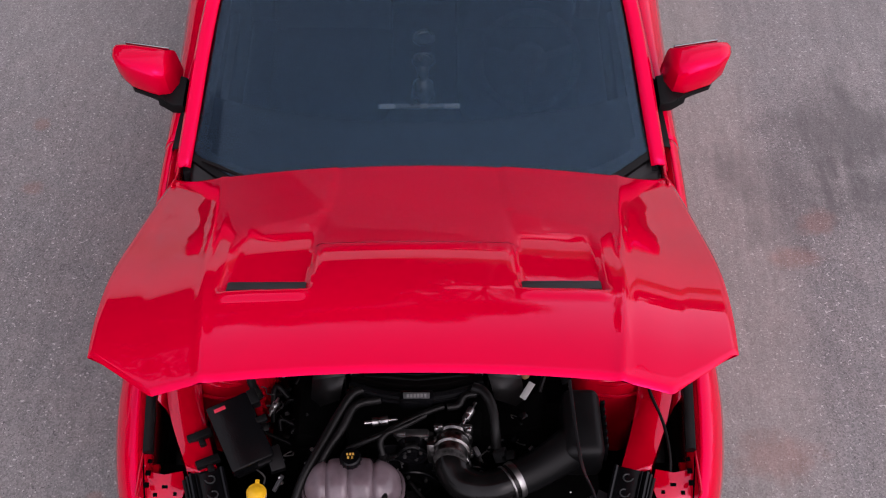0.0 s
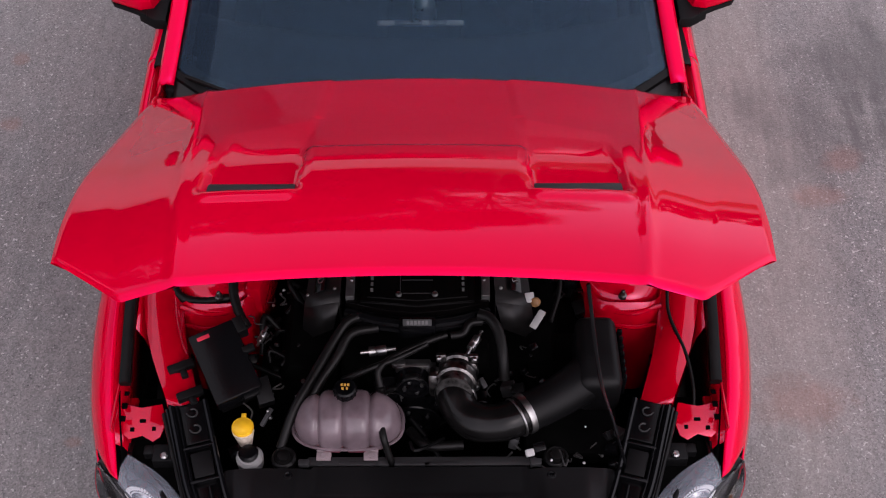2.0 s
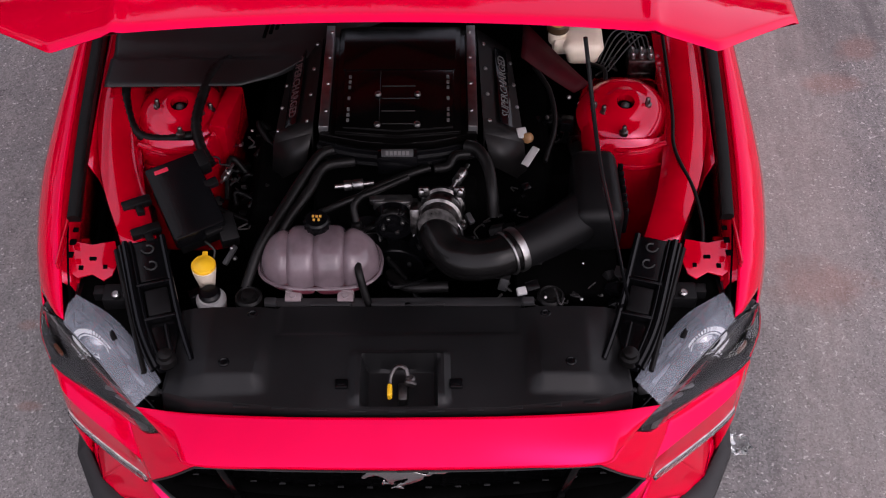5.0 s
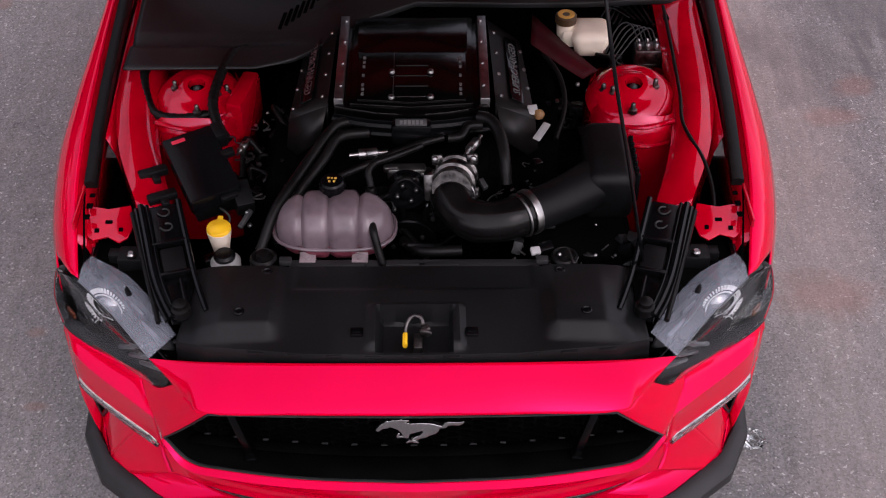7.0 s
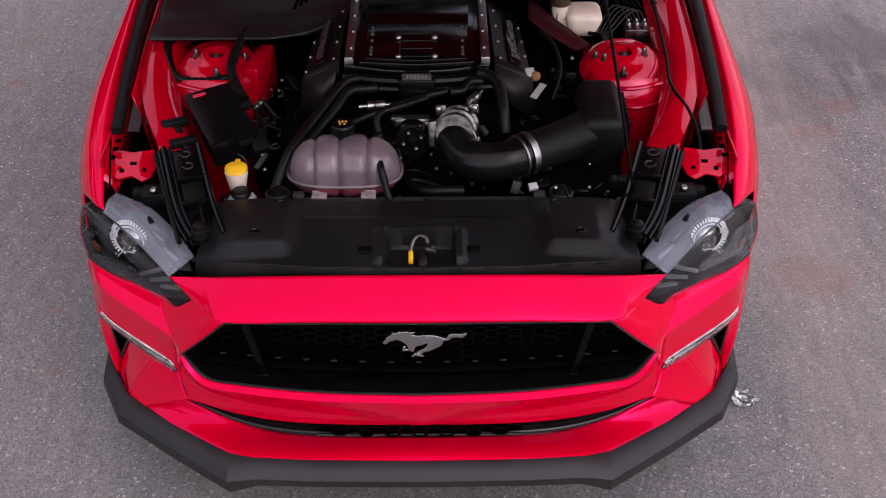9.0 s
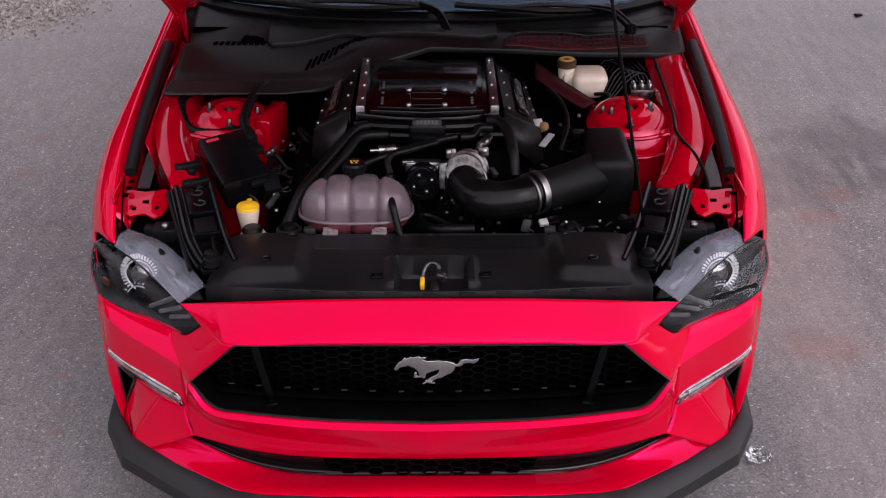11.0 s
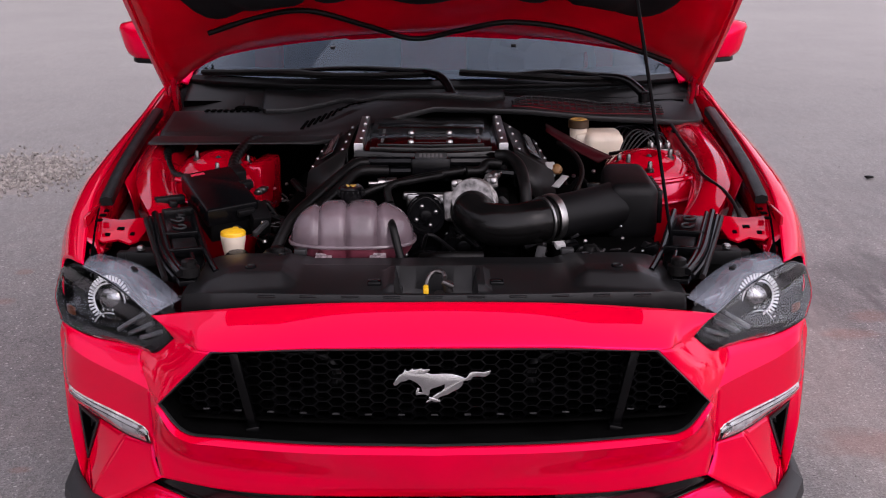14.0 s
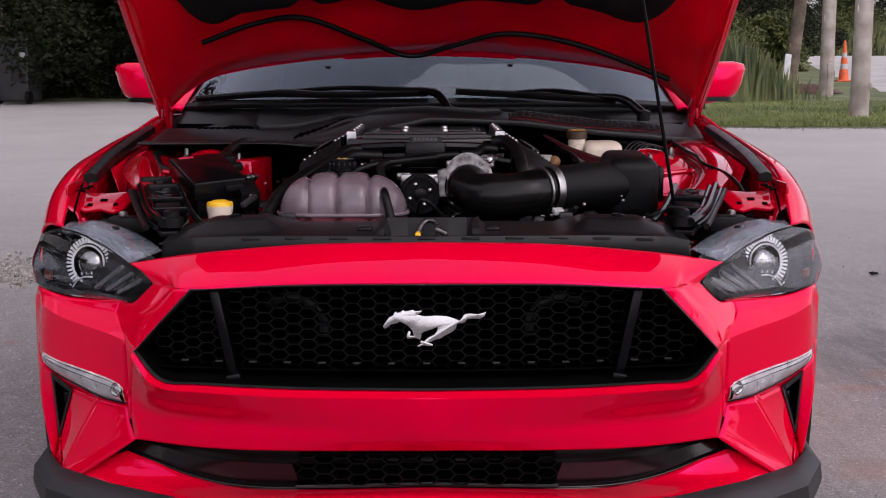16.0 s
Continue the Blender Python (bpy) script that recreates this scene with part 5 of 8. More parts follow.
for sx in (-1, 1):
    fx = (lambda b: flipx(b)) if sx < 0 else (lambda b: b)
    # wheel-house wall below the seal
    bm = B()
    add_grid(bm, [[Vector((x, y, z)) for y, x, z in ((0.92, xa, za), (1.15, xa + 0.006, za + 0.02), (1.4, xa + 0.012, za + 0.035), (1.66, xa + 0.012, za + 0.05))] for xa, za in ((0.818, 0.915), (0.800, 0.86), (0.785, 0.74), (0.78, 0.50))])
    fx(bm)
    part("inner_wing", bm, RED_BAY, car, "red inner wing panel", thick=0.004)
    # upper rail sweeping forward
    bm = B()
    outer = [(0.834, 1.66, 0.955), (0.828, 1.30, 0.942), (0.814, 1.07, 0.928), (0.772, 0.87, 0.908), (0.700, 0.685, 0.882)]
    inner = [(0.705, 1.64, 0.945), (0.706, 1.30, 0.908), (0.700, 1.05, 0.892), (0.664, 0.86, 0.878), (0.600, 0.660, 0.858)]
    grid = coons(outer, inner, [outer[0], inner[0]], [outer[-1], inner[-1]], 40, 12, puff=0.026, way=(0, -0.2, 1))
    low = [[p + Vector((0.0, 0, -0.10)) for p in grid[-1]]]
    add_grid(bm, [[p + Vector((0.004, 0, -0.05)) for p in grid[0]]] + grid + low)
    fx(bm)
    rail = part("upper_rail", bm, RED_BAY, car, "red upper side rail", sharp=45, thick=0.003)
    bm = B()
    box(bm, (0.742, 1.46, 0.942), (0.034, 0.030, 0.004), 0.002)
    fx(bm)
    part("rail_slot", bm, DARK, rail)
    # strut tower
    bm = B()
    loops = []
    for z, hx, hy, oy in ((0.50, 0.135, 0.195, 0.04), (0.70, 0.130, 0.185, 0.03), (0.825, 0.122, 0.165, 0.01), (0.890, 0.118, 0.150, 0.005), (0.910, 0.104, 0.125, 0.0)):
        ring = []
        for k in range(32):
            a = 2 * math.pi * k / 32
            c, s = math.cos(a), math.sin(a)
            ring.append(Vector((0.605 + hx * math.copysign(abs(c) ** 0.55, c), 1.132 + oy + hy * math.copysign(abs(s) ** 0.55, s), z + 0.006 * math.sin(3 * a))))
        loops.append(ring + ring[:1])
    add_grid(bm, loops)
    lathe(bm, [(0.128, -0.060), (0.115, -0.036), (0.098, -0.022), (0.082, -0.012), (0.066, -0.012), (0.052, -0.004), (0.034, 0.004), (0.024, 0.003), (0.020, -0.05)], Matrix.Translation((0.600, 1.122, 0.942)) @ Matrix.Rotation(radians(10), 4, "X"), 40, cap=False)
    fx(bm)
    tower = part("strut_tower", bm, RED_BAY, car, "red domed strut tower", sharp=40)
    bm = B()
    lathe(bm, [(0.022, 0), (0.015, 0.001)], Matrix.Translation((0.600, 1.120, 0.930)), 20)
    fx(bm)
    part("tower_hole", bm, DARK, tower, "dark centre hole")
    bm = B()
    lathe(bm, [(0.011, -0.004), (0.011, 0.003), (0.008, 0.006), (0.005, 0.010), (0.003, 0.011)], Matrix.Translation((0.600, 1.120, 0.932)), 16)
    fx(bm)
    part("tower_nut", bm, TRIM, tower, "dark strut nut")
    for px, py, pz in ((0.660, 1.123, 0.926), (0.541, 1.104, 0.916), (0.518, 1.120, 0.914), (0.589, 1.030, 0.912)):
        bm = B()
        lathe(bm, [(0.012, 0), (0.012, 0.010), (0.007, 0.012), (0.0062, 0.028), (0.004, 0.031)], Matrix.Translation((px, py, pz)), 10)
        fx(bm)
        part("tower_stud", bm, THROTTLE, tower, "steel stud and nut")
    bm = B()
    tube(bm, [(0.53, 1.002, 0.889), (0.62, 0.984, 0.896), (0.70, 1.007, 0.902)], 0.007, 8, 16)
    tube(bm, [(0.56, 0.985, 0.84), (0.63, 0.972, 0.84), (0.69, 0.980, 0.85)], 0.006, 8, 16)
    fx(bm)
    part("tower_rib", bm, RED_BAY, tower)
    # dark sheet added to close the corner behind the headlight
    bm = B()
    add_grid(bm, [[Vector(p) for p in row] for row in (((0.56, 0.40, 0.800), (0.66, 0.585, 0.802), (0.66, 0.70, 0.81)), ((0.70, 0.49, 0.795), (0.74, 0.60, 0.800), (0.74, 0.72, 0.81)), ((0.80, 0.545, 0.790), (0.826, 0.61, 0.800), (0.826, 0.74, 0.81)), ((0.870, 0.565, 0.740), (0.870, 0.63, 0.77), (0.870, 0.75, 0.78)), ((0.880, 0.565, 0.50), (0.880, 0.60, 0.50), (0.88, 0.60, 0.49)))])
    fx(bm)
    part("corner_filler", bm, DARK, car, "black filler sheet in the corner", thick=0.004)
    # dark box added to plug what gap remains there
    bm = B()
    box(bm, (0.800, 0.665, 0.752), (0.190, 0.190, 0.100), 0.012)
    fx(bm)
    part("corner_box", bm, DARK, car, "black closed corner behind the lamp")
    # pressed bracket by the headlight
    bm = B()
    prism(bm, [(0.700, 0.640), (0.715, 0.690), (0.770, 0.680), (0.822, 0.690), (0.826, 0.612), (0.800, 0.592), (0.765, 0.602), (0.735, 0.585), (0.715, 0.598)], 0.006, Matrix.Translation((0, 0.64, 0.862)) @ Matrix.Rotation(radians(22), 4, "X") @ Matrix.Translation((0, -0.64, 0)), r=0.002)
    prism(bm, [(0.802, 0.60), (0.802, 0.742), (0.838, 0.742), (0.838, 0.60)], 0.02, Matrix.Translation((0, 0.0, 0.884)) @ Matrix.Rotation(radians(4), 4, "Y"), r=0.003)
    box(bm, (0.838, 0.668, 0.892), (0.008, 0.150, 0.026), 0.003)
    fx(bm)
    bracket = part("wing_bracket", bm, RED_BAY, car, "red pressed steel wing bracket")
    for x, y, z, a, b in ((0.815, 0.635, 0.887, 0.016, 0.018), (0.815, 0.675, 0.889, 0.016, 0.018), (0.815, 0.715, 0.890, 0.014, 0.014), (0.765, 0.642, 0.859, 0.018, 0.010), (0.733, 0.622, 0.859, 0.011, 0.011), (0.793, 0.620, 0.859, 0.012, 0.012)):
        bm = B()
        slope = radians(22) if z < 0.87 else 0.0
        box(bm, (x, y, z + 0.004 * (slope > 0) + (y - 0.64) * math.tan(slope)), (a, b, 0.004), 0.002, Matrix.Rotation(slope, 4, "X"))
        fx(bm)
        part("bracket_hole", bm, DARK, bracket)
    # black support that slants from the rail to the cover
    d = Vector((0.640, 0.690, 0.890)) - Vector((0.535, 0.330, 0.842))
    m = frame_from(Vector((0.535, 0.330, 0.842)) + d / 2, d, (-1, 0.3, 0))
    L = d.length
    bm = B()
    for v in prism(bm, [(-L / 2, -0.03), (-0.06, -0.046), (L / 2, -0.046), (L / 2, 0.042), (-0.08, 0.040), (-L / 2, 0.006)], 0.012, Matrix.Translation((0, 0, -0.014)), r=0.003):
        v.co = m @ v.co
    fx(bm)
    support = part("lamp_support", bm, SATIN, car, "black ribbed lamp support")
    for name, c, size in (("support_pad", (0.12, 0.0, -0.010), (0.12, 0.080, 0.010)), ("support_bar", (0.045, 0.0, -0.002), (0.008, 0.086, 0.022)), ("support_bar", (-0.055, 0.0, -0.002), (0.010, 0.080, 0.022)), ("support_tray", (-0.005, 0.002, -0.008), (0.075, 0.056, 0.014)), ("support_rail", (-0.125, 0.010, -0.004), (0.10, 0.010, 0.024))):
        bm = B()
        for v in box(bm, c, size, 0.004):
            v.co = m @ v.co
        fx(bm)
        part(name, bm, BLACK if name == "support_tray" else SATIN, support)
    for off, rad, z0 in ((-0.050, 0.0085, 0.006), (-0.036, 0.0055, 0.002), (-0.062, 0.006, -0.004), (0.043, 0.0075, 0.002)):
        bm = B()
        sweep = 0.022 if off < 0 else 0.010
        tube(bm, [m @ Vector((x, off + sweep * max(0, (-0.02 - x) / 0.17) ** 2, z0)) for x in (-0.19, -0.14, -0.08, -0.02, 0.08, 0.18)], rad, 8, 30)
        fx(bm)
        part("support_rail", bm, GLOSSBLK, support)
    for q in (0.145, 0.095):
        bm = B()
        tube(bm, [m @ Vector((q + 0.018 * math.cos(a) + 0.004 * a, 0.016 * math.sin(a), -0.002)) for a in [0.6 * k for k in range(8)]], 0.0025, 6, 24)
        fx(bm)
        part("wire_clip", bm, TRIM, support)
    bm = B()
    tube(bm, [m @ Vector((x, -0.060 - 0.014 * math.sin(3 * (x + 0.2)), -0.004)) for x in (-0.19, -0.1, 0.0, 0.1, 0.17)], 0.007, 8, 24)
    fx(bm)
    part("support_hose", bm, RUBBER, support)
    bm = B()
    lathe(bm, [(0.024, -0.01), (0.024, 0.010), (0.017, 0.013), (0.017, 0.024), (0.010, 0.028)], Matrix.Translation((0.545, 0.345, 0.846)), 20)
    fx(bm)
    part("support_cap", bm, RUBBER, support, "black rubber cap")
    # rubber stop by the cover's rear edge
    bm = B()
    lathe(bm, [(0.034, -0.03), (0.034, -0.006), (0.028, 0.0), (0.024, -0.004), (0.018, -0.004), (0.016, 0.008), (0.008, 0.010)], Matrix.Translation((0.372, 0.545, 0.836)), 26)
    fx(bm)
    part("rubber_stop", bm, RUBBER, car, "black rubber hood stop")
    bm = B()
    box(bm, (0.315, 0.522, 0.838), (0.030, 0.020, 0.016), 0.003)
    fx(bm)
    part("edge_clip", bm, TRIM, car, "black edge clip")


# cover over the radiator
def cover_z(x, y):
    a = abs(x)
    z = 0.826 + 0.010 * math.sin(math.pi * min(max((y - 0.20) / 0.33, 0), 1))
    # shoulders, with a soft bulge that ends in a step
    hump = min(max((a - 0.30) / 0.035, 0), 1) * min(max((0.52 - a) / 0.07, 0), 1)
    z += 0.024 * hump * (0.3 + 0.7 * min(max((0.50 - y) / 0.16, 0), 1)) * min(max((y - 0.255) / 0.04, 0), 1)
    z -= 0.010 * min(max((a - 0.50) / 0.05, 0), 1)
    # shallow tray across the rear
    if a < 0.295 and y > 0.42:
        z -= 0.007 * min((y - 0.42) / 0.012, 1) * min((0.295 - a) / 0.012, 1)
    # raised rim and pocket of the latch
    px, py = abs(x - 0.006), y - 0.286
    if px < 0.118 and y < 0.375:
        z += 0.014 * min(max((0.118 - px) / 0.014, 0), 1) * min(max((0.372 - y) / 0.014, 0), 1) * min(max((y - 0.225) / 0.012, 0), 1)
    if px < 0.088 and -0.064 < py < 0.066:
        z -= 0.060 * min((0.088 - px) / 0.006, 1) * min((0.066 - py) / 0.006, 1)
    return z


bm = B()
NX, NY = 141, 46
rows = []
for j in range(NY):
    v = j / (NY - 1)
    row = []
    for i in range(NX):
        s = -1 + 2 * i / (NX - 1)
        x = s * (0.552 - 0.022 * v)
        a = abs(x)
        yf = float(np.interp(a, [0, 0.25, 0.48, 0.618], [0.204, 0.211, 0.240, 0.300]))
        yr = 0.512 + 0.012 * (1 if a < 0.29 else 0)
        y = yf + (yr - yf) * v
        z = cover_z(x, y) - 0.006 * max(0, (a - 0.2) / 0.4) ** 2 * (1 - v) * 3
        if j == NY - 1:
            z -= 0.03
        if j == 0:
            y, z = y - 0.012, z - 0.05
        row.append(Vector((x, y, z + 0.004)))
    rows.append(row)
add_grid(bm, rows)
cover = part("radiator_cover", bm, COVER, car, "black moulded radiator cover", sharp=30, thick=0.004)
for k in range(13):
    x = -0.54 + 0.09 * k
    bm = B()
    box(bm, (x, 0.212 + 0.13 * x * x + 0.03 * (abs(x) > 0.45), cover_z(x, 0.215) + 0.000 - 0.03 * max(0, (abs(x) - 0.2) / 0.4) ** 2 * 0.5), (0.038, 0.012, 0.004), 0.0015)
    part("cover_tab", bm, COVER, cover)
for x, y in ((-0.405, 0.325), (0.405, 0.325), (-0.355, 0.480), (0.355, 0.480), (-0.13, 0.278), (0.137, 0.278)):
    bm = B()
    if abs(x) < 0.2:
        box(bm, (x, y, cover_z(x, y) + 0.005), (0.030, 0.026, 0.012), 0.003)
        box(bm, (x, y, cover_z(x, y) + 0.011), (0.016, 0.012, 0.004), 0.001)
    else:
        lathe(bm, [(0.013, 0), (0.013, 0.003), (0.010, 0.005), (0.008, 0.002), (0.004, 0.003)], Matrix.Translation((x, y, cover_z(x, y) + 0.001)), 16)
    part("push_clip", bm, SATIN, cover, "black push clip")
bm = B()
tube(bm, [(-0.016, 0.272, 0.80), (-0.016, 0.300, 0.832), (-0.002, 0.318, 0.850), (0.018, 0.314, 0.850), (0.024, 0.298, 0.842)], 0.0055, 10, 24)
box(bm, (0.030, 0.285, 0.832), (0.030, 0.012, 0.012), 0.004, Matrix.Rotation(radians(25), 4, "Y"))
box(bm, (0.012, 0.275, 0.800), (0.022, 0.05, 0.03), 0.005)
lathe(bm, [(0.012, 0), (0.012, 0.02), (0.007, 0.024)], Matrix.Translation((0.030, 0.298, 0.812)), 14)
latch = part("hood_latch", bm, CAST, car, "steel hood latch with yellow tip")
bm = B()
box(bm, (-0.018, 0.268, 0.822), (0.012, 0.034, 0.022), 0.004)
part("latch_tip", bm, YELLOW, latch, "yellow latch tip")
bm = B()
for x in (-0.17, -0.02, 0.06):
    box(bm, (x, 0.532, 0.812), (0.10, 0.012, 0.012), 0.003)
box(bm, (0.0, 0.545, 0.80), (0.62, 0.03, 0.02), 0.006)
part("radiator_edge", bm, TRIM, car, "dark radiator top edge")

# ---- supercharger ----
bm = B()
prism(bm, [(-0.212, 0.955), (-0.10, 0.925), (-0.008, 0.915), (0.085, 0.925), (0.196, 0.955), (0.205, 1.375), (-0.220, 1.375)], 0.075, Matrix.Translation((0, 0, 0.992)) @ Matrix.Rotation(radians(0.0), 4, "X"), r=0.008)
prism(bm, [(-0.170, 0.952), (-0.008, 0.935), (0.154, 0.952), (0.160, 1.370), (-0.176, 1.370)], 0.016, Matrix.Translation((0, 0, 1.002)), r=0.004)
blower = part("supercharger", bm, LID, car, "black supercharger with silver bolts")
bm = B()
prism(bm, [(-0.158, 1.186), (0.142, 1.186), (0.146, 1.360), (-0.162, 1.360)], 0.010, Matrix.Translation((0, 0, 1.0050)), r=0.001)
part("lid_panel", bm, LID, blower, "satin raised lid panel")
bm = B()
prism(bm, [(-0.150, 0.962), (-0.008, 0.948), (0.134, 0.962), (0.138, 1.180), (-0.154, 1.180)], 0.006, Matrix.Translation((0, 0, 1.008)), r=0.002)
part("lid_plate", bm, LID, blower, "gloss black lid plate")
for k in range(4):
    bm = B()
    box(bm, (-0.008, 0.972 + 0.048 * k, 1.0085), (0.088, 0.0035, 0.002), 0.0008)
    part("lid_groove", bm, TRIM, blower, "grey lid line")
bm = B()
box(bm, (-0.057, 1.075, 1.0085), (0.002, 0.20, 0.002), 0)
part("lid_groove", bm, TRIM, blower)
bolt_bm = B()
lathe(bolt_bm, [(0.0090, 0), (0.0090, 0.003), (0.0072, 0.007), (0.0035, 0.0085)], None, 14)
BOLT = mesh_of("bolt", bolt_bm, STEEL)
for x, y, z in ((-0.061, 0.967, 1.009), (0.042, 0.967, 1.009), (-0.062, 1.080, 1.011), (0.042, 1.080, 1.011)):
    shared("bolt", BOLT, Matrix.Translation((x, y, z)), blower)
for sx, ox in ((-1, -0.200), (1, 0.186)):
    bm = B()
    prism(bm, [(ox - 0.012, 0.962), (ox + 0.012, 0.962), (ox + 0.012, 1.365), (ox - 0.012, 1.365)], 0.03, Matrix.Translation((0, 0, 1.010)), r=0.003)
    strip = part("side_strip", bm, STRIP, blower, "brushed silver side strip")
    for k in range(4):
        shared("bolt", BOLT, Matrix.Translation((ox - sx * 0.004, 1.02 + 0.105 * k, 1.010)) @ Matrix.Diagonal((0.6, 0.6, 0.6, 1)), blower)
    # sloping side wing with raised letters
    e = -0.008
    bm = B()
    a0, a1 = Vector((e + sx * 0.222, 0.955, 0.992)), Vector((e + sx * 0.212, 1.370, 0.992))
    b0, b1 = Vector((e + sx * 0.330, 0.985, 0.925)), Vector((e + sx * 0.305, 1.340, 0.940))
    c0, c1 = Vector((e + sx * 0.340, 0.99, 0.80)), Vector((e + sx * 0.32, 1.34, 0.80))
    f0 = Vector((e + sx * 0.245, 0.925, 0.90))
    f1 = Vector((e + sx * 0.345, 0.955, 0.80))
    rows = [cr([a0 + Vector((0, 0, -0.10)), a1 + Vector((0, 0, -0.1))], 8), cr([a0, a1], 8), cr([b0, b1], 8), cr([c0, c1], 8)]
    add_grid(bm, rows)
    bm.faces.new([bm.verts.new(p) for p in (a0, b0, f1, f0)])
    bm.faces.new([bm.verts.new(p) for p in (b0, c0, f1)])
    if sx > 0:
        bmesh.ops.reverse_faces(bm, faces=bm.faces[:])
    part("side_wing", bm, SIDECOVER, blower, "satin black sloping side cover", sharp=20, thick=0.004)
    nrm = (b0 - a0).cross(a1 - a0).normalized()
    if nrm.z < 0:
        nrm = -nrm
    for k in range(4):
        f = (k + 0.5) / 4
        p = a0.lerp(a1, f).lerp(b0.lerp(b1, f), 0.16)
        q = a0.lerp(a1, f * 0.95).lerp(b0.lerp(b1, f * 0.95), 0.94)
        for c in (p, q):
            m = nrm.to_track_quat("Z", "Y").to_matrix().to_4x4()
            m.translation = c
            shared("bolt", BOLT, m @ Matrix.Diagonal((0.62, 0.62, 0.6, 1)), blower)
    mid = (a0 + a1).lerp(b0 + b1, 0.58) * 0.5
    run = (a1 - a0).normalized() * (1 if sx > 0 else -1)
    m = frame_from(mid + nrm * 0.007, run, nrm.cross(run))
    bm = B()
    for v in box(bm, (0, 0, 0), (0.300, 0.040, 0.004), 0.002):
        v.co = m @ v.co
    part("name_plate", bm, GLOSSBLK, blower, "black raised name strip")
    m.translation = mid + nrm * 0.0096
    lettering("raised_word", "SUPERCHARGED", 0.0325, m, LETTER if sx > 0 else REDLETTER, blower)
    # worn print along the lid: plain bars
    for k in range(9):
        if k in (3, 5):
            continue
        bm = B()
        box(bm, (e + sx * 0.130, 0.985 + 0.021 * k, 1.0086), (0.0075, 0.013, 0.0012), 0)
        part("print_bar", bm, PRINT, blower)
# nose of the blower with its plate
bm = B()
for sx in (-1, 1):
    tube(bm, [(-0.008 + sx * 0.05, 0.890, 0.975), (-0.008 + sx * 0.12, 0.905, 0.972), (-0.008 + sx * 0.205, 0.940, 0.965)], 0.012, 8, 10)
    tube(bm, [(-0.008 + sx * 0.05, 0.888, 0.950), (-0.008 + sx * 0.13, 0.905, 0.945), (-0.008 + sx * 0.215, 0.940, 0.930)], 0.011, 8, 10)
    box(bm, (-0.008 + sx * 0.12, 0.945, 0.94), (0.16, 0.03, 0.06), 0.008, Matrix.Rotation(sx * radians(12), 4, "Z"))
box(bm, (-0.008, 0.890, 0.955), (0.105, 0.040, 0.065), 0.010)
part("blower_nose", bm, SATIN, blower, "satin black ribbed nose")
bm = B()
m = frame_from((-0.008, 0.882, 0.991), (1, 0, 0), (0, 0.75, 0.65))
for v in box(bm, (0, 0, 0), (0.082, 0.020, 0.005), 0.002):
    v.co = m @ v.co
plate = part("maker_plate", bm, TRIM, blower, "small dark plate with pale marks")
for k in range(6):
    bm = B()
    for v in box(bm, (-0.026 + 0.0105 * k, 0, 0.003), (0.007, 0.011, 0.0015), 0):
        v.co = m @ v.co
    part("plate_mark", bm, LETTER, plate)

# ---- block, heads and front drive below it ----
# block and heads are filler masses, blackened to read as shaded
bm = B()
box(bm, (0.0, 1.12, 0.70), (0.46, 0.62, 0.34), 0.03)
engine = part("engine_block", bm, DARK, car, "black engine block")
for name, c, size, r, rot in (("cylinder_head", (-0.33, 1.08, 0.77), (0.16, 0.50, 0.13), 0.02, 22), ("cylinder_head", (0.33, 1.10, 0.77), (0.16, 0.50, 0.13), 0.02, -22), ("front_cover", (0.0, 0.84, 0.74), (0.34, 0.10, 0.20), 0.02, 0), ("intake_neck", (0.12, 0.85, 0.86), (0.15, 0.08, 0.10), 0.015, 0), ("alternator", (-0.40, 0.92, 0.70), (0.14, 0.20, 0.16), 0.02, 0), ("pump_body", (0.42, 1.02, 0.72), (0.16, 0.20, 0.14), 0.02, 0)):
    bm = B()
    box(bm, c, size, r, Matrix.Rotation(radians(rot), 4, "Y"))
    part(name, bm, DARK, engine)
for x, y, z, r in ((-0.020, 0.755, 0.865, 0.048), (-0.085, 0.765, 0.790, 0.060), (0.075, 0.765, 0.780, 0.055), (-0.02, 0.750, 0.70, 0.075), (0.17, 0.775, 0.72, 0.045)):
    bm = B()
    m = pose(x, y, z, 90, 0, 0)
    lathe(bm, [(r, -0.03), (r * 1.04, -0.028), (r * 0.98, -0.02), (r * 0.98, 0.004), (r * 1.04, 0.008), (r, 0.012), (r * 0.82, 0.012), (r * 0.78, 0.004), (r * 0.35, 0.004), (r * 0.32, 0.014), (r * 0.15, 0.016)], m, 32)
    pulley = part("pulley", bm, SATIN, engine, "black belt pulley")
    for k in range(4):
        a = k * math.pi / 2 + 0.4
        shared("bolt", BOLT, m @ Matrix.Translation((r * 0.56 * math.cos(a), r * 0.56 * math.sin(a), 0.004)) @ Matrix.Diagonal((0.7, 0.7, 1, 1)), pulley)
bm = B()
belt = []
for x, z in ((-0.068, 0.865), (-0.148, 0.800), (-0.10, 0.69), (-0.02, 0.622), (0.06, 0.68), (0.13, 0.76), (0.05, 0.845), (-0.01, 0.914), (-0.05, 0.900), (-0.068, 0.865)):
    belt.append((x, 0.752, z))
c = cr(belt, 60)
add_grid(bm, [[p + Vector((0, d, 0)) for p in c] for d in (-0.010, 0.012)])
part("drive_belt", bm, RUBBER, engine, "black ribbed drive belt", thick=0.003)
bm = B()
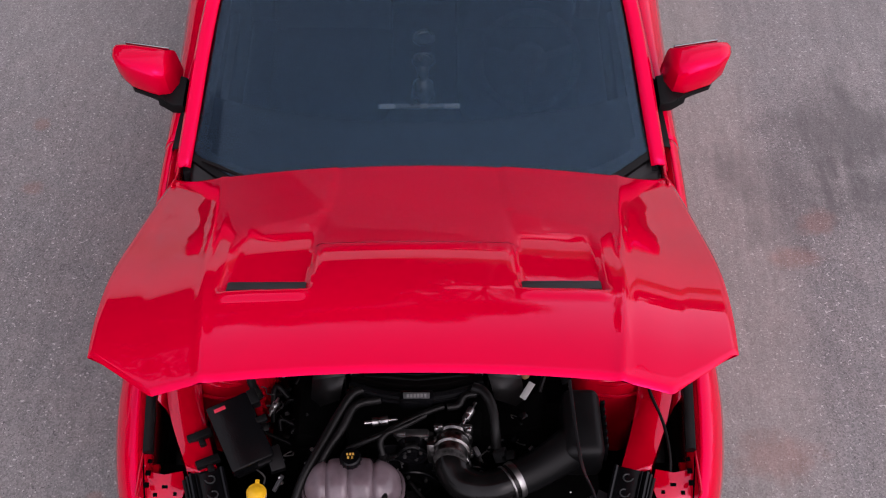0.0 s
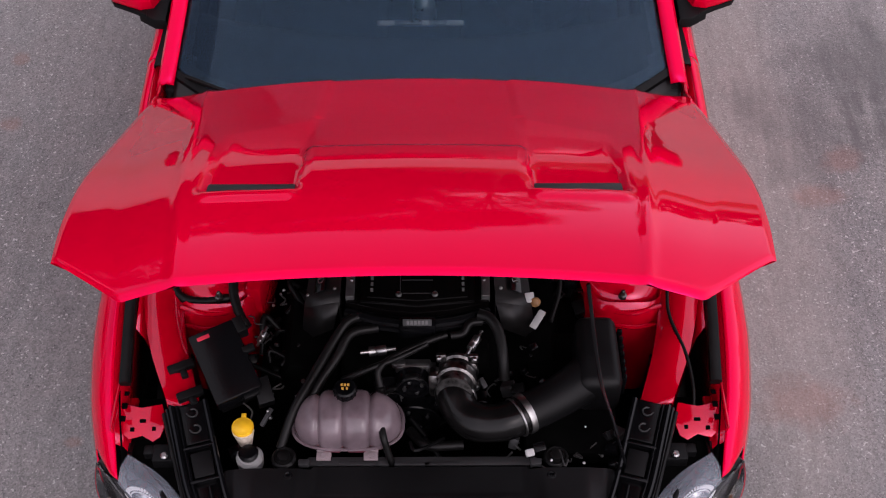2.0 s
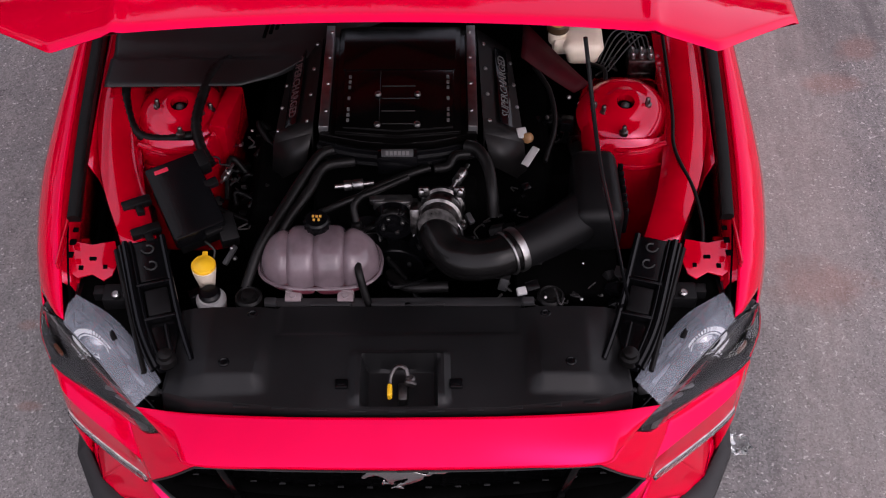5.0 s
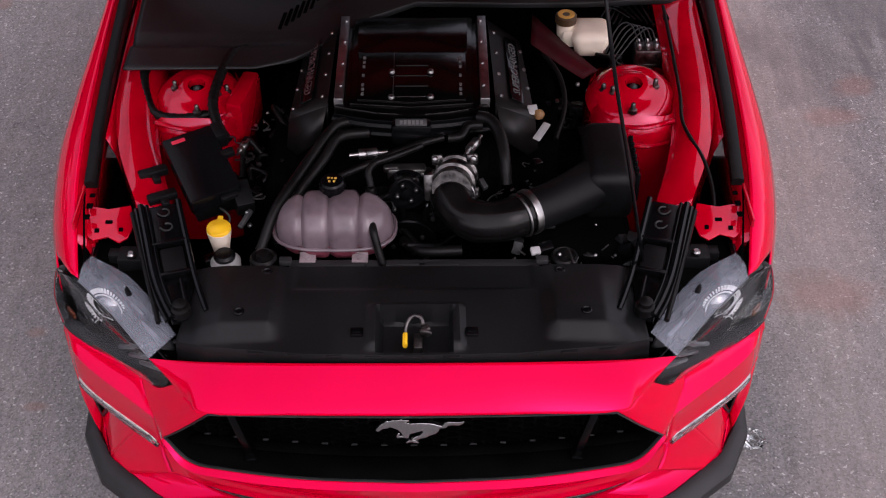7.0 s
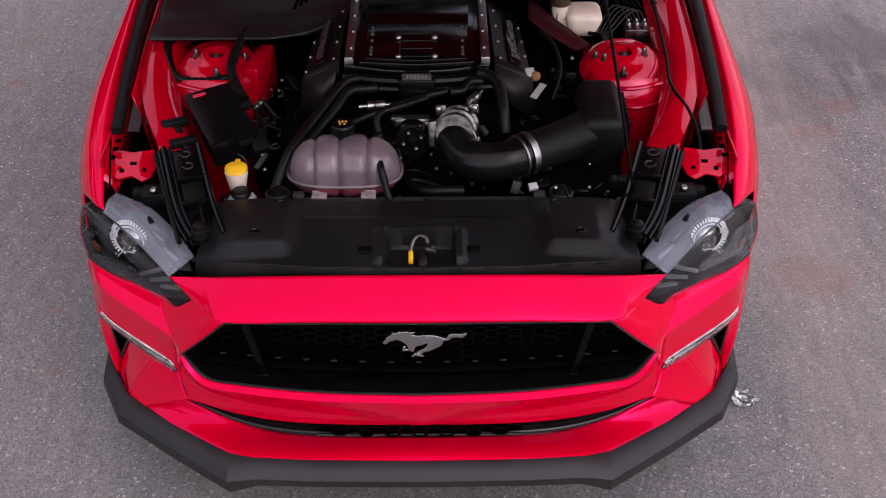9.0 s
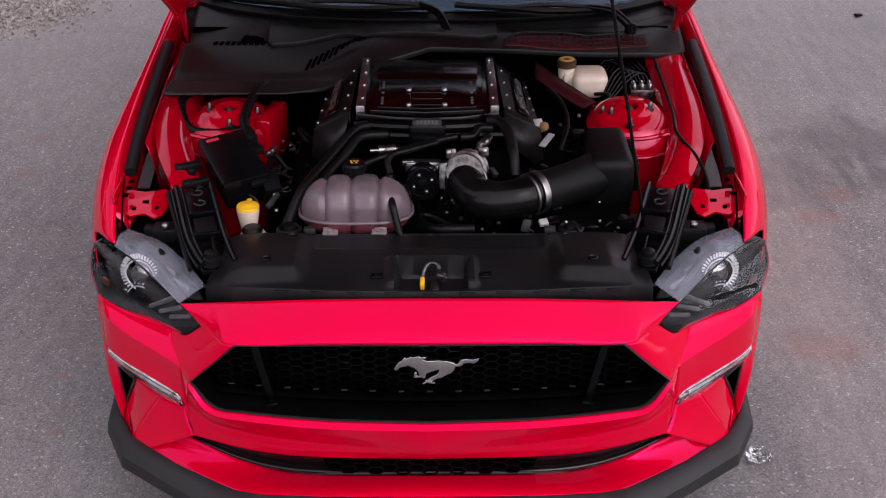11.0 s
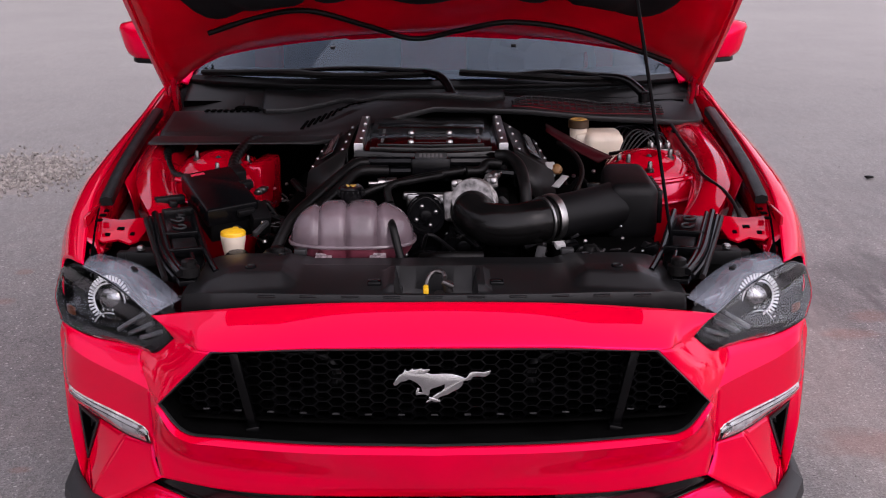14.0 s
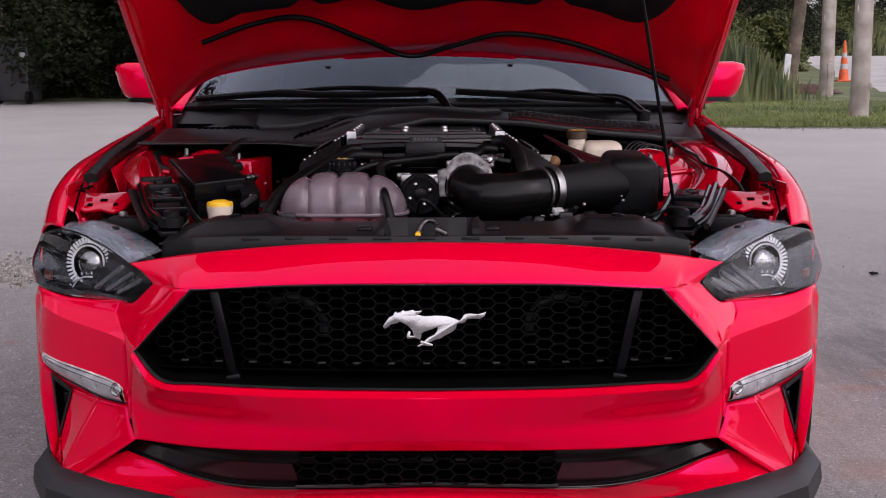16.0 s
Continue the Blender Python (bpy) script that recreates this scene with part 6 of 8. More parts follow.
for x, y, z, s in ((-0.02, 0.80, 0.895, (0.10, 0.03, 0.035)), (-0.06, 0.80, 0.905, (0.04, 0.02, 0.02)), (0.03, 0.795, 0.89, (0.03, 0.03, 0.03))):
    box(bm, (x, y, z), s, 0.006)
part("alloy_bracket", bm, ALLOY, engine, "dull alloy bracket")

# ---- intake: throttle body, rubber elbow, clamp, tube, air box ----
bm = B()
ax = frame_from((0.102, 0.750, 0.904), (0.98, -0.10, 0.1), (0.1, 0.30, 0.93))
lathe(bm, [(0.050, -0.050), (0.057, -0.048), (0.057, -0.036), (0.050, -0.032), (0.050, -0.018), (0.053, -0.014), (0.050, -0.008), (0.050, 0.010), (0.057, 0.014), (0.057, 0.022), (0.050, 0.026), (0.050, 0.06)], ax, 32)
for k in range(4):
    a = k * math.pi / 2 + 0.78
    for v in box(bm, (0.064 * math.cos(a), 0.064 * math.sin(a), -0.036), (0.030, 0.030, 0.016), 0.006):
        v.co = ax @ v.co
for v in box(bm, (-0.062, -0.01, 0.0), (0.030, 0.075, 0.050), 0.008):
    v.co = ax @ v.co
throttle = part("throttle_body", bm, THROTTLE, car, "machined alloy throttle body")
for k in range(4):
    a = k * math.pi / 2 + 0.78
    shared("bolt", BOLT, ax @ Matrix.Translation((0.070 * math.cos(a), 0.070 * math.sin(a), -0.027)), throttle)
bm = B()
tube(bm, [(0.096, 0.722, 0.893), (0.102, 0.690, 0.885), (0.122, 0.652, 0.876), (0.165, 0.628, 0.872), (0.230, 0.626, 0.879), (0.298, 0.652, 0.888)], lambda t: 0.0530 + 0.0025 * math.sin(18 * t) * (0.3 if t > 0.5 else 0.6), 28, 60)
elbow = part("intake_elbow", bm, ELBOW, car, "black rubber intake elbow")
d = Vector((0.86, 0.50, 0.02)).normalized()
for p, r, w in ((Vector((0.288, 0.647, 0.887)), 0.0580, 0.009), (Vector((0.266, 0.637, 0.884)), 0.0570, 0.003)):
    bm = B()
    m = d.to_track_quat("Z", "Y").to_matrix().to_4x4()
    m.translation = p
    lathe(bm, [(r - 0.004, -w), (r, -w), (r + 0.001, -w * 0.6), (r + 0.001, w * 0.6), (r, w), (r - 0.004, w)], m, 36, cap=False)
    for v in box(bm, (0.0, -r - 0.004, 0), (0.022, 0.012, 0.012), 0.003):
        v.co = m @ v.co
    part("hose_clamp", bm, ALLOY, elbow, "bright steel hose clamp")
bm = B()
ax2 = frame_from((0.099, 0.703, 0.889), (0.98, -0.2, 0.1), (0.1, 0.26, 0.95))
lathe(bm, [(0.058, -0.006), (0.060, -0.004), (0.060, 0.004), (0.058, 0.006)], ax2, 32, cap=False)
part("hose_clamp", bm, STEEL, elbow, "steel hose clamp")
bm = B()
tube(bm, [(0.290, 0.648, 0.887), (0.345, 0.676, 0.888), (0.40, 0.712, 0.888), (0.47, 0.765, 0.885)], lambda t: 0.0545 + 0.012 * t * t, 28, 24)
made = box(bm, (0, 0, 0), (0.128, 0.235, 0.150), 0.030, seg=4)
for v in made:
    k = (v.co.y + 0.1175) / 0.235
    v.co.x *= 1.0 - 0.10 * k
    if v.co.z > 0:
        v.co.z += 0.010 * k
    v.co += Vector((0.497, 0.815, 0.880))
airbox = part("air_box", bm, BLACK, car, "black moulded air box and tube")
for k in range(7):
    bm = B()
    box(bm, (0.567, 0.74 + 0.026 * k, 0.890), (0.014, 0.012, 0.085), 0.003)
    part("box_rib", bm, SATIN, airbox)
bm = B()
box(bm, (0.435, 0.865, 0.80), (0.26, 0.20, 0.06), 0.012)
box(bm, (0.42, 0.64, 0.79), (0.26, 0.16, 0.06), 0.012)
part("filter_tray", bm, DARK, airbox, "black filter tray")

# ---- coolant reservoir ----
def tank_half(lower):
    """Cross-sections along x, swelling into four lobes between the ribs."""
    bm = B()
    rows = []
    cuts = (-0.152, -0.080, -0.010, 0.064, 0.152)
    for i in range(81):
        x = -0.150 * math.cos(math.pi * i / 80)
        e = max(1 - abs(x / 0.1505) ** 3.2, 0) ** 0.5
        lo = max(c for c in cuts[:-1] if c <= x)
        hi = min(c for c in cuts if c > lo)
        g = 1.03 - 0.17 * abs(2 * (x - lo) / (hi - lo) - 1) ** 6 * (1 if abs(x) < 0.12 else 0.3)
        row = []
        for j in range(25):
            a = math.pi * j / 24 * (-1 if lower else 1)
            c, q = math.cos(a), math.sin(a)
            row.append(Vector((-0.200 + x, 0.652 + 0.083 * e * g * math.copysign(abs(c) ** 0.8, c), 0.836 + (0.062 if lower else 0.090) * e * g * math.copysign(abs(q) ** 0.85, q))))
        rows.append(row)
    add_grid(bm, rows)
    return bm


tank = part("coolant_tank", tank_half(False), TANK, car, "translucent pinkish ribbed coolant tank", sharp=60)
part("tank_base", tank_half(True), COOLANT, tank, "dark red coolant level", sharp=60)
bm = B()
ring = [Vector((-0.200 + 0.153 * math.copysign(abs(math.cos(a)) ** 0.72, math.cos(a)), 0.652 + 0.086 * math.copysign(abs(math.sin(a)) ** 0.72, math.sin(a)), 0.834)) for a in [2 * math.pi * k / 60 for k in range(61)]]
tube(bm, ring, 0.005, 8, 90, cap=False)
part("tank_seam", bm, TANK, tank, "moulded seam")
bm = B()
lathe(bm, [(0.024, -0.04), (0.024, -0.01), (0.030, -0.008), (0.031, 0.014), (0.027, 0.019), (0.006, 0.020)], Matrix.Translation((-0.204, 0.690, 0.938)), 28)
cap = part("tank_cap", bm, SATIN, tank, "black ribbed cap with gold print")
rib_bm = B()
box(rib_bm, (0, 0, 0), (0.005, 0.005, 0.016), 0.001)
RIB = mesh_of("cap_rib", rib_bm, SATIN)
for k in range(14):
    a = 2 * math.pi * k / 14
    shared("cap_rib", RIB, Matrix.Translation((-0.204 + 0.031 * math.cos(a), 0.690 + 0.031 * math.sin(a), 0.941)), cap)
for k, (dx, dy) in enumerate(((-0.009, 0.006), (0.0, 0.006), (0.009, 0.006), (-0.006, -0.006), (0.006, -0.006))):
    bm = B()
    box(bm, (-0.204 + dx, 0.690 + dy, 0.9585), (0.006, 0.008, 0.001), 0)
    part("cap_print", bm, GOLD, cap)
for x in (-0.265, -0.135):
    bm = B()
    box(bm, (x, 0.560, 0.812), (0.040, 0.030, 0.006), 0.002)
    box(bm, (x, 0.575, 0.802), (0.040, 0.006, 0.034), 0.002)
    lathe(bm, [(0.007, 0), (0.007, 0.006)], Matrix.Translation((x, 0.558, 0.815)), 10)
    part("tank_foot", bm, FOOT, tank, "pale tank foot")
bm = B()
tube(bm, [(-0.105, 0.610, 0.890), (-0.098, 0.575, 0.880), (-0.088, 0.555, 0.845), (-0.075, 0.535, 0.80)], 0.010, 10, 24)
part("overflow_hose", bm, RUBBER, tank, "black overflow hose")
bm = B()
lathe(bm, [(0.014, 0), (0.014, 0.012), (0.010, 0.02)], Matrix.Translation((-0.11, 0.725, 0.885)), 12)
tube(bm, [(-0.11, 0.725, 0.905), (-0.115, 0.76, 0.935), (-0.07, 0.80, 0.945), (0.02, 0.845, 0.952), (0.075, 0.866, 0.955)], 0.010, 10, 30)
tube(bm, [(-0.22, 0.745, 0.905), (-0.14, 0.765, 0.935), (-0.06, 0.795, 0.945), (0.02, 0.838, 0.950)], 0.009, 10, 30)
part("vent_hose", bm, RUBBER, tank, "black vent hose")

# ---- hoses, connectors and wiring ----
def hose(points, r, label, material=None, rib=0.0):
    bm = B()
    tube(bm, points, (lambda t: r + rib * math.sin(120 * t)) if rib else r, 12, 60 if rib else 0)
    return part("hose", bm, material or RUBBER, car, label)


hose([(-0.165, 0.925, 0.965), (-0.205, 0.905, 0.966), (-0.245, 0.850, 0.945), (-0.300, 0.750, 0.915), (-0.350, 0.66, 0.880), (-0.385, 0.58, 0.82)], 0.0135, "thick black radiator hose")
hose([(-0.12, 0.895, 0.950), (-0.195, 0.872, 0.952), (-0.232, 0.810, 0.930), (-0.285, 0.735, 0.895), (-0.330, 0.66, 0.85)], 0.0135, "thick black radiator hose")
hose([(0.165, 0.915, 0.985), (0.196, 0.900, 0.985), (0.222, 0.860, 0.965), (0.232, 0.800, 0.930), (0.236, 0.765, 0.880)], 0.016, "thick black bypass hose")
hose([(0.175, 0.905, 0.965), (0.140, 0.895, 0.968), (0.120, 0.870, 0.955), (0.085, 0.862, 0.955)], 0.012, "black breather hose")
hose([(-0.734, 1.27, 0.935), (-0.755, 1.18, 0.935), (-0.715, 1.055, 0.905), (-0.640, 1.030, 0.898), (-0.555, 1.040, 0.905)], 0.013, "black wiring conduit", rib=0.001)
hose([(-0.482, 1.30, 0.945), (-0.520, 1.22, 0.965), (-0.548, 1.070, 0.940), (-0.530, 0.985, 0.915), (-0.500, 0.94, 0.89)], 0.014, "black wiring conduit", rib=0.001)
hose([(0.730, 1.50, 0.955), (0.728, 1.25, 0.938), (0.722, 1.08, 0.936), (0.715, 0.96, 0.925), (0.752, 0.83, 0.905), (0.765, 0.73, 0.875), (0.760, 0.66, 0.83)], 0.005, "thin black cable")
hose([(0.12, 0.60, 0.80), (0.02, 0.60, 0.80), (-0.03, 0.66, 0.78)], 0.014, "black lower hose")
hose([(0.52, 1.33, 0.90), (0.56, 1.28, 0.915), (0.545, 1.20, 0.90), (0.50, 1.14, 0.87)], 0.006, "thin black pipe")
hose([(0.36, 1.26, 0.95), (0.40, 1.18, 0.93), (0.41, 1.08, 0.90), (0.38, 0.98, 0.86)], 0.007, "thin black pipe")
for k in range(5):
    hose([(0.53 + 0.016 * k, 1.45, 0.925), (0.57 + 0.02 * k, 1.50 + 0.01 * k, 0.95), (0.63 + 0.016 * k, 1.47 - 0.01 * k, 0.935)], 0.0035, "thin dark brake line", SATIN)
random.seed(11)
for k in range(26):
    x, y = random.choice(((-0.42, 0.93), (0.36, 0.93), (-0.40, 0.70), (0.36, 0.58), (-0.36, 1.05), (0.40, 1.12), (0.30, 0.78), (0.0, 0.66)))
    x, y, z = x + random.uniform(-0.07, 0.07), y + random.uniform(-0.08, 0.08), random.uniform(0.76, 0.84)
    hose([(x, y, z), (x + random.uniform(-0.05, 0.05), y + random.uniform(-0.06, 0.06), z + random.uniform(0.0, 0.05)), (x + random.uniform(-0.1, 0.1), y + random.uniform(-0.1, 0.1), z - random.uniform(0.0, 0.05))], random.uniform(0.004, 0.009), "thin black wire", BLACK)
for k in range(34):
    x, y = random.choice(((-0.43, 0.93), (0.35, 0.90), (-0.41, 0.72), (0.38, 0.58), (-0.38, 1.05), (0.41, 1.12), (0.30, 0.80), (0.30, 0.56), (0.52, 0.57), (-0.45, 0.60)))
    bm = B()
    s = random.uniform(0.014, 0.04)
    box(bm, (x + random.uniform(-0.07, 0.07), y + random.uniform(-0.07, 0.07), random.uniform(0.77, 0.85)), (s, s * random.uniform(0.6, 1.4), s * random.uniform(0.6, 1.2)), 0.003, Euler((random.uniform(-0.5, 0.5), random.uniform(-0.5, 0.5), random.uniform(0, 3))).to_matrix().to_4x4())
    part("connector", bm, random.choice((BLACK, SATIN, TRIM)), car, "small black connector")
for x, y, z, rz, s, material, label in ((-0.118, 0.828, 0.932, 8, 1.0, ALLOY, "silver quick-fit pipe joint"), (0.152, 0.845, 0.945, 62, 0.9, ALLOY, "silver quick-fit pipe joint"), (-0.455, 0.905, 0.895, 70, 0.7, STEEL, "dull metal plug")):
    bm = B()
    m = pose(x, y, z, 0, 90, rz)
    m = Matrix.Translation((x, y, z)) @ Matrix.Rotation(radians(rz), 4, "Z") @ Matrix.Rotation(radians(90), 4, "Y")
    lathe(bm, [(0.006 * s, -0.05 * s), (0.006 * s, -0.026 * s), (0.014 * s, -0.026 * s), (0.014 * s, -0.008 * s), (0.011 * s, -0.006 * s), (0.014 * s, -0.002 * s), (0.014 * s, 0.022 * s), (0.006 * s, 0.024 * s), (0.006 * s, 0.05 * s)], m, 18)
    part("pipe_joint", bm, material, car, label)
for x, y, z, rz, size, material, label in ((0.338, 0.955, 0.905, -35, (0.022, 0.060, 0.004), WHITE, "white paper tag"), (0.316, 1.015, 0.925, 10, (0.026, 0.030, 0.030), WHITE, "white plug"), (0.300, 0.548, 0.845, 15, (0.024, 0.020, 0.012), WHITE, "white plug"), (-0.425, 0.655, 0.86, -30, (0.012, 0.055, 0.012), TRIM, "taped grey wire"), (-0.44, 0.735, 0.865, 20, (0.045, 0.075, 0.05), BLACK, "black relay block"), (0.175, 0.735, 0.905, 30, (0.014, 0.03, 0.014), TRIM, "grey sensor plug")):
    bm = B()
    box(bm, (x, y, z), size, 0.002, Matrix.Rotation(radians(rz), 4, "Z") @ Matrix.Rotation(radians(20), 4, "X"))
    part("small_plug", bm, material, car, label)
bm = B()
lathe(bm, [(0.014, 0), (0.014, 0.012), (0.008, 0.016)], pose(0.335, 1.005, 0.925, 60, 0, -30), 14)
part("small_cap", bm, OCHRE, car, "ochre cap")

bm = B()
box(bm, (-0.478, 1.13, 0.855), (0.05, 0.17, 0.15), 0.012, Matrix.Rotation(radians(-12), 4, "Z"))
part("bay_panel", bm, RED_BAY, car, "red inner bay panel")
for k in range(26):
    x, y = random.choice(((-0.42, 0.93), (0.37, 0.90), (-0.40, 0.74), (0.40, 0.58), (-0.38, 1.10), (0.41, 1.16), (0.28, 0.82), (0.0, 0.74), (0.52, 0.57), (-0.46, 1.10)))
    s = random.uniform(0.35, 0.75)
    shared("bolt", BOLT, Matrix.Translation((x + random.uniform(-0.08, 0.08), y + random.uniform(-0.09, 0.09), random.uniform(0.80, 0.88))) @ Euler((random.uniform(-0.7, 0.7), random.uniform(-0.7, 0.7), 0)).to_matrix().to_4x4() @ Matrix.Diagonal((s, s, 1.2 * s, 1)), engine)

# fine looms and clips that glint in the dark of the bay
LOOM = mat("dusty_wire_sheath", (0.014, 0.013, 0.013), 0.45, var=0.5, vscale=40, spec=0.35)
for k in range(48):
    x, y = random.choice(((-0.42, 0.93), (0.37, 0.92), (-0.41, 0.74), (0.40, 0.58), (-0.38, 1.10), (0.41, 1.16), (0.28, 0.84), (0.0, 0.72), (0.52, 0.56), (-0.10, 0.80), (0.56, 1.40), (0.30, 0.58)))
    x, y, z = x + random.uniform(-0.07, 0.07), y + random.uniform(-0.07, 0.07), random.uniform(0.785, 0.845)
    pts = [(x, y, z)]
    for q in range(3):
        pts.append((pts[-1][0] + random.uniform(-0.025, 0.025), pts[-1][1] + random.uniform(-0.025, 0.025), pts[-1][2] + random.uniform(-0.014, 0.014)))
    hose(pts, random.uniform(0.0014, 0.0032), "fine dusty wire", random.choice((LOOM, LOOM, TRIM)))

# ---- fuse box ----
bm = B()
m = frame_from((-0.545, 0.795, 0.930), (0.117, 0.056, 0.010), (-0.105, 0.205, 0.05))
prism(bm, [(-0.066, -0.112), (0.060, -0.112), (0.066, -0.104), (0.066, 0.0), (0.058, 0.006), (0.058, 0.02), (0.066, 0.026), (0.066, 0.108), (0.060, 0.114), (-0.066, 0.114), (-0.070, 0.108), (-0.070, -0.106)], 0.045, m, r=0.007)
fuse = part("fuse_box", bm, SATIN, car, "black fuse box lid with red label")
bm = B()
for c, s in (((0.0, 0.0, -0.065), (0.12, 0.21, 0.06)), ((0.030, -0.116, -0.022), (0.045, 0.014, 0.018)), ((0.066, 0.012, -0.012), (0.05, 0.022, 0.020)), ((0.078, 0.09, -0.025), (0.03, 0.05, 0.05))):
    for v in box(bm, c, s, 0.004):
        v.co = m @ v.co
part("fuse_base", bm, BLACK, fuse, "black fuse box base")
bm = B()
for v in box(bm, (-0.030, 0.092, 0.001), (0.036, 0.012, 0.0014), 0.0005):
    v.co = m @ v.co
part("fuse_label", bm, BADGE_RED, fuse, "small red label")
for p, rz in (((-0.675, 0.800, 0.895), 25), ((-0.640, 0.715, 0.885), 25)):
    bm = B()
    box(bm, p, (0.075, 0.026, 0.022), 0.004, Matrix.Rotation(radians(rz), 4, "Z"))
    box(bm, (p[0] + 0.01, p[1] - 0.018, p[2] - 0.005), (0.02, 0.03, 0.02), 0.004, Matrix.Rotation(radians(rz), 4, "Z"))
    part("cable_clip", bm, BLACK, fuse, "black cable clip")

# ---- fluid fillers ----
bm = B()
lathe(bm, [(0.020, -0.07), (0.024, -0.045), (0.030, -0.012), (0.031, 0.0)], Matrix.Translation((-0.489, 0.624, 0.852)), 24)
washer = part("washer_filler", bm, CREAM, car, "cream washer filler neck with yellow cap")
bm = B()
lathe(bm, [(0.030, -0.006), (0.031, 0.004), (0.029, 0.008), (0.020, 0.009), (0.016, 0.012), (0.004, 0.013)], Matrix.Translation((-0.489, 0.626, 0.853)), 28)
box(bm, (-0.489, 0.662, 0.858), (0.014, 0.014, 0.006), 0.002)
part("washer_cap", bm, YELLOW, washer, "yellow snap cap")
bm = B()
lathe(bm, [(0.036, -0.04), (0.038, -0.01), (0.030, 0.0)], Matrix.Translation((-0.470, 0.562, 0.812)), 24)
part("filler_base", bm, WHITE, washer, "white lower neck")
bm = B()
lathe(bm, [(0.026, -0.01), (0.028, 0.012), (0.022, 0.018), (0.005, 0.019)], Matrix.Translation((-0.472, 0.566, 0.808)), 20)
part("black_cap", bm, SATIN, washer, "black screw cap")
bm = B()
made = box(bm, (0, 0, 0), (0.115, 0.115, 0.085), 0.026, seg=4)
for v in made:
    if v.co.z < 0:
        v.co.x *= 0.82
        v.co.y *= 0.85
    v.co += Vector((0.505, 1.390, 0.918))
box(bm, (0.455, 1.395, 0.925), (0.07, 0.06, 0.06), 0.016)
brake = part("brake_reservoir", bm, CREAM, car, "cream brake fluid reservoir with dark cap")
bm = B()
lathe(bm, [(0.024, -0.050), (0.026, -0.022), (0.026, -0.006)], Matrix.Translation((0.433, 1.400, 0.975)), 26)
part("filler_neck", bm, CREAM, brake, "cream filler neck")
bm = B()
lathe(bm, [(0.026, -0.010), (0.031, -0.008), (0.031, 0.012), (0.027, 0.016), (0.006, 0.016)], Matrix.Translation((0.433, 1.400, 0.975)), 26)
part("brake_cap", bm, CAPBROWN, brake, "dark brown cap with ochre print")
bm = B()
lathe(bm, [(0.025, 0), (0.024, 0.0015), (0.012, 0.0015), (0.011, 0)], Matrix.Translation((0.433, 1.400, 0.991)), 24, cap=False)
part("cap_print", bm, GOLD, brake)
bm = B()
box(bm, (0.668, 1.345, 0.890), (0.075, 0.055, 0.055), 0.005)
box(bm, (0.668, 1.340, 0.845), (0.060, 0.050, 0.060), 0.005)
abs_block = part("valve_block", bm, THROTTLE, car, "alloy brake valve block")
for k in range(6):
    bm = B()
    lathe(bm, [(0.007, 0), (0.007, 0.012), (0.004, 0.017)], Matrix.Translation((0.643 + 0.025 * (k % 3), 1.333 + 0.026 * (k // 3), 0.917)), 10)
    part("pipe_nut", bm, STEEL, abs_block, "steel pipe nut")
for k in range(5):
    hose([(0.643 + 0.012 * k, 1.335 + 0.02 * (k % 2), 0.930), (0.620 + 0.015 * k, 1.40, 0.958 - 0.004 * k), (0.585 + 0.012 * k, 1.40 - 0.012 * k, 0.945), (0.548 + 0.006 * k, 1.335 - 0.01 * k, 0.900)], 0.0022, "thin grey brake line", TRIM)
bm = B()
add_grid(bm, [cr([Vector(a), Vector(a).lerp(Vector(b), 0.5) + Vector((0, 0, -0.004)), Vector(b)], 12) for a, b in (((0.338, 1.430, 0.974), (0.514, 1.228, 0.914)), ((0.332, 1.345, 0.984), (0.496, 1.215, 0.912)), ((0.324, 1.262, 0.984), (0.470, 1.204, 0.902)))])
part("brace_plate", bm, DIMRED, car, "dark red sheet steel brace", thick=0.004)

# ---- cowl, wipers, prop rod ----
def cowl_front(x):
    return (float(np.interp(x, [-0.84, -0.795, -0.44, -0.345, -0.25, -0.13, 0.0, 0.28, 0.50, 0.81, 0.84], [1.165, 1.163, 1.165, 1.212, 1.285, 1.365, 1.405, 1.415, 1.465, 1.54, 1.55])),
            float(np.interp(x, [-0.84, -0.795, -0.44, -0.345, -0.20, 0.0, 0.28, 0.50, 0.81, 0.84], [0.946, 0.947, 0.942, 0.944, 0.985, 1.026, 1.015, 0.985, 0.955, 0.955])))


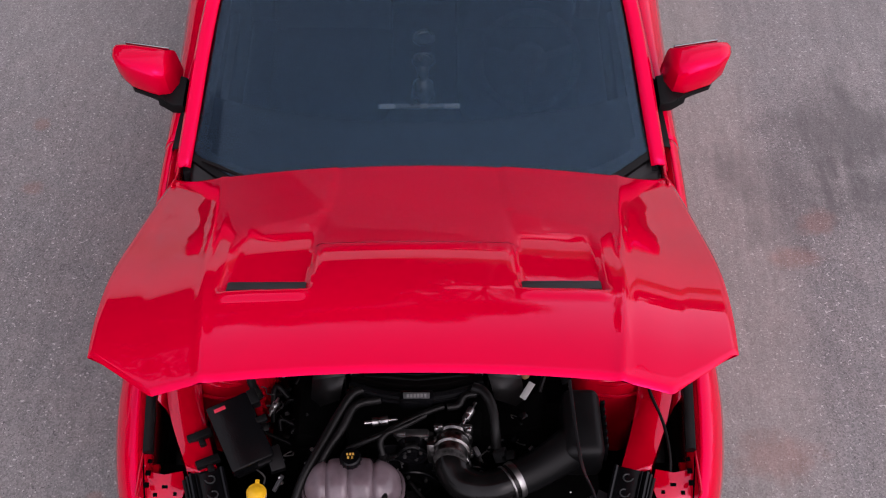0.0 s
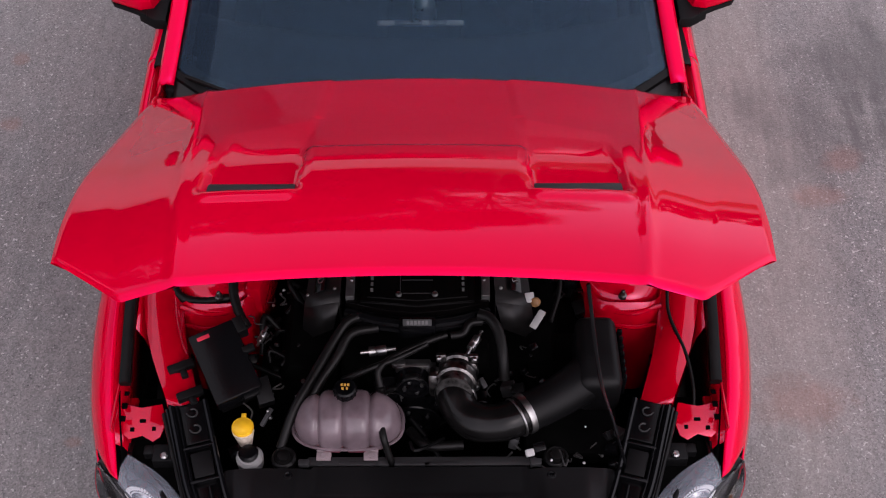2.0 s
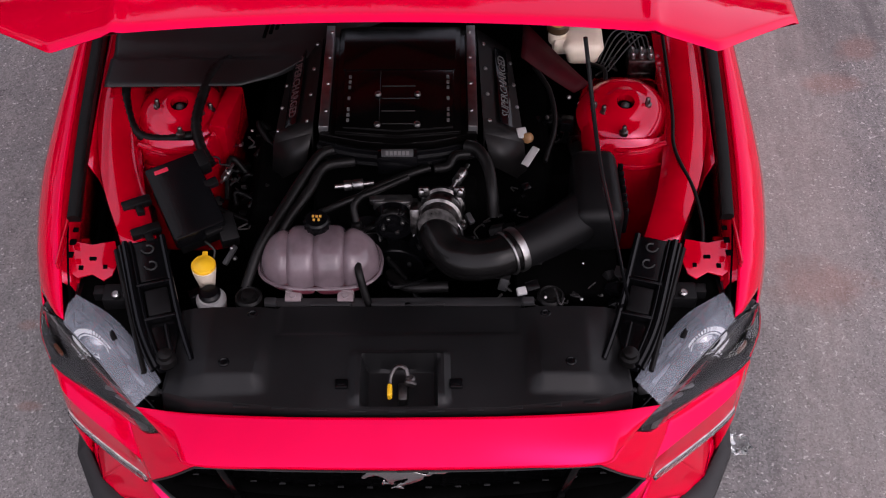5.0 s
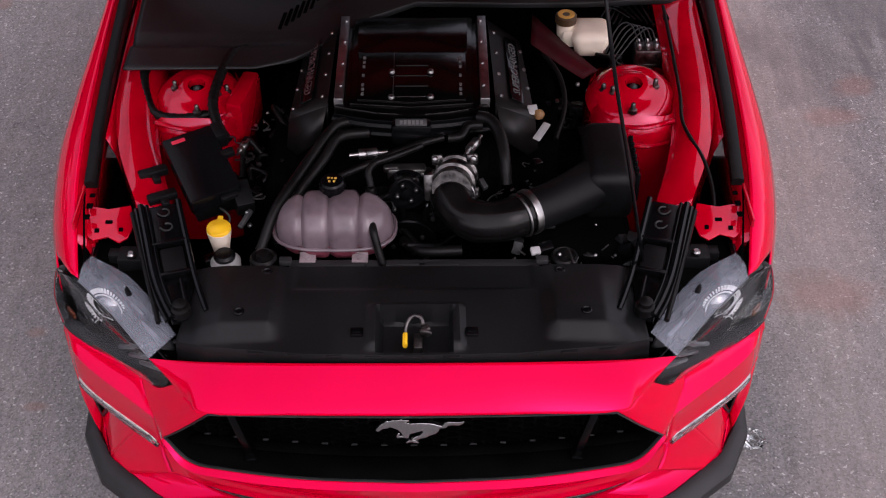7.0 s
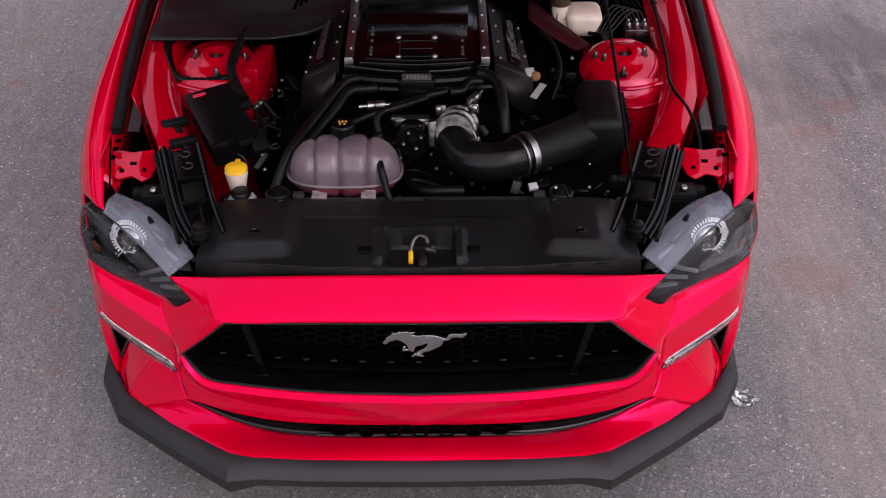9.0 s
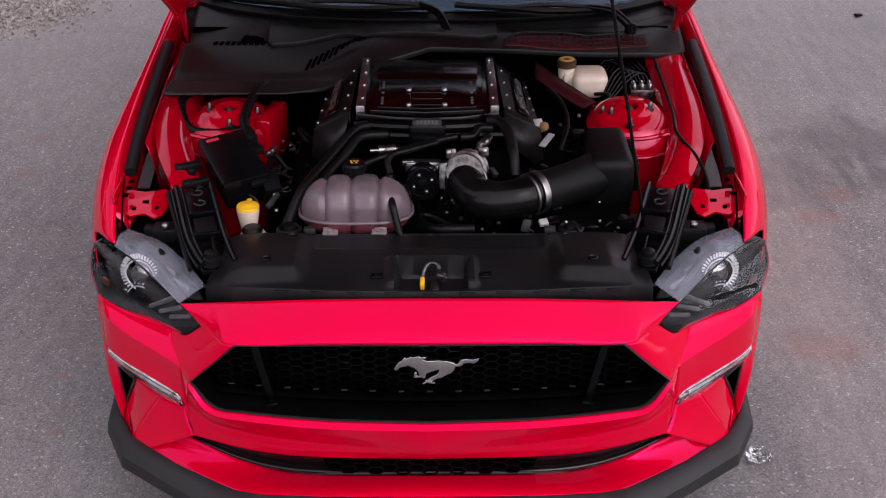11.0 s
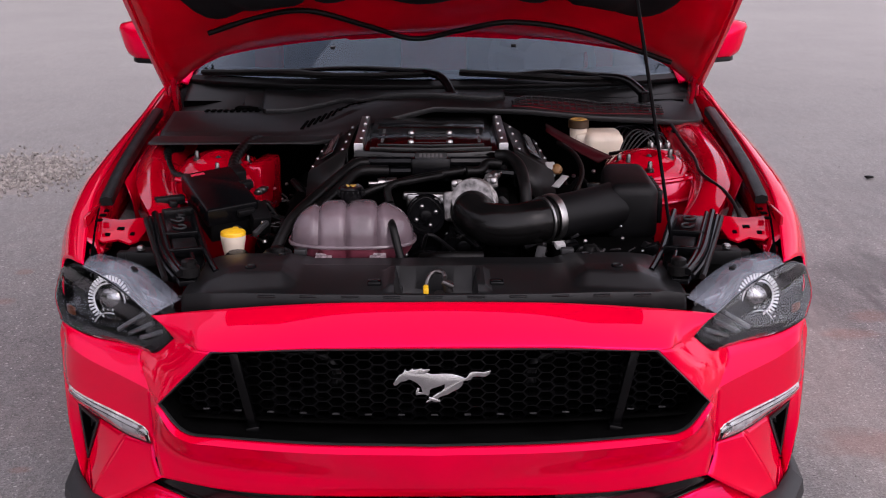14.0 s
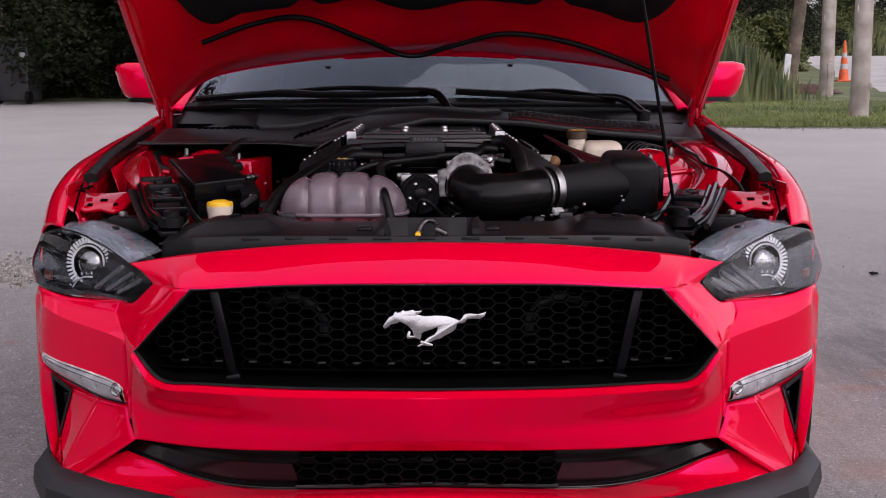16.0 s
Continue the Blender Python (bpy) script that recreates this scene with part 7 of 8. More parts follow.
bm = B()
rows = []
wb = [(a, b, c) for a, b, c in WB]
for j in range(44):
    v = j / 43
    row = []
    for i in range(121):
        x = -0.805 + 1.645 * i / 120
        y0, z0 = cowl_front(x)
        y1 = float(np.interp(abs(x), [p[0] for p in wb], [p[1] for p in wb])) + 0.012
        z1 = 1.058 - 0.022 * abs(x)
        y, z = y0 + (y1 - y0) * v, z0 + (z1 - z0) * v ** 0.8
        z += 0.012 * math.sin(math.pi * v) * math.cos(x * 5) - 0.018 * math.exp(-(((v - 0.72) / 0.12) ** 2))
        if x < -0.22:
            z += 0.007 * min(max((v - 0.40) / 0.02, 0), 1) * min(max((-0.22 - x) / 0.03, 0), 1)
        z -= 0.006 * min(max((v - 0.80) / 0.02, 0), 1)
        if x < -0.30:
            z += 0.003 * min(max((0.55 - v) / 0.08, 0), 1) * min(max((-0.33 - x) / 0.03, 0), 1)
        # the low left half: flat front rim, groove, gentle rise, dark well before the glass
        w = min(max((-0.19 - x) / 0.26, 0), 1)
        if w:
            well = 0.960 if x < -0.60 else 0.990
            low = float(np.interp(y, [1.155, 1.165, 1.275, 1.295, 1.325, 1.345, 1.45, 1.56, 1.585, 1.64, y1], [0.964, 0.971, 0.969, 0.954, 0.955, 0.966, 0.978, 0.992, 0.980, well, 1.046]))
            z += (low - z) * w * w * (3 - 2 * w)
        if j == 0:
            z -= 0.012 - 0.010 * w
        row.append(Vector((x, y, z)))
    rows.append(row)
add_grid(bm, rows)
cowl = part("cowl_panel", bm, COWL, car, "black plastic cowl panel", sharp=30, thick=0.004)
bpy.context.view_layer.update()


def cowl_z(x, y):
    ok, p, _, _ = cowl.ray_cast((x, y, 2.0), (0, 0, -1))
    return p.z if ok else 1.03


# upper plate that ends in a step along the middle of the cowl
STEP = [(-0.535, 1.560), (-0.522, 1.528), (-0.45, 1.535), (-0.378, 1.548), (-0.30, 1.545), (-0.16, 1.490), (0.014, 1.460), (0.16, 1.456), (0.215, 1.480)]
rows = [[] for _ in range(9)]
for k in range(81):
    x = -0.535 + 0.750 * k / 80
    y0 = interp(STEP, x)
    y1 = float(np.interp(abs(x), [p[0] for p in wb], [p[1] for p in wb])) + 0.012
    for j in range(9):
        y = y0 + (y1 - y0) * max(j - 1, 0) / 7
        z0, z1 = cowl_z(x, y0) + 0.013, 1.056 - 0.022 * abs(x)
        z = cowl_z(x, y0) - 0.004 if j == 0 else max(z0 + (z1 - z0) * (j - 1) / 7, cowl_z(x, y) + 0.003)
        rows[j].append(Vector((x, y - (0.004 if j == 0 else 0), z)))
bm = B()
add_grid(bm, rows)
part("cowl_upper", bm, COWL, cowl, "black stepped upper cowl plate", sharp=30, thick=0.003)
# small upright slots in a row and a slanted cluster beside them
for k in range(9):
    bm = B()
    x = -0.702 + 0.0195 * k
    box(bm, (x, 1.556, cowl_z(x, 1.556) + 0.001), (0.013, 0.026, 0.006), 0.002, Matrix.Rotation(radians(-8), 4, "Z"))
    part("cowl_slot", bm, DARK, cowl, "small dark slot")
for k in range(11):
    x, y = -0.385 + 0.0175 * k, 1.392 + 0.0125 * k
    bm = B()
    long = 0.070 if k < 6 else 0.040
    for v in box(bm, (0, 0, 0), (0.010, long, 0.006), 0.002, Matrix.Rotation(radians(-10), 4, "Z")):
        v.co += Vector((x, y, 0))
        v.co.z += cowl_z(v.co.x, v.co.y) + 0.001
    part("cowl_slot", bm, DARK, cowl, "long dark slot")
# near-black solid put in for the dark cavity behind the slots
bm = B()
prism(bm, [(-0.622, 1.585), (-0.560, 1.570), (-0.548, 1.590), (-0.575, 1.618), (-0.615, 1.622)], 0.020, Matrix.Translation((0, 0, 0.998)), r=0.004)
part("cowl_dark_spot", bm, DARK, cowl, "near-black piece in the dark well")
# long lattice; the red body metal behind it is coloured dark for shade
LAT_F, LAT_R = [(0.236, 1.432), (0.40, 1.453), (0.55, 1.500), (0.715, 1.556)], [(0.236, 1.455), (0.280, 1.506), (0.406, 1.553), (0.515, 1.560), (0.61, 1.597), (0.715, 1.612)]


def lattice(x, f, lift):
    y = interp(LAT_F, x) + (interp(LAT_R, x) - interp(LAT_F, x)) * f
    return Vector((x, y, cowl_z(x, y) + lift))


bm = B()
add_grid(bm, [[lattice(0.236 + 0.479 * k / 40, f, 0.002) for k in range(41)] for f in (0, 0.33, 0.67, 1)])
vent = part("cowl_vent", bm, BAYSHADE, cowl, "red metal behind the lattice, darkened for shade", thick=0.002)
for f in (0.0, 0.34, 0.67, 1.0):
    bm = B()
    tube(bm, [lattice(0.236 + 0.479 * k / 24, f, 0.007) for k in range(25)], 0.0024, 6, 60)
    part("vent_bar", bm, COWL, vent)
for k in range(25):
    bm = B()
    x = 0.240 + 0.0195 * k
    tube(bm, [lattice(x, 0.0, 0.007), lattice(x, 0.5, 0.007), lattice(x, 1.0, 0.007)], 0.0022, 6, 6)
    part("vent_slat", bm, COWL, vent)
for pivot, knee, blade in (((0.060, 1.500, 1.045), (-0.03, 1.606, 1.106), [(-0.005, 1.602, 1.100), (-0.27, 1.604, 1.094), (-0.51, 1.662, 1.096), (-0.755, 1.798, 1.078)]), ((0.66, 1.60, 1.03), (0.52, 1.640, 1.086), [(0.08, 1.610, 1.104), (0.24, 1.600, 1.096), (0.415, 1.602, 1.084), (0.58, 1.652, 1.074)])):
    bm = B()
    lathe(bm, [(0.020, -0.02), (0.020, 0.008), (0.012, 0.014)], Matrix.Translation(pivot), 16)
    tube(bm, [pivot, tuple((a + b) / 2 + c for a, b, c in zip(pivot, knee, (0.01, 0, 0.018))), knee], lambda t: 0.015 - 0.004 * t, 10, 16)
    far = blade[2] if knee[0] < 0.2 else blade[1]
    tube(bm, [knee, tuple((a + b) / 2 + c for a, b, c in zip(knee, far, (0, -0.012, 0.012))), far], lambda t: 0.009 - 0.003 * t, 8, 20)
    wiper = part("wiper", bm, SATIN, car, "black windshield wiper")
    bm = B()
    tube(bm, blade, lambda t: 0.008 + 0.005 * math.exp(-(((t - 0.55) / 0.08) ** 2)), 8, 50)
    tube(bm, [(x, y + 0.006, z - 0.010) for x, y, z in blade], 0.004, 6, 40)
    part("wiper_blade", bm, RUBBER, wiper, "black wiper blade")
bm = B()
tube(bm, [(0.563, 0.505, 0.820), (0.548, 0.482, 0.90), (0.47, 0.395, 1.26), (0.412, 0.34, 1.52), (0.372, 0.42, 1.752)], 0.0042, 10, 60)
lathe(bm, [(0.014, 0), (0.014, 0.03), (0.008, 0.04)], Matrix.Translation((0.563, 0.505, 0.805)), 14)
part("prop_rod", bm, SATIN, car, "thin black hood prop rod")

# black strip added over the glass foot, where the hood would mirror red
bm = B()
foot = [(-a, b, c) for a, b, c in WB[:0:-1]] + WB
add_grid(bm, [[p + Vector((0, dy, dz)) for p in cr([Vector(q) for q in foot], 60)] for dy, dz in ((-0.010, -0.012), (-0.008, 0.001), (0.020, 0.012), (0.022, 0.006))])
part("glass_foot_mask", bm, BLACK, car, "black strip hiding the red reflection at the windshield foot", thick=0.002)

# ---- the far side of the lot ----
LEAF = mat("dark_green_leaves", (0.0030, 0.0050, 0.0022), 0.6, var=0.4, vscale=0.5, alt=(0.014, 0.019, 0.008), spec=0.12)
LEAF2 = mat("yellow_green_leaves", (0.040, 0.060, 0.018), 0.6, var=0.4, vscale=1.5, alt=(0.11, 0.125, 0.040), spec=0.2)
GRASS = mat("green_grass", (0.095, 0.145, 0.030), 0.7, var=0.35, vscale=0.5, alt=(0.17, 0.20, 0.055))
SOIL = mat("grassy_soil", (0.075, 0.110, 0.028), 0.9, var=0.4, vscale=1.2, alt=(0.13, 0.15, 0.055), fine=0.4, bscale=25)
BARK = mat("grey_brown_bark", (0.13, 0.10, 0.075), 0.9, var=0.4, vscale=4, bump=0.6, bscale=40)
POLEWOOD = mat("weathered_pole_wood", (0.28, 0.24, 0.20), 0.85, var=0.3, vscale=2.5, bump=0.5, bscale=30, alt=(0.38, 0.34, 0.30))
CONCRETE = mat("pale_road_concrete", (0.36, 0.35, 0.335), 0.9, var=0.15, vscale=0.6, fine=0.3, bscale=20)
BINPLASTIC = mat("dark_grey_bin_plastic", (0.020, 0.021, 0.023), 0.5, var=0.2, vscale=6)
CONE = mat("orange_cone", (0.62, 0.10, 0.02), 0.5, var=0.1)
GREYPOST = mat("pale_grey_post", (0.50, 0.52, 0.52), 0.7, var=0.15, vscale=10)
MULCH = mat("reddish_mulch", (0.085, 0.042, 0.034), 0.95, var=0.4, vscale=8)


def leaves(name, count, spot, size, material, seed):
    """Many small bent leaves as one mesh; spot gives a place for each."""
    rng = random.Random(seed)
    vs, fs = [], []
    for _ in range(count):
        p = Vector(spot(rng))
        s = size * rng.uniform(0.6, 1.4)
        e = Euler((rng.uniform(-1.2, 1.2), rng.uniform(-1.2, 1.2), rng.uniform(0, 6.28))).to_matrix()
        k = len(vs)
        for q in ((0, -1, 0), (0.55, 0, 0.15), (0, 1, -0.1), (-0.55, 0, 0.15)):
            vs.append(p + e @ (Vector(q) * s))
        fs += [(k, k + 1, k + 2), (k, k + 2, k + 3)]
    me = bpy.data.meshes.new(name)
    me.from_pydata(vs, [], fs)
    me.materials.append(material)
    return me


def make_tree(height, spread, seed, material, low=0.10):
    rng = random.Random(seed)
    root = new("tree")
    bm = B()
    tube(bm, [(0, 0, -0.3), (0.1, 0.05, height * 0.3), (0.0, 0.2, height * 0.62)], lambda t: 0.24 - 0.16 * t, 10, 14)
    clumps = []
    for k in range(26):
        a, f = rng.uniform(0, 6.28), rng.uniform(low, 1.0)
        r = spread * (0.35 + 0.65 * rng.random()) * (1.15 - 0.75 * f)
        c = Vector((r * math.cos(a), r * math.sin(a), height * f))
        clumps.append((c, spread * rng.uniform(0.22, 0.42)))
        if k % 2 == 0:
            z = min(height * 0.6, c.z * 0.7)
            tube(bm, [(0, 0.1, z), tuple(Vector((0, 0.1, z)).lerp(c, 0.5) + Vector((0, 0, 0.3))), tuple(c)], lambda t: 0.08 - 0.06 * t, 6, 8)
    part("trunk", bm, BARK, root, "grey-brown trunk and limbs")

    def spot(g):
        c, r = clumps[g.randrange(len(clumps))]
        d = Vector((g.gauss(0, 1), g.gauss(0, 1), g.gauss(0, 1))).normalized() * r * g.random() ** 0.4
        return (c.x + d.x, c.y + d.y, max(c.z + d.z * 0.8, 0.1))

    ob = new("crown", leaves("crown", 30000, spot, 0.064, material, seed))
    ob.parent = root
    tagged(ob, "dense leafy crown")
    return root


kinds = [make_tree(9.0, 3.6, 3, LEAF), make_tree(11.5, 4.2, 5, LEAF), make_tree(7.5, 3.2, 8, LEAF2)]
rng = random.Random(21)
spots = []
for k in range(26):
    spots.append((-34 + 2.1 * k * 0.62 + rng.uniform(-1, 1), 31.0 + rng.uniform(0, 2.5) + (4 if k % 2 else 0)))
for k in range(15):
    spots.append((-33 + 2.2 * k + rng.uniform(-1, 1), 38.5 + rng.uniform(0, 2)))
for k in range(24):
    spots.append((-4 + 3.0 * k + rng.uniform(-1, 1), (39 if k < 4 else 124) + rng.uniform(0, 5) + (5 if k % 2 else 0)))
for k in range(22):
    spots.append((2 + 3.2 * k + rng.uniform(-1, 1), (62 if k < 6 else 122 + (k % 3) * 5) + rng.uniform(0, 4)))
for k in range(16):
    spots.append((-60 - rng.uniform(0, 8) if k % 2 else 78 + rng.uniform(0, 8), -30 + 6.5 * k))
# unseen trees added left and front, to close the lot and darken reflections
for k in range(15):
    spots.append((-27 + rng.uniform(-2, 2) - (5 if k % 2 else 0), -16 + 3.1 * k))
for k in range(26):
    spots.append((-44 + 3.6 * k + rng.uniform(-1, 1), -40 - rng.uniform(0, 3) - (5 if k % 2 else 0)))
for n, (x, y) in enumerate(spots):
    src = kinds[n % 3 if n > 2 else n]
    m = Matrix.Translation((x, y, rise(y))) @ Matrix.Rotation(rng.uniform(0, 6.28), 4, "Z")
    s = rng.uniform(0.85, 1.25)
    if y < 60:
        s *= 1.35 if -20 < x < 3 and y > 29 else 0.95 if x >= 3 and y > 29 else 1.75 if y > 29 else 1.35 if y > -25 else 0.8
    ob = src if n < 3 else copy_thing(src, m)
    ob.matrix_basis = m @ Matrix.Diagonal((s, s, s, 1))
    tagged(ob, "dark leafy tree at the edge of the lot" if n < 41 else "outer leafy tree, some of these added unseen for reflections", "tree", "trees round the lot")

# tall weeds: thin bent blades in clumps
WEED = mat("tall_green_weeds", (0.045, 0.072, 0.020), 0.7, var=0.4, vscale=1.2, alt=(0.12, 0.14, 0.042))
weed_rng = random.Random(17)
vs, fs = [], []
for cx, cy, wx, wy, h, count in ((6.4, 28.2, 1.5, 1.0, 1.7, 5200), (6.95, 28.9, 0.6, 0.8, 1.3, 2600), (33.0, 117.0, 7.0, 2.0, 3.2, 3200), (44.0, 118.0, 8.0, 2.0, 3.4, 3000)):
    for _ in range(count):
        x, y = weed_rng.gauss(cx, wx * 0.5), weed_rng.gauss(cy, wy * 0.5)
        t = h * weed_rng.uniform(0.45, 1.05) * math.exp(-0.5 * ((x - cx) / wx) ** 2)
        w = 0.012 + 0.00035 * y
        a = weed_rng.uniform(0, 6.28)
        bx, by = 0.3 * t * math.cos(a) * weed_rng.random(), 0.3 * t * math.sin(a) * weed_rng.random()
        z, k = rise(y) + 0.02, len(vs)
        vs += [(x - w, y, z), (x + w, y, z), (x - w + bx * 0.4, y + by * 0.4, z + t * 0.6), (x + w + bx * 0.4, y + by * 0.4, z + t * 0.6), (x + bx, y + by, z + t)]
        fs += [(k, k + 1, k + 3, k + 2), (k + 2, k + 3, k + 4)]
me = bpy.data.meshes.new("tall_weeds")
me.from_pydata(vs, [], fs)
me.materials.append(WEED)
tagged(new("tall_weeds", me), "tall yellow-green weeds on the bank", "weeds", kind="stuff")

# grass verge behind the lot, its ragged front edge, and the road beyond
def verge_front(x):
    return 19.0 + 0.10 * math.sin(x * 1.7) + 0.08 * math.sin(x * 4.1) if x > 3.6 else 28.9 + 0.2 * math.sin(x * 0.9)


bm = B()
vx = [-90, -60, -40, -30, -24, -18, -14, -10, -6, -2, 1, 2.8, 3.6] + [3.9 + 0.35 * k for k in range(60)] + [26, 30, 36, 45, 60, 90]
rows = []
for j, f in enumerate((0, 0.01, 0.08, 0.25, 0.5, 1.0)):
    rows.append([Vector((x, verge_front(x) + (140 - verge_front(x)) * f, rise(verge_front(x) + (140 - verge_front(x)) * f) + (0.005 if j == 0 else 0.05))) for x in vx])
add_grid(bm, rows)
verge = new("grass_verge", mesh_of("grass_verge", bm, SOIL))
tagged(verge, "rough green grass verge behind the asphalt", "grass", kind="structure")


def on_verge(g):
    x = g.uniform(4.0, 16)
    y = verge_front(x) + 0.05 + 8 * g.random() ** 1.6
    return (x, y, rise(y) + 0.06)


blade_rng = random.Random(4)
vs, fs = [], []
for _ in range(26000):
    x, y, z = on_verge(blade_rng)
    h, a = blade_rng.uniform(0.02, 0.07), blade_rng.uniform(0, 6.28)
    k = len(vs)
    vs += [(x - 0.012 * math.cos(a), y - 0.012 * math.sin(a), z - 0.03), (x + 0.012 * math.cos(a), y + 0.012 * math.sin(a), z - 0.03), (x + blade_rng.uniform(-0.05, 0.05), y + blade_rng.uniform(-0.05, 0.05), z + h)]
    fs.append((k, k + 1, k + 2))
me = bpy.data.meshes.new("grass")
me.from_pydata(vs, [], fs)
me.materials.append(GRASS)
tagged(new("grass", me), "short green grass blades on the verge", "grass", kind="stuff")

bm = B()
c = cr([(12.0, 32.5, 0), (13.0, 36, 0), (14.0, 41, 0), (17.4, 56, 0), (32.0, 113, 0)], 40)
add_grid(bm, [[Vector((p.x + dx * (1 + 0.02 * (p.y - 32)), p.y + dy, rise(p.y + dy) + 0.056)) for p in c] for dx, dy in ((0, 0), (2.0, -0.4), (6, -1.0), (18, 2.0), (45, 4))])
road = new("road", mesh_of("road", bm, CONCRETE))
tagged(road, "pale concrete side road beyond the verge", "road", kind="structure")


def shrub(x, y, w, h, seed, material, size=0.06, count=5200):
    root = new("shrub")
    rng = random.Random(seed)
    lumps = [(rng.uniform(-w, w) * 0.8, rng.uniform(-w, w) * 0.5, rng.uniform(0.1, 0.8) * h, rng.uniform(0.25, 0.5) * w) for _ in range(16)]
    bm = B()
    for lx, ly, lz, _ in lumps[:8]:
        tube(bm, [(0, 0, -0.05), (lx * 0.4, ly * 0.4, lz * 0.6), (lx, ly, lz)], lambda t: 0.02 - 0.014 * t, 5, 6)
    part("stems", bm, BARK, root, "thin brown stems")

    def spot(g):
        lx, ly, lz, r = lumps[g.randrange(16)]
        d = Vector((g.gauss(0, 1), g.gauss(0, 1), g.gauss(0, 1))).normalized() * r * g.random() ** 0.4
        return (lx + d.x, ly + d.y, max(lz + d.z, 0.02))

    ob = new("foliage", leaves("foliage", count, spot, size, material, seed))
    ob.parent = root
    root.matrix_basis = Matrix.Translation((x, y, rise(y) + 0.04))
    return root


for k, (x, y, w, h, material) in enumerate(((6.9, 28.6, 0.9, 1.9, LEAF2), (7.45, 29.4, 0.7, 1.5, LEAF2), (6.0, 28.8, 1.2, 2.1, LEAF2), (14.5, 56.0, 2.2, 2.6, LEAF2), (36, 118, 5.0, 4.0, LEAF2), (46, 119, 5.0, 4.0, LEAF2))):
    tagged(shrub(x, y, w, h, 40 + k, material, 0.04 if y < 30 else 0.12, 9000), "tall green weeds and shrub on the verge", "shrub", "shrubs on the verge")
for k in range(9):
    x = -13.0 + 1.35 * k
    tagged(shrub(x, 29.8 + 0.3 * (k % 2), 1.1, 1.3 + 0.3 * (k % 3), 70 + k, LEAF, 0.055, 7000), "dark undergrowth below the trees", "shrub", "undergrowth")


def pole(x, y, r, h, lean, label, material=None):
    bm = B()
    tube(bm, [(0, 0, -0.3), (lean * 0.3, 0, h * 0.3), (lean, 0, h)], lambda t: r * (1.05 - 0.25 * t) + r * 0.04 * math.exp(-t * 40), 18, 16)
    for k in range(4):
        box(bm, (r * 0.9 * math.cos(k * 1.7), -r * 0.95, 0.6 + 0.7 * k), (0.03, 0.02, 0.12), 0.004)
    ob = new("utility_pole", mesh_of("utility_pole", bm, material or POLEWOOD))
    ob.matrix_basis = Matrix.Translation((x, y, rise(y)))
    tagged(ob, label, "pole", "utility poles")


pole(7.73, 21.15, 0.165, 9.0, 0.1, "weathered wooden utility pole in the grass")
pole(9.96, 30.6, 0.172, 10.0, 0.05, "weathered wooden utility pole beside mulch")
pole(9.36, 32.0, 0.165, 10.0, 1.1, "leaning dark wooden utility pole", BARK)
def cable(a, b, sag, r, label):
    bm = B()
    a, b = Vector(a), Vector(b)
    tube(bm, [a.lerp(b, k / 12) - Vector((0, 0, sag * 4 * (k / 12) * (1 - k / 12))) for k in range(13)], r, 6, 60)
    ob = new("overhead_cable", mesh_of("overhead_cable", bm, RUBBER))
    tagged(ob, label, "cable", "overhead cables")


cable((7.78, 21.15, 8.8), (4.2, -24.0, 9.0), 0.5, 0.016, "black service cable slung from the wooden pole")
cable((9.95, 30.6, 9.7), (6.0, -24.0, 9.6), 0.6, 0.016, "black service cable slung over the lot")
bm = B()
box(bm, (0, 0, 0.52), (0.16, 0.07, 1.15), 0.02)
post = new("marker_post", mesh_of("marker_post", bm, GREYPOST))
post.matrix_basis = Matrix.Translation((8.88, 30.6, rise(30.6))) @ Matrix.Rotation(radians(5), 4, "Y")
tagged(post, "pale grey leaning marker post in the grass", "post")
bm = B()
box(bm, (0, 0, 0.42), (0.12, 0.06, 0.9), 0.02)
post = new("marker_post", mesh_of("marker_post", bm, POLEWOOD))
post.matrix_basis = Matrix.Translation((9.74, 29.6, rise(29.6)))
tagged(post, "short wooden post against the pole", "post")
bm = B()
rows = []
for j in range(8):
    r = 1.0 - j / 7.5
    rows.append([Vector((1.0 * r * math.cos(a), 0.6 * r * math.sin(a), 0.26 * (1 - r * r) + 0.02 * math.sin(5 * a) * r)) for a in [2 * math.pi * k / 24 for k in range(25)]])
add_grid(bm, rows)
mound = new("mulch_bed", mesh_of("mulch_bed", bm, MULCH))
mound.matrix_basis = Matrix.Translation((9.75, 31.6, rise(31.6) + 0.05))
tagged(mound, "low bed of reddish mulch round the poles", "mulch")

cone = new("traffic_cone")
bm = B()
prism(bm, [(-0.2, -0.2), (0.2, -0.2), (0.2, 0.2), (-0.2, 0.2)], 0.04, Matrix.Translation((0, 0, 0.04)), r=0.01)
part("base", bm, CONE, cone, "orange base")
for k, (a, z, material) in enumerate(((0.0, 0.30, CONE), (0.30, 0.45, WHITE), (0.45, 0.62, CONE), (0.62, 0.76, WHITE), (0.76, 1.1, CONE))):
    bm = B()
    lathe(bm, [(0.145 - 0.105 * a, 0.04 + a), (0.145 - 0.105 * z, 0.04 + z)], None, 20, cap=k in (0, 4))
    part("band", bm, material, cone, "white band" if material is WHITE else "orange band")
cone.matrix_basis = Matrix.Translation((13.8, 41.4, rise(41.4) + 0.06)) @ Matrix.Diagonal((1.2, 1.2, 1.2, 1))
tagged(cone, "orange and white traffic cone by the road", "cone")

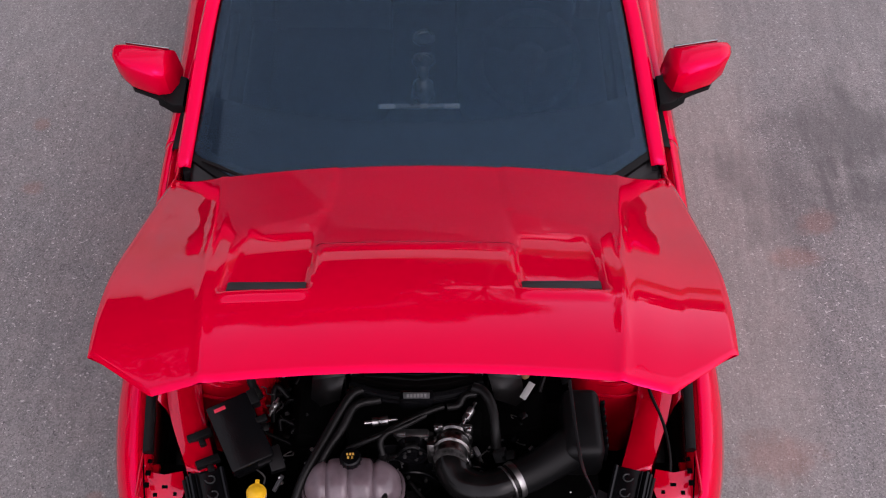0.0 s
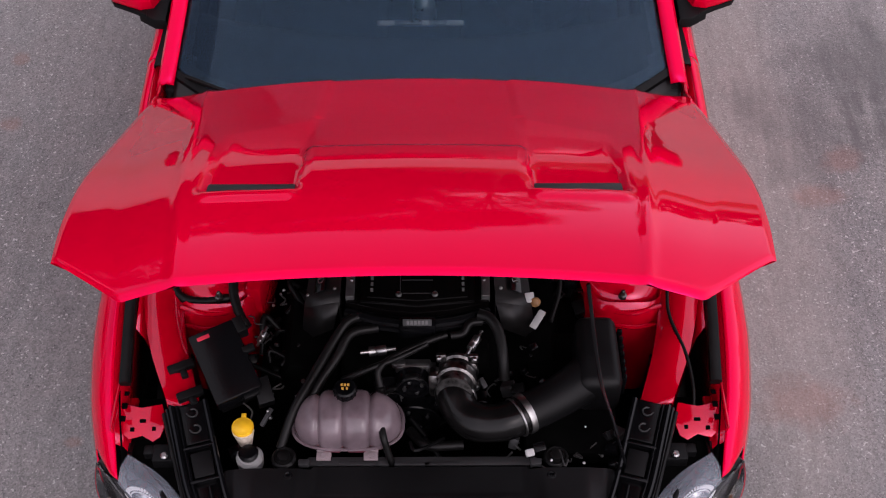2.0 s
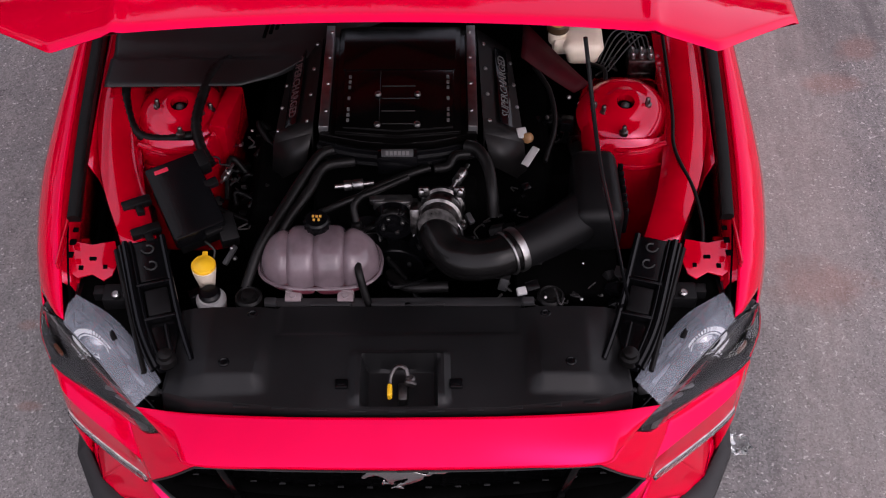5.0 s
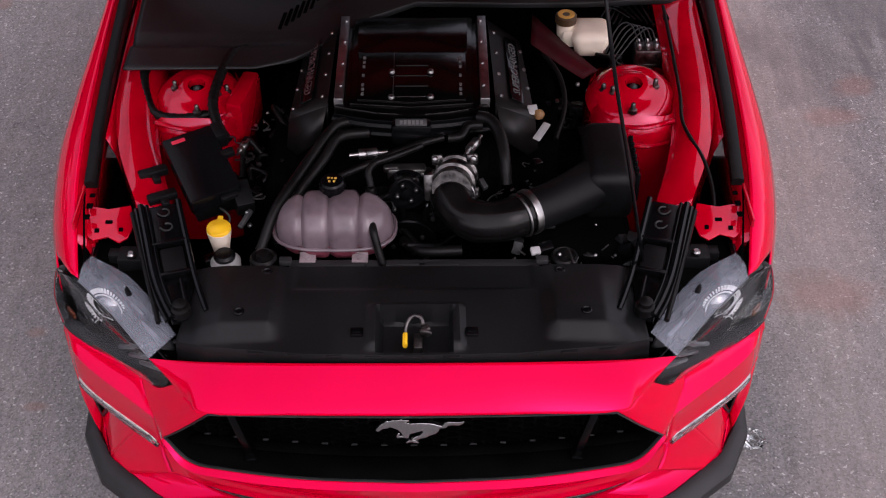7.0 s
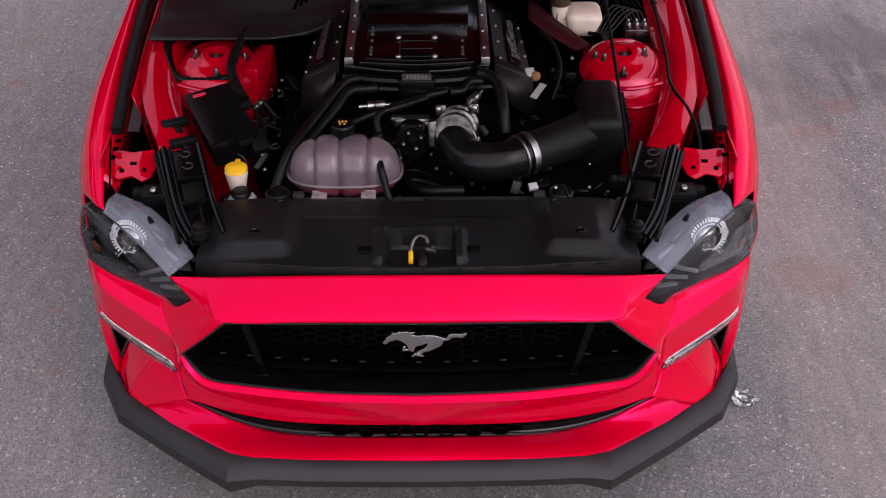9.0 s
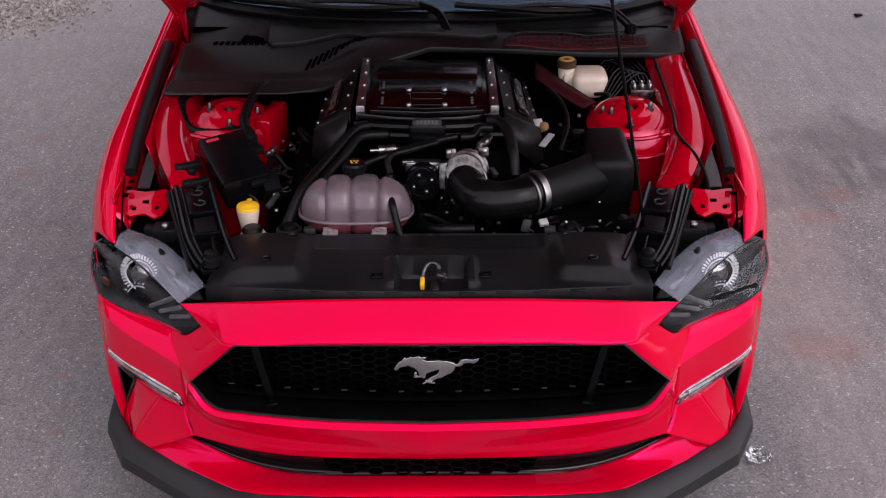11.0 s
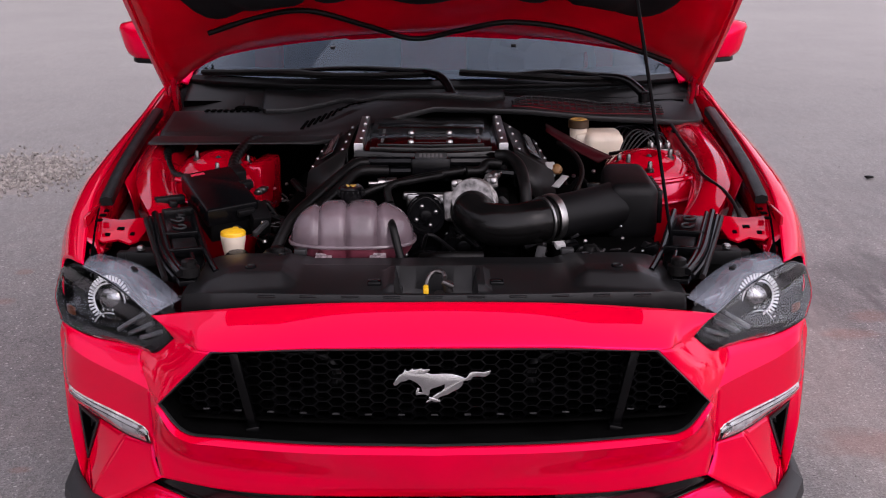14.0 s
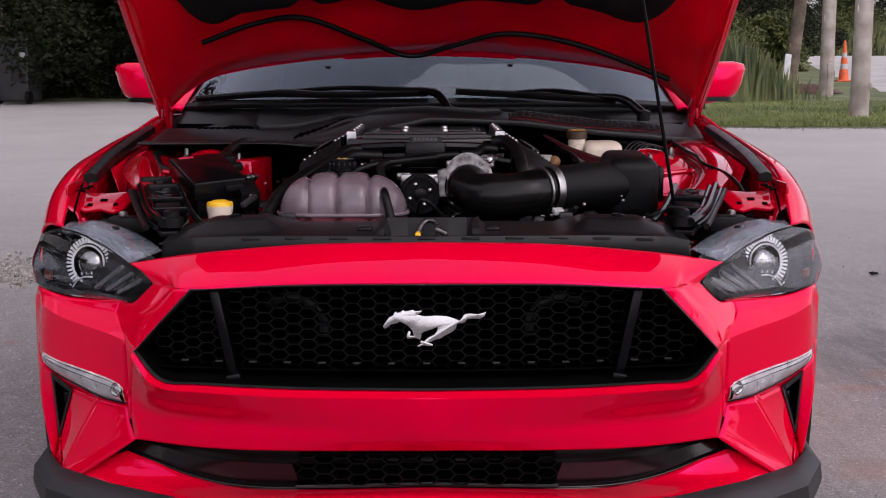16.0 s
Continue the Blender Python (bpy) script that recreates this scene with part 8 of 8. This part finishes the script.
# wheeled bin against the trees
bin_ob = new("wheeled_bin")
bm = B()
for v in box(bm, (0, 0, 0.74), (0.86, 0.92, 1.34), 0.05, seg=3):
    if v.co.z < 0.5:
        v.co.x *= 0.86
        v.co.y *= 0.84
part("body", bm, BINPLASTIC, bin_ob, "dark grey tapered body")
bm = B()
for v in box(bm, (0, 0, 1.46), (0.92, 0.98, 0.10), 0.04, seg=3):
    if v.co.z > 1.46:
        v.co.z += 0.03 * (1 - (v.co.x / 0.46) ** 2)
box(bm, (0.0, 0.46, 1.42), (0.80, 0.10, 0.05), 0.02)
part("lid", bm, BINPLASTIC, bin_ob, "dark grey domed lid")
for sx in (-1, 1):
    bm = B()
    lathe(bm, [(0.08, -0.04), (0.15, -0.04), (0.155, 0), (0.15, 0.04), (0.08, 0.04)], pose(sx * 0.36, -0.36, 0.155, 0, 90, 0), 20)
    part("wheel", bm, RUBBER, bin_ob, "black wheel")
bm = B()
box(bm, (0.28, -0.464, 1.12), (0.14, 0.008, 0.12), 0.003)
part("sticker", bm, WHITE, bin_ob, "white sticker")
bm = B()
box(bm, (0.12, -0.440, 0.80), (0.26, 0.02, 0.55), 0.006)
part("panel", bm, TRIM, bin_ob, "grey panel")
bin_ob.matrix_basis = Matrix.Translation((-9.72, 27.9, rise(27.9))) @ Matrix.Rotation(radians(-6), 4, "Z")
tagged(bin_ob, "dark grey wheeled rubbish bin at the lot's edge", "bin")

# ---- loose bits on the asphalt ----
STONE = mat("pale_gravel", (0.27, 0.25, 0.235), 0.9, var=0.4, vscale=30, alt=(0.38, 0.35, 0.32))
stone_rng = random.Random(9)
vs, fs = [], []


def pebble(x, y, z, s):
    k = len(vs)
    e = Euler((stone_rng.uniform(0, 6), stone_rng.uniform(0, 6), stone_rng.uniform(0, 6))).to_matrix()
    for q in ((1, 0, 0), (-1, 0, 0), (0, 0.8, 0), (0, -0.8, 0), (0, 0, 0.6), (0, 0, -0.6)):
        vs.append(Vector((x, y, z + s * 0.3)) + e @ (Vector(q) * s * stone_rng.uniform(0.7, 1.2)))
    for a, b, c in ((0, 2, 4), (2, 1, 4), (1, 3, 4), (3, 0, 4), (2, 0, 5), (1, 2, 5), (3, 1, 5), (0, 3, 5)):
        fs.append((k + a, k + b, k + c))


for _ in range(1500):
    pebble(stone_rng.gauss(-2.47, 0.20), stone_rng.gauss(5.1, 0.26), 0, stone_rng.uniform(0.006, 0.020))
for _ in range(900):
    x, y = stone_rng.uniform(-3.2, 3.2), stone_rng.uniform(-0.5, 9)
    if abs(x) > 1.05:
        pebble(x, y, 0, stone_rng.uniform(0.002, 0.006))
for _ in range(700):
    x = stone_rng.uniform(4.2, 15)
    pebble(x, verge_front(x) - abs(stone_rng.gauss(0, 0.22)), rise(19), stone_rng.uniform(0.008, 0.022))
me = bpy.data.meshes.new("gravel")
me.from_pydata(vs, [], fs)
me.materials.append(STONE)
tagged(new("gravel", me), "loose pale gravel scattered on the asphalt", "gravel", kind="stuff")
bm = B()
bmesh.ops.create_icosphere(bm, subdivisions=3, radius=0.04)
for v in bm.verts:
    v.co *= 0.75 + 0.6 * abs(noise.noise(v.co * 45)) + 0.3 * noise.noise(v.co * 110)
    v.co.z = v.co.z * 0.55
litter = new("plastic_litter", mesh_of("plastic_litter", bm, glass("clear_crumpled_plastic", (0.9, 0.92, 0.92), 0.12), 20))
litter.matrix_basis = Matrix.Translation((0.985, 0.63, 0.018))
tagged(litter, "crumpled clear plastic litter on the asphalt", "litter")
bm = B()
for v in box(bm, (0, 0, 0.012), (0.05, 0.03, 0.016), 0.006):
    v.co.z += 0.008 * noise.noise(v.co * 40)
scrap = new("dark_scrap", mesh_of("dark_scrap", bm, RUBBER))
scrap.matrix_basis = Matrix.Translation((2.52, 4.86, 0)) @ Matrix.Rotation(0.4, 4, "Z")
tagged(scrap, "small dark rubber scrap on the asphalt", "scrap")
